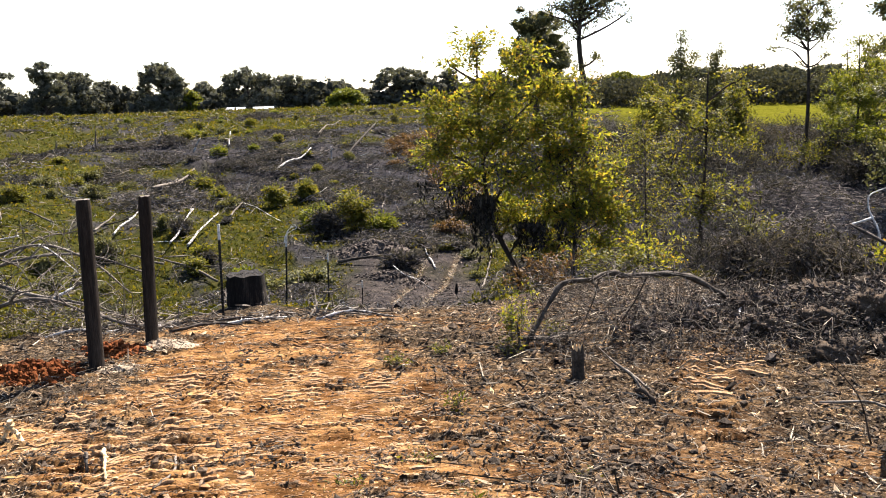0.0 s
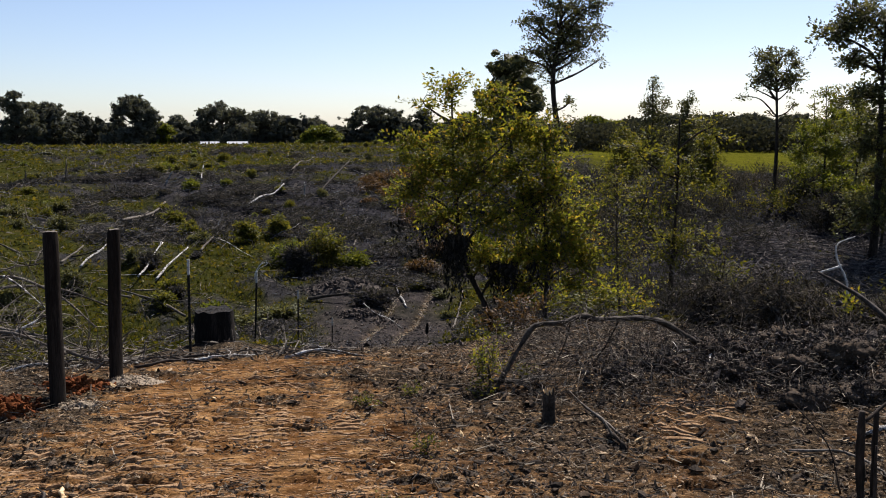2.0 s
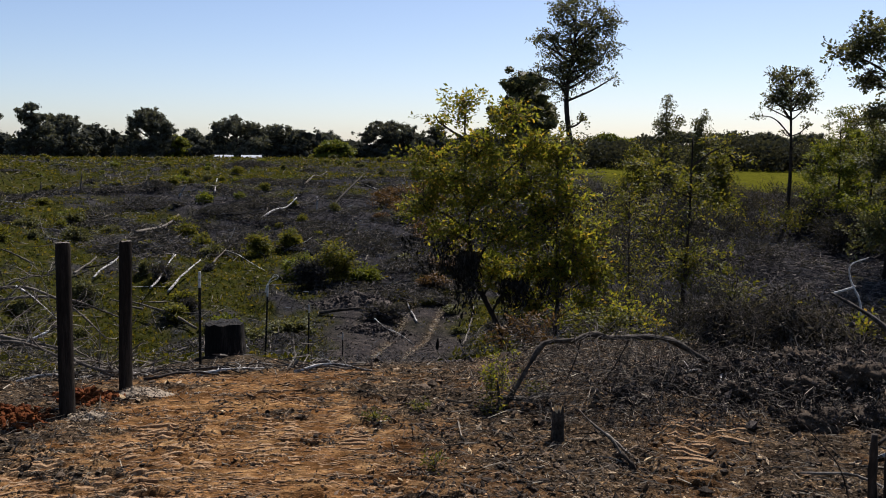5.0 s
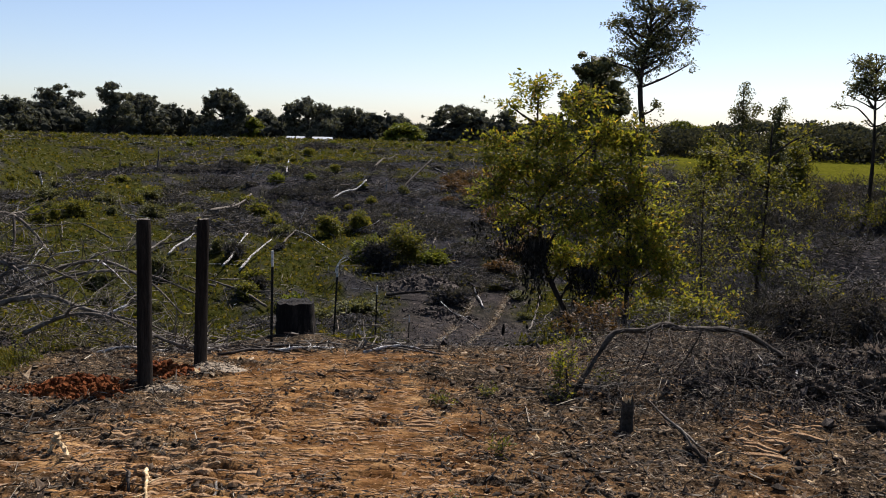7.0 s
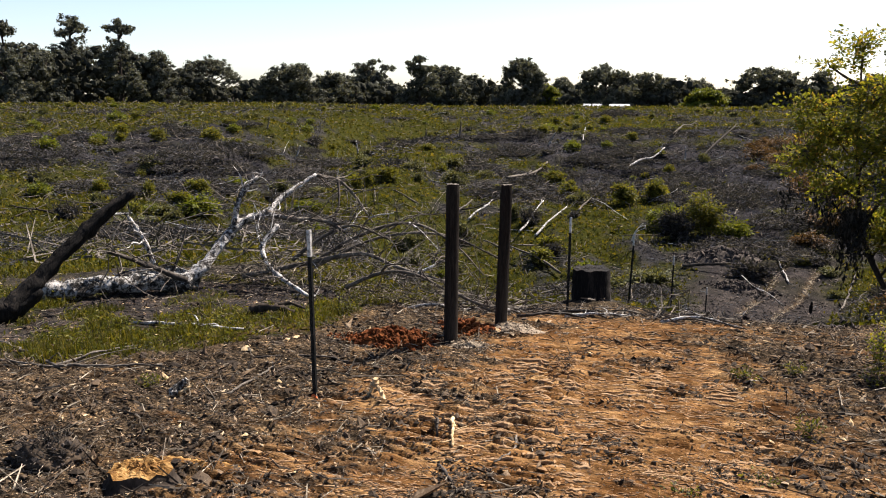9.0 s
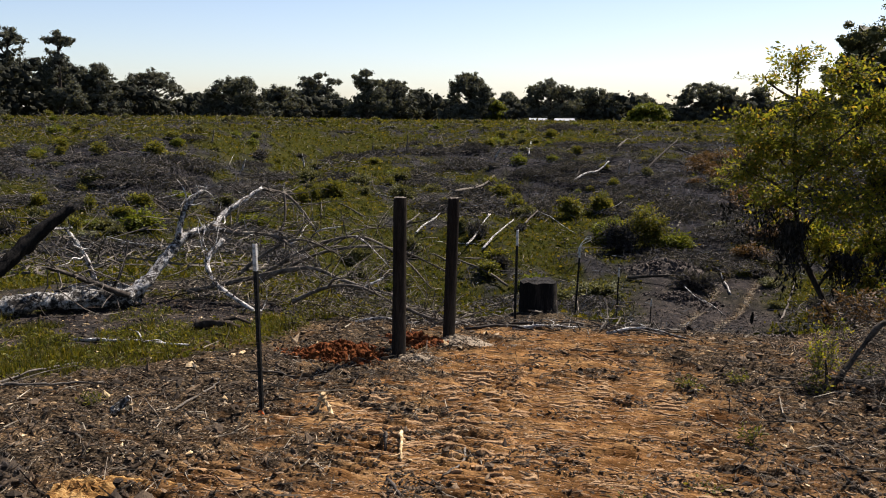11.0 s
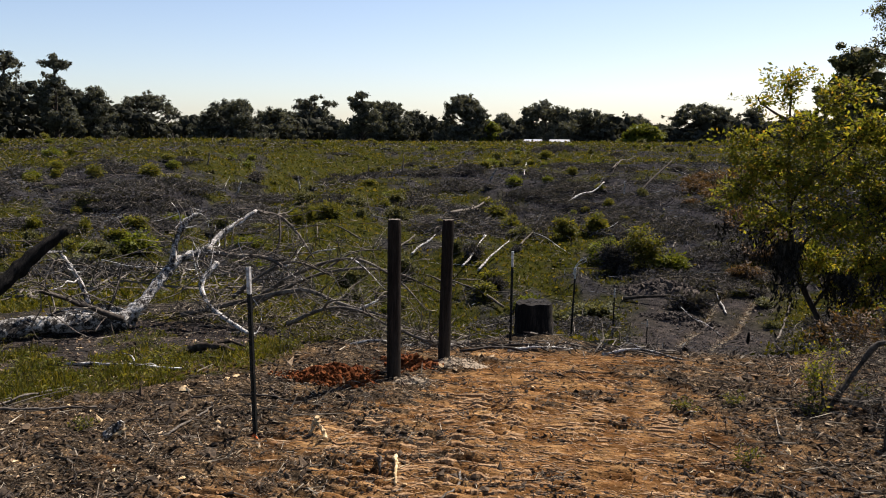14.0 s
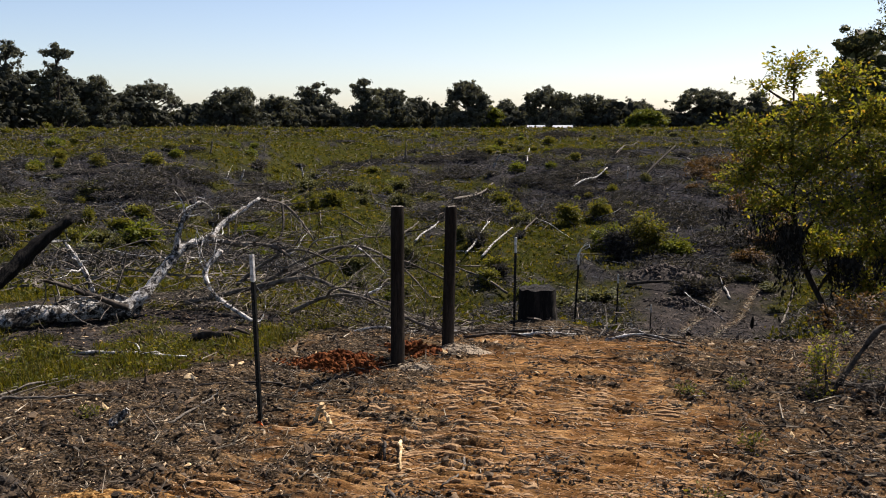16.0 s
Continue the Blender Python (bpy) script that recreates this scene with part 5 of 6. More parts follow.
# ---- trees beyond the draw ----
def spot(bearing, r):
    return r * math.sin(radians(bearing)), r * math.cos(radians(bearing))


x, y = spot(8.15, 55)
grow("tall_oak", "tall open-crowned tree standing over the cleared slope", "tree", x, y, [(0, 0, 0), (0, 0, 3.6), (-.3, 0, 6.2), (-.2, 0, 8.2), (.1, 0, 10), (.1, 0, 12)], .2,
     airy_crown(.05, 10.0, 2.2, 2.7, 30, .95, 41) + [(2.3, 0, 7.9, .75, .6, .3), (-1.9, 0, 8.0, .5, .5, .35), (.7, 0, 5.6, .75, .7, .45), (-.3, 0, 5.1, .6, .6, .4), (1.0, 0, 4.5, .6, .6, .4), (.2, 0, 4.0, .7, .7, .5), (-.5, 0, 6.7, .5, .5, .35), (.5, 0, 3.2, .6, .6, .5)],
     1150, 11, .16, DARK_LEAF, BARK, 201, .15, .6, twig=.009, shell=.7)
x, y = spot(5.2, 70)
grow("oak", "dark rounded tree behind the yellow-green trees", "tree", x, y, [(0, 0, 0), (0, 0, 4), (0, 0, 8)], .25, [(0, 0, 7.2, 1.8, 1.6, 1.5), (-.9, 0, 5.3, 1.6, 1.5, 1.5), (1.1, 0, 5.2, 1.5, 1.4, 1.5), (0, 0, 3.4, 2.2, 1.8, 1.5)], 130, 110, .17, DARK_LEAF, BARK, 202, .4, .7, twig=.02, core=1.1)
x, y = spot(21.0, 50)
grow("slender_tree", "tall slender tree with a long bare trunk", "tree", x, y, [(0, 0, 0), (.05, 0, 3), (-.05, 0, 5.5), (-.2, 0, 8.2)], .11,
     airy_crown(-.2, 6.9, 1.3, 1.4, 18, .55, 43) + [(-1.8, 0, 5.7, .4, .35, .25), (-1.4, 0, 6.2, .35, .3, .25), (.8, 0, 5.2, .4, .4, .3), (.5, 0, 4.5, .35, .35, .3), (-.4, 0, 4.9, .3, .3, .25)],
     420, 10, .14, DARK_LEAF, BARK, 203, .11, .6, twig=.007, shell=.7)
for i, (b, r, h, w) in enumerate(((23.6, 48, 6.2, .62), (22.6, 50, 4.4, .6), (24.6, 47, 4.8, .6), (25.3, 44, 6.0, .7), (26.9, 40, 6.4, .8), (23.0, 55, 5.2, .7))):
    x, y = spot(b, r)
    grow("light_tree", "slim light green young tree at the wood's edge", "tree", x, y, [(0, 0, 0), (.1, 0, h * .45), (0, 0, h)], .06, [(0, 0, h * .95, w * .4, w * .4, h * .09), (.2, 0, h * .8, w * .8, w * .7, h * .07), (-.35, 0, h * .66, w, w * .9, h * .07), (.4, 0, h * .53, w * 1.1, w, h * .06), (-.3, 0, h * .38, w * 1.1, w, h * .06), (.3, 0, h * .24, w, w, h * .06)], 120, 40, .11, FRESH_LEAF, BARK, 221 + i, .2, .6, twig=.009)
x, y = spot(26.5, 36)
grow("shade_tree", "dense dark tree at the edge of the wood", "tree", x, y, [(0, 0, 0), (.05, 0, 3), (0, 0, 5.5), (0, 0, 9)], .15, [(-1.7, 0, 8.0, .9, .8, .5), (-.9, 0, 8.6, 1.0, 1.0, .6), (.4, 0, 8.2, 1.3, 1.2, .9), (-1.1, 0, 7.1, .7, .7, .4), (.6, 0, 6.8, 1.2, 1.1, .7), (-.5, 0, 5.9, .9, .9, .5), (.6, 0, 5.2, 1.1, 1.0, .6), (-.4, 0, 4.2, .9, .9, .6), (.5, 0, 3.2, 1.2, 1.1, .7), (-.3, 0, 1.9, 1.3, 1.2, .9)], 600, 36, .13, DARK_LEAF, BARK, 205, .18, .6, twig=.012, shell=.6)
for i, (b, r, h, w, m, lab) in enumerate(((13.8, 60, 7.0, 1.15, DARK_LEAF, "dark narrow tree standing behind brush"), (15.9, 62, 6.0, 1.1, DARK_LEAF, "dark tree with a ragged top behind brush"), (12.2, 52, 4.3, 1.2, OLIVE_LEAF, "olive young tree behind brush"), (17.0, 52, 4.2, .9, OLIVE_LEAF, "olive young tree behind brush"), (29.8, 37, 8.5, 1.7, DARK_LEAF, "dense dark tree at the edge of the wood"), (32.5, 40, 8.0, 1.8, DARK_LEAF, "dense dark tree at the edge of the wood"), (24.4, 56, 5.6, 1.4, OLIVE_LEAF, "olive young tree at the wood's edge"))):
    x, y = spot(b, r)
    grow("edge_tree", lab, "tree", x, y, [(0, 0, 0), (.1, 0, h * .5), (0, 0, h * .95)], .09, [(0, 0, h * .9, w * .45, w * .45, h * .12), (.15, 0, h * .7, w * .85, w * .8, h * .16), (-.2, 0, h * .48, w, w * .9, h * .17), (.2, 0, h * .28, w * .9, w * .9, h * .13)], 170, 45, .12, m, BARK, 210 + i, .24, .6, twig=.012, core=.3)
def thicket(x, y, w, h, m, seed, fine):
    """A dome of fine dead twigs."""
    return grow("thicket", "dark grey tangled brush thicket on the slope" if m is not OLIVE_LEAF else "olive leafy brush thicket on the slope", "bush", x, y, [(0, 0, 0), (.1, 0, h)], .025, [(0, 0, h * .55, w, w * .7, h * .5), (w * .6, 0, h * .4, w * .7, w * .6, h * .4), (-w * .5, 0, h * .35, w * .6, w * .5, h * .35)], 120, 16, fine, m, DARK_BRANCH, seed, .2, .5 if m is OLIVE_LEAF else .1, -.5, twig=.008, group="brush thickets")


for i in range(88):
    rr = np.random.default_rng(400 + i)
    if i < 56:
        b, r, w, h = rr.uniform(8, 31), rr.uniform(30, 62), rr.uniform(1.2, 2.6), rr.uniform(.8, 2.0)
    else:
        b, r, w, h = rr.uniform(8, 31), rr.uniform(15, 34), rr.uniform(.6, 1.3), rr.uniform(.4, .9)
    x, y = spot(b, r)
    if b > 17.5 and 22 < r < 41:
        continue
    m = (DEAD_LEAF, DARK_BRUSH, DARK_BRUSH, OLIVE_LEAF, DARK_BRUSH)[i % 5]
    thicket(x, y, w, h, m, 430 + i, (.13 if m is OLIVE_LEAF else .34) * (1.0 if i < 56 else .5))


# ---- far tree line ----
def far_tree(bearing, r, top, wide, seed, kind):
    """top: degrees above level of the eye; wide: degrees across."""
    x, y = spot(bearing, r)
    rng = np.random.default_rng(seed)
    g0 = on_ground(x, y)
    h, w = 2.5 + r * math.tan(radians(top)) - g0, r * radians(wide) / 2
    if kind == "pine":
        blobs = [(rng.uniform(-.2, .2) * w, 0, h * .93, w * .45, w * .4, h * .055)]
        for k in range(12):
            blobs.append((rng.uniform(-.75, .75) * w, rng.uniform(-.3, .3) * w, h * rng.uniform(.5, .9), w * rng.uniform(.35, .6), w * .45, h * rng.uniform(.035, .065)))
        for k in range(12):
            blobs.append((rng.uniform(-1.15, 1.15) * w, rng.uniform(-.4, .4) * w, h * rng.uniform(.08, .58), w * rng.uniform(.4, .6), w * .5, h * rng.uniform(.07, .12)))
        lab = "tall dark pine in the far tree line"
    else:
        flat, low = (.30, .44) if kind == "round" else (.36, .3)
        blobs = [(0, 0, h * .66, w * .7, w * .7, h * flat * .6), (0, 0, h * .3, w * .8, w * .7, h * .18)]
        for k in range(17):
            a = math.pi * (k + rng.uniform(.1, .9)) / 17
            u = rng.uniform(.6, 1.0) if k % 2 else rng.uniform(.84, .98)
            c, q = math.cos(a) * u, math.sin(a) * u
            top = 1.0 if kind == "round" else rng.uniform(.74, 1.05)
            blobs.append((c * w * .86, rng.uniform(-.4, .4) * w, h * (low + (1 - low - .1) * q * top), w * rng.uniform(.26, .42), w * .4, h * rng.uniform(.08, .13)))
        blobs += [(rng.uniform(-1, 1) * w, rng.uniform(-.3, .3) * w, h * rng.uniform(.08, .24), w * .5, w * .5, h * .13) for k in range(6)]
        lab = "round-crowned dark oak in the far tree line" if kind == "round" else "broad dark oak in the far tree line"
    if kind == "light":
        lab = "pale green bushy tree in the far tree line"
    grow("far_tree", lab, "tree", x, y, [(0, 0, 0), (.1, 0, h * .5), (0, 0, h * .88)], h * .028, blobs, 460, 24, .28, FRESH_LEAF if kind == "light" else HAZY_LEAF, BARK, seed, min(.42, w * .11), .75, twig=.04, group="far tree line", shell=.55, core=.8)


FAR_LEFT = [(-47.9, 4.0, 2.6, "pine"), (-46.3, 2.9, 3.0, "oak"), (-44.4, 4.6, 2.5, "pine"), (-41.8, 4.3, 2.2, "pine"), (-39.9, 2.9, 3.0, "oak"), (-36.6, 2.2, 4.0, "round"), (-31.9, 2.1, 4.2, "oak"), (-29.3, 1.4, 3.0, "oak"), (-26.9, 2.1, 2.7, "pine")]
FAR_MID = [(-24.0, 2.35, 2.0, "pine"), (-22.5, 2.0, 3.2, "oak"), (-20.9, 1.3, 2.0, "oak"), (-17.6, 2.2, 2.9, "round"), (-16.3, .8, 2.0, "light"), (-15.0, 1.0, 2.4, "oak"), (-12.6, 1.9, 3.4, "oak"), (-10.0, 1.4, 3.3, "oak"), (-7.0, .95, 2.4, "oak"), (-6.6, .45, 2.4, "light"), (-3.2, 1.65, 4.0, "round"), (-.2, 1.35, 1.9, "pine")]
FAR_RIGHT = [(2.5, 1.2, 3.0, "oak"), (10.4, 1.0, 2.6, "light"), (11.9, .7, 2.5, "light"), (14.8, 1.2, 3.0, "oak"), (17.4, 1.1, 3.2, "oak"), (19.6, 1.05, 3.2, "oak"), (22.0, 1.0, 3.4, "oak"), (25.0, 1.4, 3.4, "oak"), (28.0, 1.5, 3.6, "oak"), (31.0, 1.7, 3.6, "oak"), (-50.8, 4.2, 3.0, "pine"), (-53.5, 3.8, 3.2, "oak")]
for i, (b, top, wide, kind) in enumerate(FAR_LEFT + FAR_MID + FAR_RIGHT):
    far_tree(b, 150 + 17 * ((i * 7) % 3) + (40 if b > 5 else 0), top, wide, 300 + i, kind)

rng = np.random.default_rng(77)
n = 34000
a = np.radians(rng.uniform(-58, 36, n))
r = np.where(a > .13, rng.uniform(102, 130, n), rng.uniform(165, 215, n))
x, y = r * np.sin(a), r * np.cos(a)
tall = 2.2 + 2.2 * (1 + fbm(np.degrees(a) / 2.2, 0 * a, 3, 12)) + 5.0 * step(.62, .75, -a)
tall = np.where(a > .13, .68 * tall, tall)
near = np.where(a > .13, .5, 1.0)
pick = np.flatnonzero((np.arange(n) % 4 == 0) & (a <= .13))
p = np.stack([x, y, base_height(x, y) + rng.uniform(0, 1, n) ** .8 * tall], -1)
fill = np.repeat(p[a > .13], 6, 0)
fill[:, 2] -= rng.uniform(0, .5, len(fill))
tagged(put("far_woods", leaves(p + rng.normal(0, .5, p.shape) * near[:, None], .55 * near, rng, 0, .8) + leaves(fill + rng.normal(0, .35, fill.shape), np.full(len(fill), .42), rng, 0, .8) + lumps(p[pick], np.full((len(pick), 3), .75), rng, .8), WOODS_LEAF), "dark low woods closing the far edge of the field", "woods", kind="stuff")


def house(bearing, r, w, turn):
    x, y = spot(bearing, r)
    ob = thing("farm_building", x, y, on_ground(x, y), "long low white farm building under far trees", "building", "farm buildings", turn)
    put("wall", box(-w / 2, w / 2, -2, 2, -.2, .42), WHITE_PAINT, ob)
    v = np.array([[-w / 2 - .3, -2.4, .42], [w / 2 + .3, -2.4, .42], [w / 2 + .3, 2.4, .42], [-w / 2 - .3, 2.4, .42], [-w / 2 - .3, 0, .8], [w / 2 + .3, 0, .8]])
    put("roof", [(v, np.array([[0, 1, 5, 4], [2, 3, 4, 5]])), (np.zeros((0, 3)), np.array([[0, 4, 3], [1, 2, 5]]) - 6)], ROOF_METAL, ob, "pale metal roof")
    return ob


house(-13.32, 140, 2.1, 8)
house(-11.68, 141, 2.4, 8)


# ---- shrubs, grass and slash on the cleared slope ----
def slope_shrub(x, y, w, h, m, seed, lab, leaf=.1, sprigs=110):
    return grow("shrub", lab, "shrub", x, y, [(0, 0, 0), (.05, 0, h * .8)], .02, [(0, 0, h * .55, w, w * .8, h * .5), (w * .5, 0, h * .4, w * .6, w * .6, h * .4)], sprigs, 14, leaf * 1.06, m, DARK_BRANCH, seed, .12, .5, twig=.007, shell=.6)


for i, (x, y, w, h, m, lab) in enumerate(((-5.25, 36.6, .62, 1.25, DARK_BRUSH, "dark dead-leaved bush at the foot of the slope"), (-4.35, 37.6, .9, 1.75, OLIVE_LEAF, "large light green bush at the foot of the slope"), (-5.9, 38.6, .75, 1.0, FRESH_LEAF, "light green bush at the foot of the slope"), (-3.1, 37.6, .6, .65, FRESH_LEAF, "low light green bush at the foot of the slope"), (-11.43, 43.6, .45, .9, OLIVE_LEAF, "bright green shrub with a dark foot"), (-8.36, 41.8, .5, 1.0, OLIVE_LEAF, "olive shrub with a dark foot"), (-7.1, 43.1, .5, .9, OLIVE_LEAF, "olive shrub on the cleared slope"), (-13.5, 34.4, .4, .9, DARK_LEAF, "dark shrub behind the gate posts"), (-19.0, 38.8, .5, .7, OLIVE_LEAF, "olive shrub on the cleared slope"), (-27.6, 32.4, .5, .8, DARK_LEAF, "dark shrub on the cleared slope"), (-17.2, 42.8, .6, .8, DARK_LEAF, "dark shrub on the cleared slope"), (-13.5, 48.4, .6, 1.0, OLIVE_LEAF, "olive shrub beside a fallen log"), (-.5, 45, 1.2, 1.0, RUST_LEAF, "rusty brown bush on the slope"), (-1.5, 52, 1.3, .9, RUST_LEAF, "rusty brown bush on the slope"), (.6, 39, 1.1, .9, RUST_LEAF, "rusty brown bush by the track"), (-2.2, 60, 1.4, .8, RUST_LEAF, "rusty brown bush on the slope"))):
    slope_shrub(x, y, w, h, m, 500 + i, lab, .13, 230 if i < 4 else 130)
protos = [slope_shrub(-20, 50, .45, .8, OLIVE_LEAF, 540, "small green shrub on the cleared slope", .13), slope_shrub(-24, 46, .5, .65, DARK_LEAF, 541, "small dark shrub on the cleared slope", .14), slope_shrub(-15, 58, .5, .7, FRESH_LEAF, 542, "small light green shrub on the cleared slope", .13), slope_shrub(-30, 60, .6, .55, BRUSH, 543, "small grey dead shrub on the cleared slope", .13)]
rng = np.random.default_rng(88)
for i in range(300):
    b, r = rng.uniform(-52, 4), 30 * (130 / 30) ** rng.uniform(0, 1)
    x, y = spot(b, r)
    s = rng.uniform(.4, 1.0)
    c = copy_thing(protos[int(rng.choice(4, p=[.27, .36, .17, .20]))], Matrix.LocRotScale((x, y, on_ground(x, y) - .03), Euler((0, 0, rng.uniform(0, 6))), (s * rng.uniform(.6, 1.5), s * rng.uniform(.6, 1.5), s * rng.uniform(.6, 1.2))))
    tagged(c, group="shrubs on the slope")


def slash_heap(x, y, w, h, seed, m):
    """A low heap of tangled dead tops: fine brush over crossed sticks."""
    rng = np.random.default_rng(seed)
    ob = thing("slash_heap", x, y, on_ground(x, y) - .08, "low grey heap of tangled logging slash", "slash", "slash heaps on the slope")
    n = 1500
    a, k = rng.uniform(0, 2 * np.pi, n), rng.uniform(0, 1, n) ** .55
    p = np.stack([np.cos(a) * k * w, np.sin(a) * k * w * .75, h * (1 - k ** 1.7) * rng.uniform(.25, 1.0, n) + .05 + .05 * rng.normal(0, 1, n)], -1)
    tagged(put("brush", leaves(p, np.full(n, .24), rng, -.2, .2), m, ob), kind="stuff")
    q = p[:75]
    d = np.stack([rng.normal(0, 1, 75), rng.normal(0, 1, 75), rng.normal(.12, .3, 75)], -1)
    tagged(put("stick_tangle", crooked(q, d, rng.lognormal(-.7, .45, 75), rng.uniform(.006, .016, 75), rng), SLASH_TWIGS, ob), kind="stuff")
    q = p[200:212]
    d = np.stack([rng.normal(0, 1, 12), rng.normal(0, 1, 12), rng.uniform(0, .8, 12)], -1)
    tagged(put("pale_stick_tangle", crooked(q + [0, 0, .08], d, rng.lognormal(-.3, .4, 12), rng.uniform(.008, .02, 12), rng), GREY_BRANCH, ob, "bleached grey sticks"), kind="stuff")
    return ob


heaps = [slash_heap(-21, 44, 1.6, .55, 560, BRUSH), slash_heap(-13, 55, 1.9, .45, 561, BRUSH), slash_heap(-26, 60, 1.5, .5, 562, BRUSH), slash_heap(-9, 47, 2.2, .4, 563, BRUSH)]
placed = 0
while placed < 210:
    b, r = rng.uniform(-52, 6), 27 * (100 / 27) ** rng.uniform(0, 1)
    x, y = spot(b, r)
    c3 = covers(np.array([x]), np.array([y]))
    if (-26 < b < -7 and 30 < r < 43) or c3[2][0] > .5 or c3[0][0] > .1 or on_track(x, y):
        continue
    k = rng.uniform(.55, 1.25)
    copy_thing(heaps[int(rng.integers(4))], Matrix.LocRotScale((x, y, on_ground(x, y) - .1), Euler((0, 0, rng.uniform(0, 6))), (k * rng.uniform(.9, 1.9), k * rng.uniform(.8, 1.4), k * rng.uniform(.45, .95))))
    placed += 1

rust = slope_shrub(-.2, 48, .6, .6, RUST_LEAF, 545, "low rusty brown bush on the slope", .12)
for i in range(16):
    x, y = spot(rng.uniform(-4.5, 1.5), rng.uniform(36, 66))
    s = rng.uniform(.6, 1.4)
    tagged(copy_thing(rust, Matrix.LocRotScale((x, y, on_ground(x, y) - .03), Euler((0, 0, rng.uniform(0, 6))), (s, s, s * .8))), group="rusty bushes")


def fallen_pole(x0, y0, x1, y1, rad, m, seed, lab, lift=.15, base=0.0):
    p = [(x0 + (x1 - x0) * k, y0 + (y1 - y0) * k) for k in (0, .35, .7, 1)]
    pts = np.array([(x, y, on_ground(x, y) + rad + base + lift * k) for (x, y), k in zip(p, (0, .4, .7, 1))])
    ob = thing("fallen_pole", *pts[0], lab, "log", "felled poles on the slope")
    rng = np.random.default_rng(seed)
    line = bend(pts - pts[0], 4)
    long = np.linalg.norm(line[-1])
    line[1:-1] += rng.normal(0, .0022 * long, (len(line) - 2, 3)) * [1, 1, .5]
    stubs = []
    for k in (.4, .6, .8):
        q = line[int(k * len(line))]
        w = rng.normal(0, 1, 3) * [.05, .05, .04] * long
        stubs += tube([q, q + w * .6 + rng.normal(0, .01, 3) * long, q + w], rad * .5, rad * .2, 5, .1, rng)
    put("wood", tube(line, rad, rad * .55, 6, .07, rng) + stubs, m, ob, smooth=True)
    return ob


fallen_pole(-10.44, 52.93, -8.74, 55.83, .075, PALE_BARK, 598, "long pale split pole lying across the slope", .2, .25)
fallen_pole(-8.8, 55.7, -7.26, 58.96, .05, DARK_BRANCH, 599, "dark forked pole lying across the slope", .1)
fallen_pole(-6.44, 54.18, -4.92, 57.8, .085, DARK_BRANCH, 600, "long dark felled pole leaning up from the slope", 1.55)
fallen_pole(-15.41, 46.03, -15.2, 53.0, .09, GREY_BRANCH, 597, "thick grey log lying up the slope", .2, .25)
fallen_pole(-14.3, 51.0, -13.5, 50.6, .06, PALE_BARK, 596, "bleached log piece beside a shrub", .1)
for i, q in enumerate(((-11.23, 35.19, -11.2, 38.55), (-10.48, 34.96, -10.17, 38.63), (-13.99, 36.55, -13.65, 38.76), (-14.78, 36.61, -14.49, 38.34), (-16.2, 36.2, -17.2, 35.6), (-9.43, 34.38, -10.6, 32.9), (-8.37, 31.14, -11.3, 33.3), (-10.9, 33.2, -12.2, 33.5), (-9.89, 66.58, -9.9, 80), (-15.08, 61.07, -16.6, 68), (-9.8, 39.2, -9.55, 40.6))):
    fallen_pole(*q, .05, PALE_BARK if i in (0, 1, 2, 9) else GREY_BRANCH, 601 + i, "bleached felled pole lying on the slope", .3, .14)


fallen_pole(.8, 28.4, 1.35, 33.6, .04, GREY_BRANCH, 593, "pale pole lying beside the track", .15)
fallen_pole(-4.4, 33.2, -2.7, 33.0, .07, BROWN_BRANCH, 594, "dark log lying on a soil heap", .3)


def snag(x, y, tall, rad, lean, material, seed):
    """A broken stem left standing."""
    z = on_ground(x, y) - .05
    ob = thing("snag", x, y, z, "bleached broken stem standing on the cleared slope", "snag", "snags on the slope")
    rng = np.random.default_rng(seed)
    put("stem", tube(bend([(0, 0, 0), (lean * .4, .05, tall * .5), (lean, 0, tall)], 4), rad, rad * .45, 6, .18, rng), material, ob, smooth=True)
    put("splinter", tube(bend([(lean * .6, .02, tall * .65), (lean * .6 + .12 * tall, 0, tall * .85)], 3), rad * .4, rad * .15, 5, .15, rng), material, ob, smooth=True)
    return ob


for i, (x, y, tall, lean, m) in enumerate(((-7.41, 55.16, .95, .0, PALE_BARK), (-25.83, 65.58, 1.5, .1, GREY_BRANCH), (-30.86, 58.3, 1.1, -.15, PALE_BARK), (-27.2, 62.0, 1.3, .12, GREY_BRANCH), (-20.4, 63.0, 1.0, .4, GREY_BRANCH), (-17.3, 60.5, .9, .5, PALE_BARK), (-33.0, 50.0, .8, .2, GREY_BRANCH), (-24.0, 55.0, .9, -.3, GREY_BRANCH), (-29.0, 47.0, .7, .25, PALE_BARK), (0.0, 28.3, .42, .03, CHAR))):
    snag(x, y, tall, .05 + .0004 * y, lean, m, 660 + i)
for i in range(150):
    b, r = rng.uniform(-52, 3), 26 * (120 / 26) ** rng.uniform(0, 1)
    x, y = spot(b, r)
    a, L = rng.uniform(0, 2 * np.pi), rng.uniform(.8, 3.0)
    fallen_pole(x, y, x + L * math.cos(a), y + L * math.sin(a), rng.uniform(.015, .04), (PALE_BARK, GREY_BRANCH, GREY_BRANCH, DARK_BRANCH, GREY_BRANCH, BROWN_BRANCH)[i % 6], 620 + i, "grey felled pole lying among slash", rng.uniform(0, .7))


def stuff(name, chunks, material, label, category):
    return tagged(put(name, chunks, material), label, category, kind="stuff")


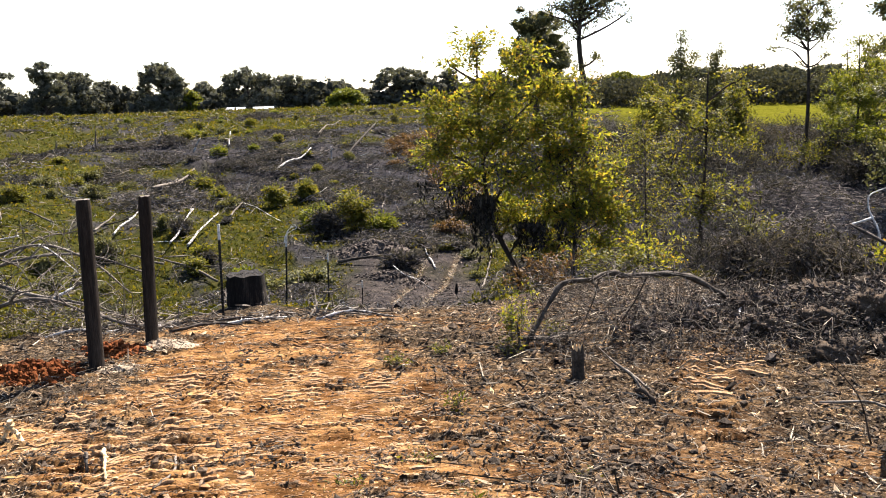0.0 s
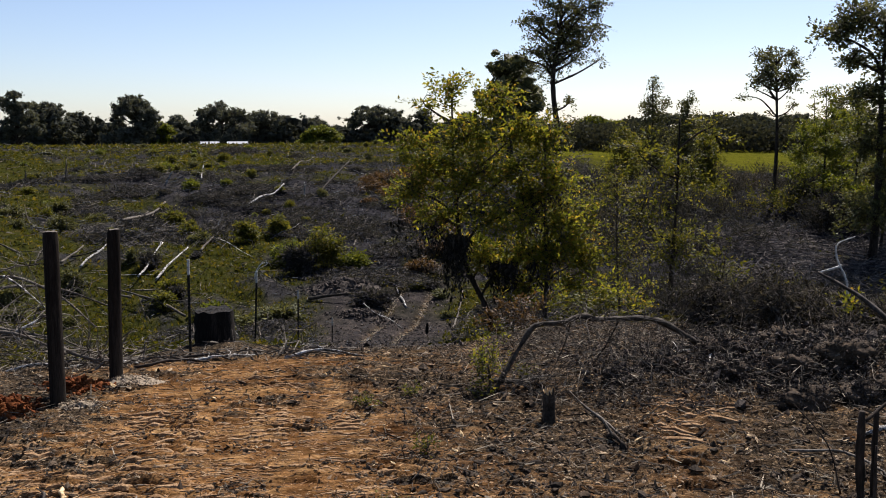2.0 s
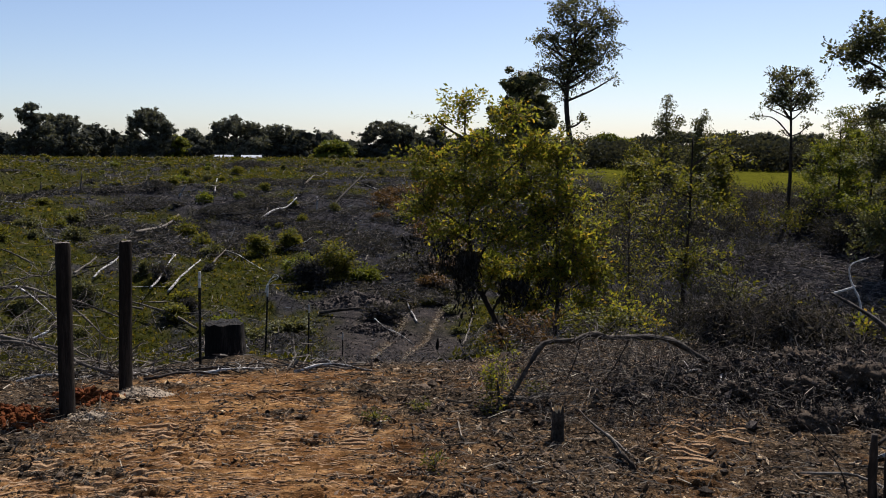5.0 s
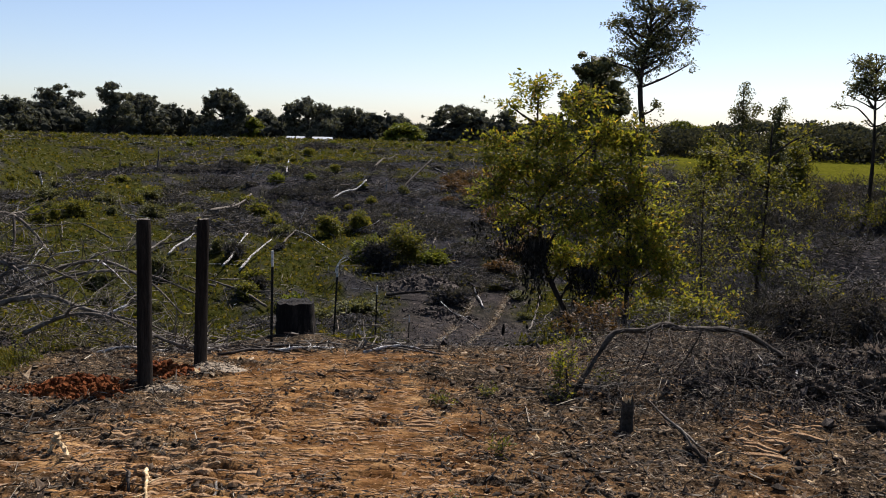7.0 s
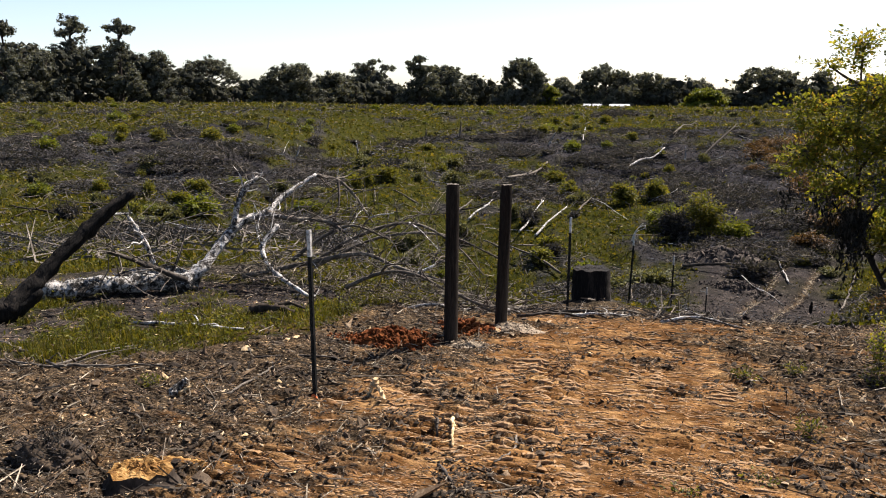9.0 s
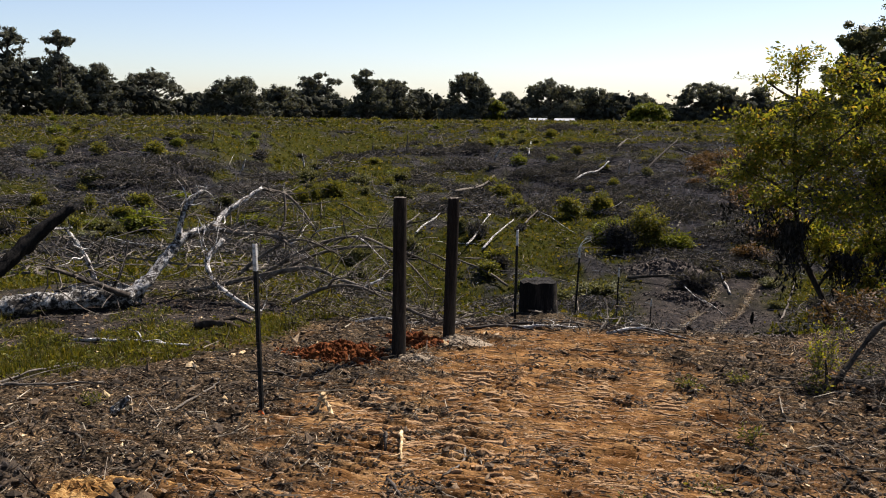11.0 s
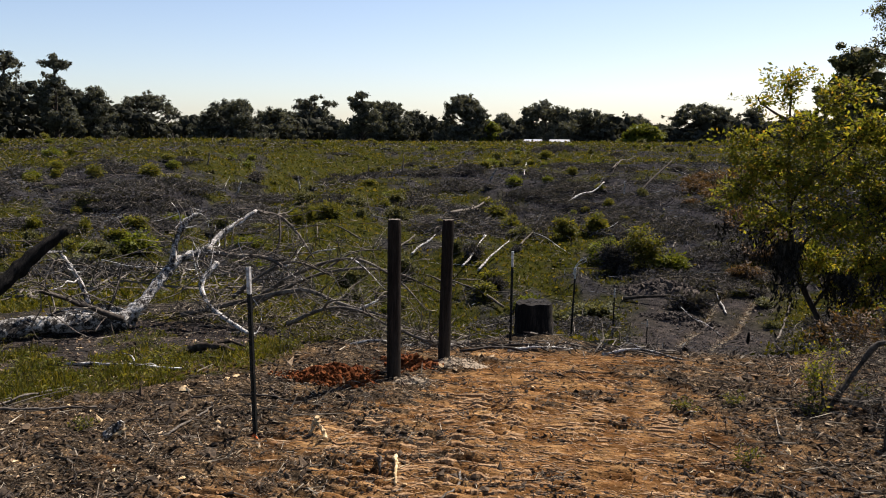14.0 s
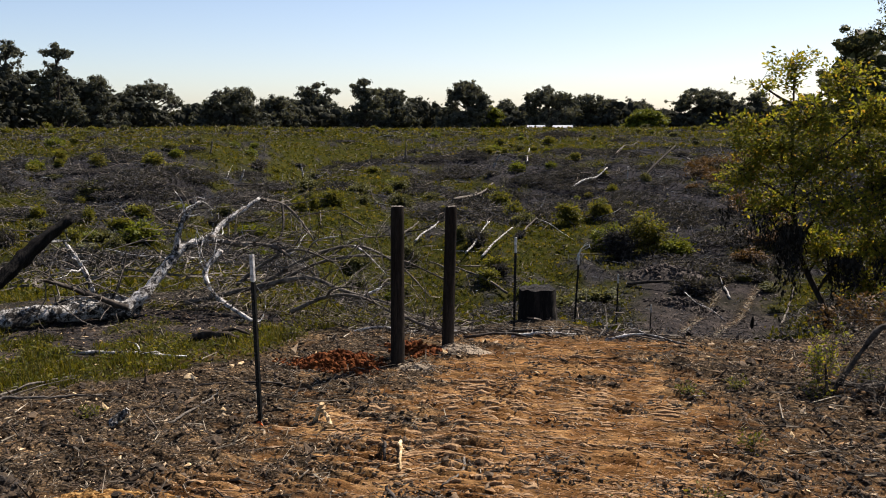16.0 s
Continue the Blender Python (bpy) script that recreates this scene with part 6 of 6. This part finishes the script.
rng = np.random.default_rng(91)
x, y = sector(150000, 14, 150, -54, 32, rng)
cl, li, gr = covers(x, y)
ok = (gr > rng.uniform(.15, 1.0, len(x))) & ((np.hypot(x, y) < 64) | (np.arctan2(x, y) < .14))
x, y = x[ok][:62000], y[ok][:62000]
r = np.hypot(x, y)
stuff("slope_grass", blades(np.stack([x, y, height(x, y) - .02], -1), rng.uniform(.03, .13, len(x)) * (1 + r / 160), .007 + .0005 * r, rng, 4, True), GRASS, "rough yellow-green grass on the cleared slope", "grass")
x, y = sector(110000, 14, 150, -54, 32, rng)
cl, li, gr = covers(x, y)
ok = (gr > rng.uniform(.15, 1.0, len(x))) & ((np.hypot(x, y) < 64) | (np.arctan2(x, y) < .14))
x, y = x[ok][:52000], y[ok][:52000]
r = np.hypot(x, y)
stuff("slope_forbs", leaves(np.stack([x, y, height(x, y) + rng.exponential(.05, len(x)).clip(0, .25)], -1), .05 + .0034 * r, rng, -.3, .5), GRASS, "low leafy regrowth on the cleared slope", "weeds")
x, y = sector(90000, 7, 17, -54, -18, rng)
cl, li, gr = covers(x, y)
ok = (gr > rng.uniform(.2, 1.0, len(x))) & (fbm(x / .45, y / .35, 3, 24) > rng.uniform(-.55, .45, len(x)))
x, y = x[ok][:30000], y[ok][:30000]
stuff("verge_grass", blades(np.stack([x, y, height(x, y) - .01], -1), rng.uniform(.03, .1, len(x)) * (1 + 1.3 * np.maximum(fbm(x / .5, y / .5, 2, 23), -.3)), np.full(len(x), .006), rng, 4, True), GRASS, "patchy yellowing grass around the fallen tree", "grass")
x, y = sector(30000, 7, 16, -54, -18, rng)
cl, li, gr = covers(x, y)
ok = gr > rng.uniform(.2, 1.0, len(x))
x, y = x[ok][:13000], y[ok][:13000]
stuff("verge_weeds", leaves(np.stack([x, y, height(x, y) + rng.exponential(.03, len(x))], -1), np.full(len(x), .05), rng, -.5, .4), OLIVE_LEAF, "small leafy weeds in verge grass", "weeds")
x, y = sector(90000, 16, 120, -54, 34, rng)
cl, li, gr = covers(x, y)
ok = (gr < rng.uniform(.1, .9, len(x))) & (~on_track(x, y) | (rng.random(len(x)) < .12)) & (cl < .15)
x, y = x[ok][:24000], y[ok][:24000]
r = np.hypot(x, y)
n = len(x)
way = np.stack([rng.normal(0, 1, n), rng.normal(0, 1, n), rng.normal(.1, .35, n)], -1)
stuff("slope_slash", rods(np.stack([x, y, height(x, y) + rng.exponential(.07, n)], -1), way, rng.lognormal(-.85, .5, n) * np.clip(r / 55, .3, 1), .003 + .00024 * r), SLASH_TWIGS, "grey logging slash strewn over the slope", "slash")
x, y = sector(1150, 24, 110, -54, 6, rng)
ok = ~on_track(x, y)
x, y = x[ok], y[ok]
n = len(x)
way = np.stack([rng.normal(0, .6, n), rng.normal(0, .6, n), rng.uniform(.3, 1.2, n)], -1)
stuff("broken_stems", crooked(np.stack([x, y, height(x, y) + .1], -1), way, rng.lognormal(-.75, .45, n), .008 + .00022 * np.hypot(x, y), rng), GREY_BRANCH, "bleached broken stems standing among slash", "slash")
x, y = sector(2700, 22, 120, -54, 10, rng)
ok = ~on_track(x, y)
x, y = x[ok], y[ok]
n = len(x)
way = np.stack([rng.normal(0, 1, n), rng.normal(0, 1, n), rng.normal(.25, .3, n)], -1)
stuff("pale_slash", crooked(np.stack([x, y, height(x, y) + .08 + rng.exponential(.08, n)], -1), way, rng.lognormal(-.1, .5, n) * np.clip(np.hypot(x, y) / 60, .3, 1), .007 + .0003 * np.hypot(x, y), rng), GREY_BRANCH, "bleached broken limbs strewn over the slope", "slash")
x, y = sector(95000, 17, 110, -54, 34, rng)
cl, li, gr = covers(x, y)
ok = (gr < .45) & (~on_track(x, y) | (rng.random(len(x)) < .12)) & (cl < .15)
x, y = x[ok], y[ok]
n = len(x)
r = np.hypot(x, y)
stuff("slope_brush", leaves(np.stack([x, y, height(x, y) + rng.exponential(.12, n).clip(0, .5)], -1), .05 + .004 * r, rng, -.6, .16), BRUSH, "low dead grey brush over the slope", "brush")

x, y = sector(6500, 22, 41, 15, 31, rng)
n = len(x)
way = np.stack([rng.normal(0, 1, n), rng.normal(0, .7, n), rng.normal(.05, .16, n)], -1)
stuff("bank_slash", crooked(np.stack([x, y, height(x, y) + .05 + rng.exponential(.06, n)], -1), way, rng.lognormal(-.75, .5, n), rng.uniform(.006, .02, n), rng), BANK_SLASH, "weathered grey slash matted over the open bank", "slash")

x, y = sector(16000, 13, 37, -7.5, 2.5, rng)
ok = fbm(x / 1.1, y / 1.6, 3, 71) > rng.uniform(-.6, .6, len(x))
x, y = x[ok], y[ok]
stuff("track_clods", lumps(np.stack([x, y, height(x, y)], -1), rng.lognormal(-3.7, .55, (len(x), 1)) * np.array([[1.3, 1.0, .6]]), rng, .5, True), DARK_SOIL, "dark trodden clods along the bare track", "soil")

r = rng.uniform(24.5, 36.5, 3600)
b = rng.choice([-3.75, -1.7], 3600) + .33 * (r - 28.3) + rng.normal(0, .13, 3600)
x, y = r * np.sin(np.radians(b)), r * np.cos(np.radians(b))
ok = fbm(x / .9, y / .7, 3, 73) > rng.uniform(-.5, .4, 3600)
x, y = x[ok], y[ok]
stuff("rut_crumbs", lumps(np.stack([x, y, height(x, y) + .005], -1), rng.lognormal(-3.75, .45, (len(x), 1)) * np.array([[1.5, .8, .4]]), rng, .3, True), RUT_CRUMB, "pale crumbled soil in two wheel ruts", "soil")

# dry clay ridges that a crawler's track pressed up
def cleat_row(x, y, heading, n, pitch, wide, seed, bold):
    """A run of parallel ridges, one behind the other along the heading."""
    rng = np.random.default_rng(seed)
    ob = thing("track_imprint", x, y, on_ground(x, y), "run of pale dry clay ridges pressed by a crawler track", "track imprint", "track imprints on the pad")
    h = radians(heading)
    z = on_ground(x, y)
    for k in range(n):
        cx, cy = x + math.sin(h) * pitch * k + rng.normal(0, .012), y + math.cos(h) * pitch * k + rng.normal(0, .012)
        m = int(rng.integers(1, 3)) if bold else int(rng.integers(2, 4))
        u = (np.arange(m) + .5) / m - .5 + rng.normal(0, .05, m)
        px, py = cx + u * wide * math.cos(h), cy - u * wide * math.sin(h)
        for i in range(m):
            (v, f), = ridges(px[i:i + 1], py[i:i + 1], -h + rng.normal(0, .09, 1), wide / m * rng.uniform(.7 if bold else .55, 1.05, 1), pitch * rng.uniform(.45 if bold else .35, .65, 1), rng.uniform(.02, .032, 1) if bold else rng.uniform(.009, .02, 1), rng)
            put("ridge", [(v - [x, y, z], f)], CLAY_RIDGE, ob)
    return ob


for i, (x, y, heading, n, pitch, wide) in enumerate(((2.1, 7.2, 16, 9, .135, .4), (2.62, 7.75, 16, 4, .14, .36), (-.62, 7.42, -8, 6, .105, .28), (-1.3, 7.75, -8, 5, .12, .4), (-2.35, 7.62, -14, 5, .1, .36), (-2.9, 6.3, -16, 8, .125, .45), (-2.1, 5.7, -14, 9, .13, .5), (-1.45, 5.1, -10, 10, .13, .5), (-1.2, 7.0, -10, 5, .12, .42), (-1.85, 6.9, -14, 6, .12, .42), (-2.5, 7.1, -16, 4, .11, .38), (-.3, 5.9, -6, 6, .13, .4), (.35, 4.6, 4, 6, .14, .4))):
    cleat_row(x, y, heading, n, pitch, wide, 800 + i, i in (0, 1, 2, 4))
rng = np.random.default_rng(95)
x, y = sector(30000, 3.6, 10.6, -36, 12, rng)
cl, li, gr = covers(x, y)
ok = (cl > rng.uniform(.35, 1.0, len(x))) & (fbm(x / .8, y / .5, 3, 59) > rng.uniform(-.4, .6, len(x)))
x, y = x[ok][:3600], y[ok][:3600]
n = len(x)
tagged(put("clay_ridges", ridges(x, y, np.radians(10 - 6 * (x + 1.5)) + rng.normal(0, .16, n), rng.lognormal(-2.55, .5, n), rng.uniform(.01, .03, n), rng.uniform(.004, .011, n), rng), CLAY_RIDGE), "thin pale ridges of smeared clay on the pad", "soil", kind="stuff")
# dark tufts of roots and soil dropped on the clay
px, py = sector(150, 4, 10.3, -30, 16, rng)
for i, (x, y) in enumerate(((-2.12, 5.45), (-2.05, 5.35), (-2.15, 5.3), (-2.0, 5.12), (-2.2, 5.6), (-2.52, 6.22), (-.1, 8.1), (.05, 8.0), (.15, 7.85), (-.02, 8.2), (.3, 7.75), (-.2, 8.05), (-3.4, 6.4))):
    px[i], py[i] = x, y
k = rng.integers(0, 150, 4600)
x, y = px[k] + rng.normal(0, .1, 4600), py[k] + rng.normal(0, .06, 4600)
tagged(put("debris_clods", lumps(np.stack([x, y, height(x, y) + .004], -1), rng.lognormal(-4.6, .5, (4600, 1)) * np.array([[1.5, 1.0, .6]]), rng, .4, True), CLODS), "dark tufts of soil dropped on clay", "litter", kind="stuff")
k = rng.integers(0, 150, 1100)
x, y = px[k] + rng.normal(0, .13, 1100), py[k] + rng.normal(0, .08, 1100)
way = np.stack([rng.normal(0, 1, 1100), rng.normal(0, .7, 1100), rng.normal(.1, .3, 1100)], -1)
tagged(put("debris_twigs", crooked(np.stack([x, y, height(x, y) + .01], -1), way, rng.lognormal(-2.3, .5, 1100), rng.uniform(.0015, .005, 1100), rng), TWIGS), "broken rootlets dropped on clay", "litter", kind="stuff")

# litter on and round the pad
x, y = sector(60000, 3.6, 15, -52, 33, rng)
cl, li, gr = covers(x, y)
ok = (1 - .93 * cl - .5 * gr) > rng.uniform(.1, 1.0, len(x))
x, y = x[ok][:18000], y[ok][:18000]
n = len(x)
way = np.stack([rng.normal(0, 1, n), rng.normal(0, 1, n), rng.normal(0, .22, n)], -1)
stuff("twig_litter", crooked(np.stack([x, y, height(x, y) + rng.exponential(.012, n)], -1), way, rng.lognormal(-2.5, .6, n), rng.uniform(.0013, .004, n), rng), TWIGS, "grey broken twigs strewn round the pad", "litter")
x, y = sector(46000, 3.6, 14, -52, 33, rng)
cl, li, gr = covers(x, y)
ok = (1 - .9 * cl - .7 * gr) > rng.uniform(.05, 1.0, len(x))
x, y = x[ok][:15000], y[ok][:15000]
n = len(x)
stuff("chip_litter", lumps(np.stack([x, y, height(x, y) + .004], -1), rng.lognormal(-4.45, .5, (n, 1)) * np.array([[1.8, .7, .3]]), rng, .5, True), CHIPS, "pale wood chips and bark scraps in litter", "litter")
x, y = sector(40000, 3.6, 13, -52, 33, rng)
cl, li, gr = covers(x, y)
ok = (1 - .96 * cl) > rng.uniform(.0, 1.0, len(x))
x, y = x[ok][:14000], y[ok][:14000]
n = len(x)
stuff("clod_litter", lumps(np.stack([x, y, height(x, y)], -1), rng.lognormal(-4.7, .55, (n, 1)) * np.array([[1.2, 1.0, .6]]), rng, .5, True), CLODS, "dark broken soil clods round the pad", "litter")

x, y = sector(26000, 3.6, 13, -52, 33, rng)
cl, li, gr = covers(x, y)
ok = ((1 - .985 * cl - .6 * gr) * step(-.35, .45, fbm(x / .7, y / .45, 3, 57))) > rng.uniform(.05, 1.0, len(x))
x, y = x[ok][:6500], y[ok][:6500]
n = len(x)
stuff("litter_clods", lumps(np.stack([x, y, height(x, y) + .004], -1), rng.lognormal(-4.25, .45, (n, 1)) * np.array([[1.5, 1.0, .5]]) * rng.uniform(.7, 1.2, (n, 3)), rng, .4), CLODS, "dark clods of soil and rotten wood in litter", "litter")
x, y = sector(9000, 3.6, 13, -52, 33, rng)
cl, li, gr = covers(x, y)
ok = (1 - .95 * cl - .5 * gr) > rng.uniform(.05, 1.0, len(x))
x, y = x[ok][:1500], y[ok][:1500]
n = len(x)
way = np.stack([rng.normal(0, 1, n), rng.normal(0, .8, n), rng.normal(.03, .16, n)], -1)
stuff("litter_sticks", crooked(np.stack([x, y, height(x, y) + .012], -1), way, rng.lognormal(-1.5, .5, n), rng.uniform(.003, .009, n), rng), TWIGS, "broken sticks lying in wood litter", "litter")
x, y = sector(9000, 3.6, 12, -52, 33, rng)
cl, li, gr = covers(x, y)
ok = (1 - .9 * cl - .5 * gr) > rng.uniform(.05, 1.0, len(x))
x, y = x[ok][:520], y[ok][:520]
n = len(x)
stuff("pale_chips", lumps(np.stack([x, y, height(x, y) + .012], -1), rng.lognormal(-4.5, .45, (n, 1)) * np.array([[1.9, .8, .4]]), rng, .5, True), CUT_WOOD, "fresh pale splinters of wood in litter", "litter")

x, y = sector(48000, 3.6, 11.5, -42, 24, rng)
cl, li, gr = covers(x, y)
ok = cl > rng.uniform(.1, 1.0, len(x))
x, y = x[ok][:13000], y[ok][:13000]
n = len(x)
stuff("clay_crumbs", lumps(np.stack([x, y, height(x, y)], -1), rng.lognormal(-5.05, .5, (n, 1)) * np.array([[1.9, 1.0, .3]]), rng, .15, True), CLAY_CRUMB, "crumbled orange clay on the pad", "soil")

x, y = sector(40000, 3.6, 11.5, -42, 24, rng)
cl, li, gr = covers(x, y)
ok = (cl > .2) & (fbm(x / .5, y / .16, 3, 49) > rng.uniform(-.5, .7, len(x)))
x, y = x[ok][:10000], y[ok][:10000]
n = len(x)
stuff("dark_crumbs", lumps(np.stack([x, y, height(x, y)], -1), rng.lognormal(-5.45, .5, (n, 1)) * np.array([[2.4, 1.2, .4]]), rng, .2, True), CLODS, "dark crumbs of soil and bark on clay", "litter")

x, y = sector(90000, 3.6, 12.5, -52, 33, rng)
cl, li, gr = covers(x, y)
ok = (1 - .93 * cl - .8 * gr) > rng.uniform(.05, 1.0, len(x))
x, y = x[ok][:30000], y[ok][:30000]
n = len(x)
v, f = leaves(np.stack([x, y, 0 * x], -1), rng.lognormal(-3.95, .45, n), rng, 0, .5)[0]
v[:, 2] = v[:, 2] * .3 + np.repeat(height(x, y) + .006, 4)
stuff("bark_flakes", [(v, f)], CHIPS, "flakes of bark, leaf and chip in litter", "litter")
x, y = sector(7000, 4, 10.4, -28, 8, rng)
cl, li, gr = covers(x, y)
ok = cl > rng.uniform(.3, 1.0, len(x))
x, y = x[ok][:3600], y[ok][:3600]
n = len(x)
stuff("clay_crusts", lumps(np.stack([x, y, height(x, y) + .002], -1), rng.lognormal(0, .4, (n, 1)) * np.array([[.016, .007, .003]]), rng, .1, True), CLAY_CRUMB, "broken crusts of dried clay on the pad", "soil")

# brush bank at the edge of the pad
n = 19000
x, y = rng.normal(4.4, 1.5, n), 9.3 + rng.normal(0, .75, n)
ok = (x > 1.6) & (y > 8.0)
x, y = x[ok], y[ok]
n = len(x)
stuff("soil_bank", lumps(np.stack([x, y, height(x, y) + rng.exponential(.05, n)], -1), rng.lognormal(-4.6, .6, (n, 1)) * rng.uniform(.7, 1.2, (n, 3)), rng, .8, True), DARK_SOIL, "dark lumpy soil and roots pushed into a bank", "soil bank")
n = 12000
x, y = rng.uniform(1.0, 8.5, n), 8.1 + 4.9 * rng.uniform(0, 1, n) ** 1.3
way = np.stack([rng.normal(0, 1, n), rng.normal(0, 1, n), rng.normal(.15, .5, n)], -1)
stuff("bank_twigs", crooked(np.stack([x, y, height(x, y) + rng.exponential(.09, n)], -1), way, rng.lognormal(-2.0, .65, n), rng.uniform(.0015, .005, n), rng), TWIGS, "grey twigs and roots tangled over the bank", "slash")
n = 1500
x, y = rng.uniform(-8, -3.6, n), rng.uniform(9.9, 12.6, n)
way = np.stack([rng.normal(0, 1, n), rng.normal(0, 1, n), rng.normal(.15, .35, n)], -1)
stuff("limb_slash", crooked(np.stack([x, y, height(x, y) + rng.exponential(.09, n)], -1), way, rng.lognormal(-1.6, .6, n), rng.uniform(.002, .009, n), rng), TWIGS, "grey slash under the fallen limbs", "slash")

n = 130
x, y = sector(n, 16, 31, -48, -30, rng)
way = np.stack([rng.normal(0, 1, n), rng.normal(0, .6, n), rng.normal(.12, .18, n)], -1)
stuff("felled_limbs", crooked(np.stack([x, y, height(x, y) + .15], -1), way, rng.lognormal(.1, .5, n), rng.uniform(.012, .03, n), rng), GREY_BRANCH, "long bleached limbs lying on the grass", "slash")
n = 230
x, y = rng.uniform(-4.3, -.9, n), rng.normal(10.75, .3, n)
way = np.stack([rng.normal(0, 1, n), rng.normal(0, .5, n), rng.normal(.05, .2, n)], -1)
stuff("edge_branches", crooked(np.stack([x, y, height(x, y) + rng.exponential(.05, n)], -1), way, rng.lognormal(-1.35, .6, n), rng.uniform(.003, .014, n), rng), GREY_BRANCH, "bleached broken branches along the pad's edge", "slash")


def root_ball(x, y, rx, rz, seed):
    """An upturned dark clump of soil and roots."""
    rng = np.random.default_rng(seed)
    z = on_ground(x, y)
    ob = thing("root_clump", x, y, z, "upturned dark clump of soil and roots", "soil clump", "root clumps on the bank")
    lat, lon = 22, 34
    th, ph = np.meshgrid(np.linspace(.02, np.pi - .02, lat), np.linspace(0, 2 * np.pi, lon, endpoint=False), indexing="ij")
    d = np.stack([np.sin(th) * np.cos(ph), np.sin(th) * np.sin(ph), np.cos(th)], -1)
    nz = value_noise(2.6 * d[..., 0] + 1.7 * d[..., 2] + seed, 2.6 * d[..., 1] - 1.3 * d[..., 2], 61) + .6 * value_noise(5.5 * d[..., 0] + 3 * d[..., 2], 5.5 * d[..., 1] + 4 * d[..., 2] + seed, 62) + .35 * value_noise(12 * d[..., 0] + 7 * d[..., 2], 12 * d[..., 1] + 9 * d[..., 2], 63)
    body = d * (1 + .3 * nz)[..., None] * np.array([rx, rx * .7, rz]) + [0, 0, rz * .55]
    i, j = np.arange(lat - 1)[:, None] * lon, np.arange(lon)[None, :]
    put("soil_body", [(body.reshape(-1, 3), np.stack([i + j, i + lon + j, i + lon + (j + 1) % lon, i + (j + 1) % lon], -1).reshape(-1, 4))], CLODS, ob, smooth=True)
    n = 700
    pick = rng.integers(0, lat * lon, n)
    p = body.reshape(-1, 3)[pick] + rng.normal(0, .015, (n, 3))
    tagged(put("loose_soil", lumps(p, rng.lognormal(-4.7, .5, (n, 1)) * rng.uniform(.7, 1.2, (n, 3)), rng, .8, True), DARK_SOIL, ob), kind="stuff")
    m = 130 if rx > .19 else 22
    pick = rng.integers(0, lat * lon, m)
    w = d.reshape(-1, 3)[pick] + rng.normal(0, .55, (m, 3))
    tagged(put("root_tangle", crooked(body.reshape(-1, 3)[pick] + w * .04, w, rng.uniform(.15, .7, m) * min(rx, .3), rng.uniform(.0015, .006, m), rng), TWIGS, ob, "broken pale roots"), kind="stuff")
    return ob


for i, (x, y, rx, rz) in enumerate(((-4.72, 4.38, .22, .1), (3.5, 8.05, .24, .11), (4.05, 8.15, .2, .1), (4.5, 8.2, .26, .14), (3.05, 8.75, .2, .09), (3.65, 8.75, .25, .13), (4.2, 8.8, .28, .15), (4.9, 8.85, .3, .16), (5.5, 8.9, .26, .15), (2.5, 9.1, .2, .09), (3.2, 9.5, .24, .12), (3.9, 9.6, .28, .15), (4.6, 9.7, .3, .17), (5.3, 9.8, .3, .18), (2.0, 8.8, .17, .07))):
    root_ball(x, y, rx, rz, 700 + i)


def wilted_shrub(x, y, w, h, seed):
    """A felled shrub whose leaves have died on the twig."""
    return grow("wilted_shrub", "wilted shrub with dark brown hanging dead leaves", "shrub", x, y, [(0, 0, 0), (.05, 0, h * .5), (.1, .05, h * .8)], .02, [(0, 0, h * .6, w * .8, w * .6, h * .42), (w * .55, 0, h * .45, w * .6, w * .5, h * .4), (-w * .5, .1, h * .4, w * .6, w * .5, h * .35), (.1, -.2, h * .25, w * .9, w * .5, h * .25)], 95, 14, .105, BLACK_LEAF, DARK_BRANCH, seed, .13, .36, .9, twig=.005, group="wilted shrubs")


for i, (x, y, w, h) in enumerate(((4.25, 12.3, .5, .75), (4.95, 12.9, .55, .95), (5.7, 13.6, .55, .85), (6.5, 14.6, .6, .9), (5.2, 11.4, .45, .55), (6.2, 12.2, .5, .6))):
    wilted_shrub(x, y, w, h, 740 + i)
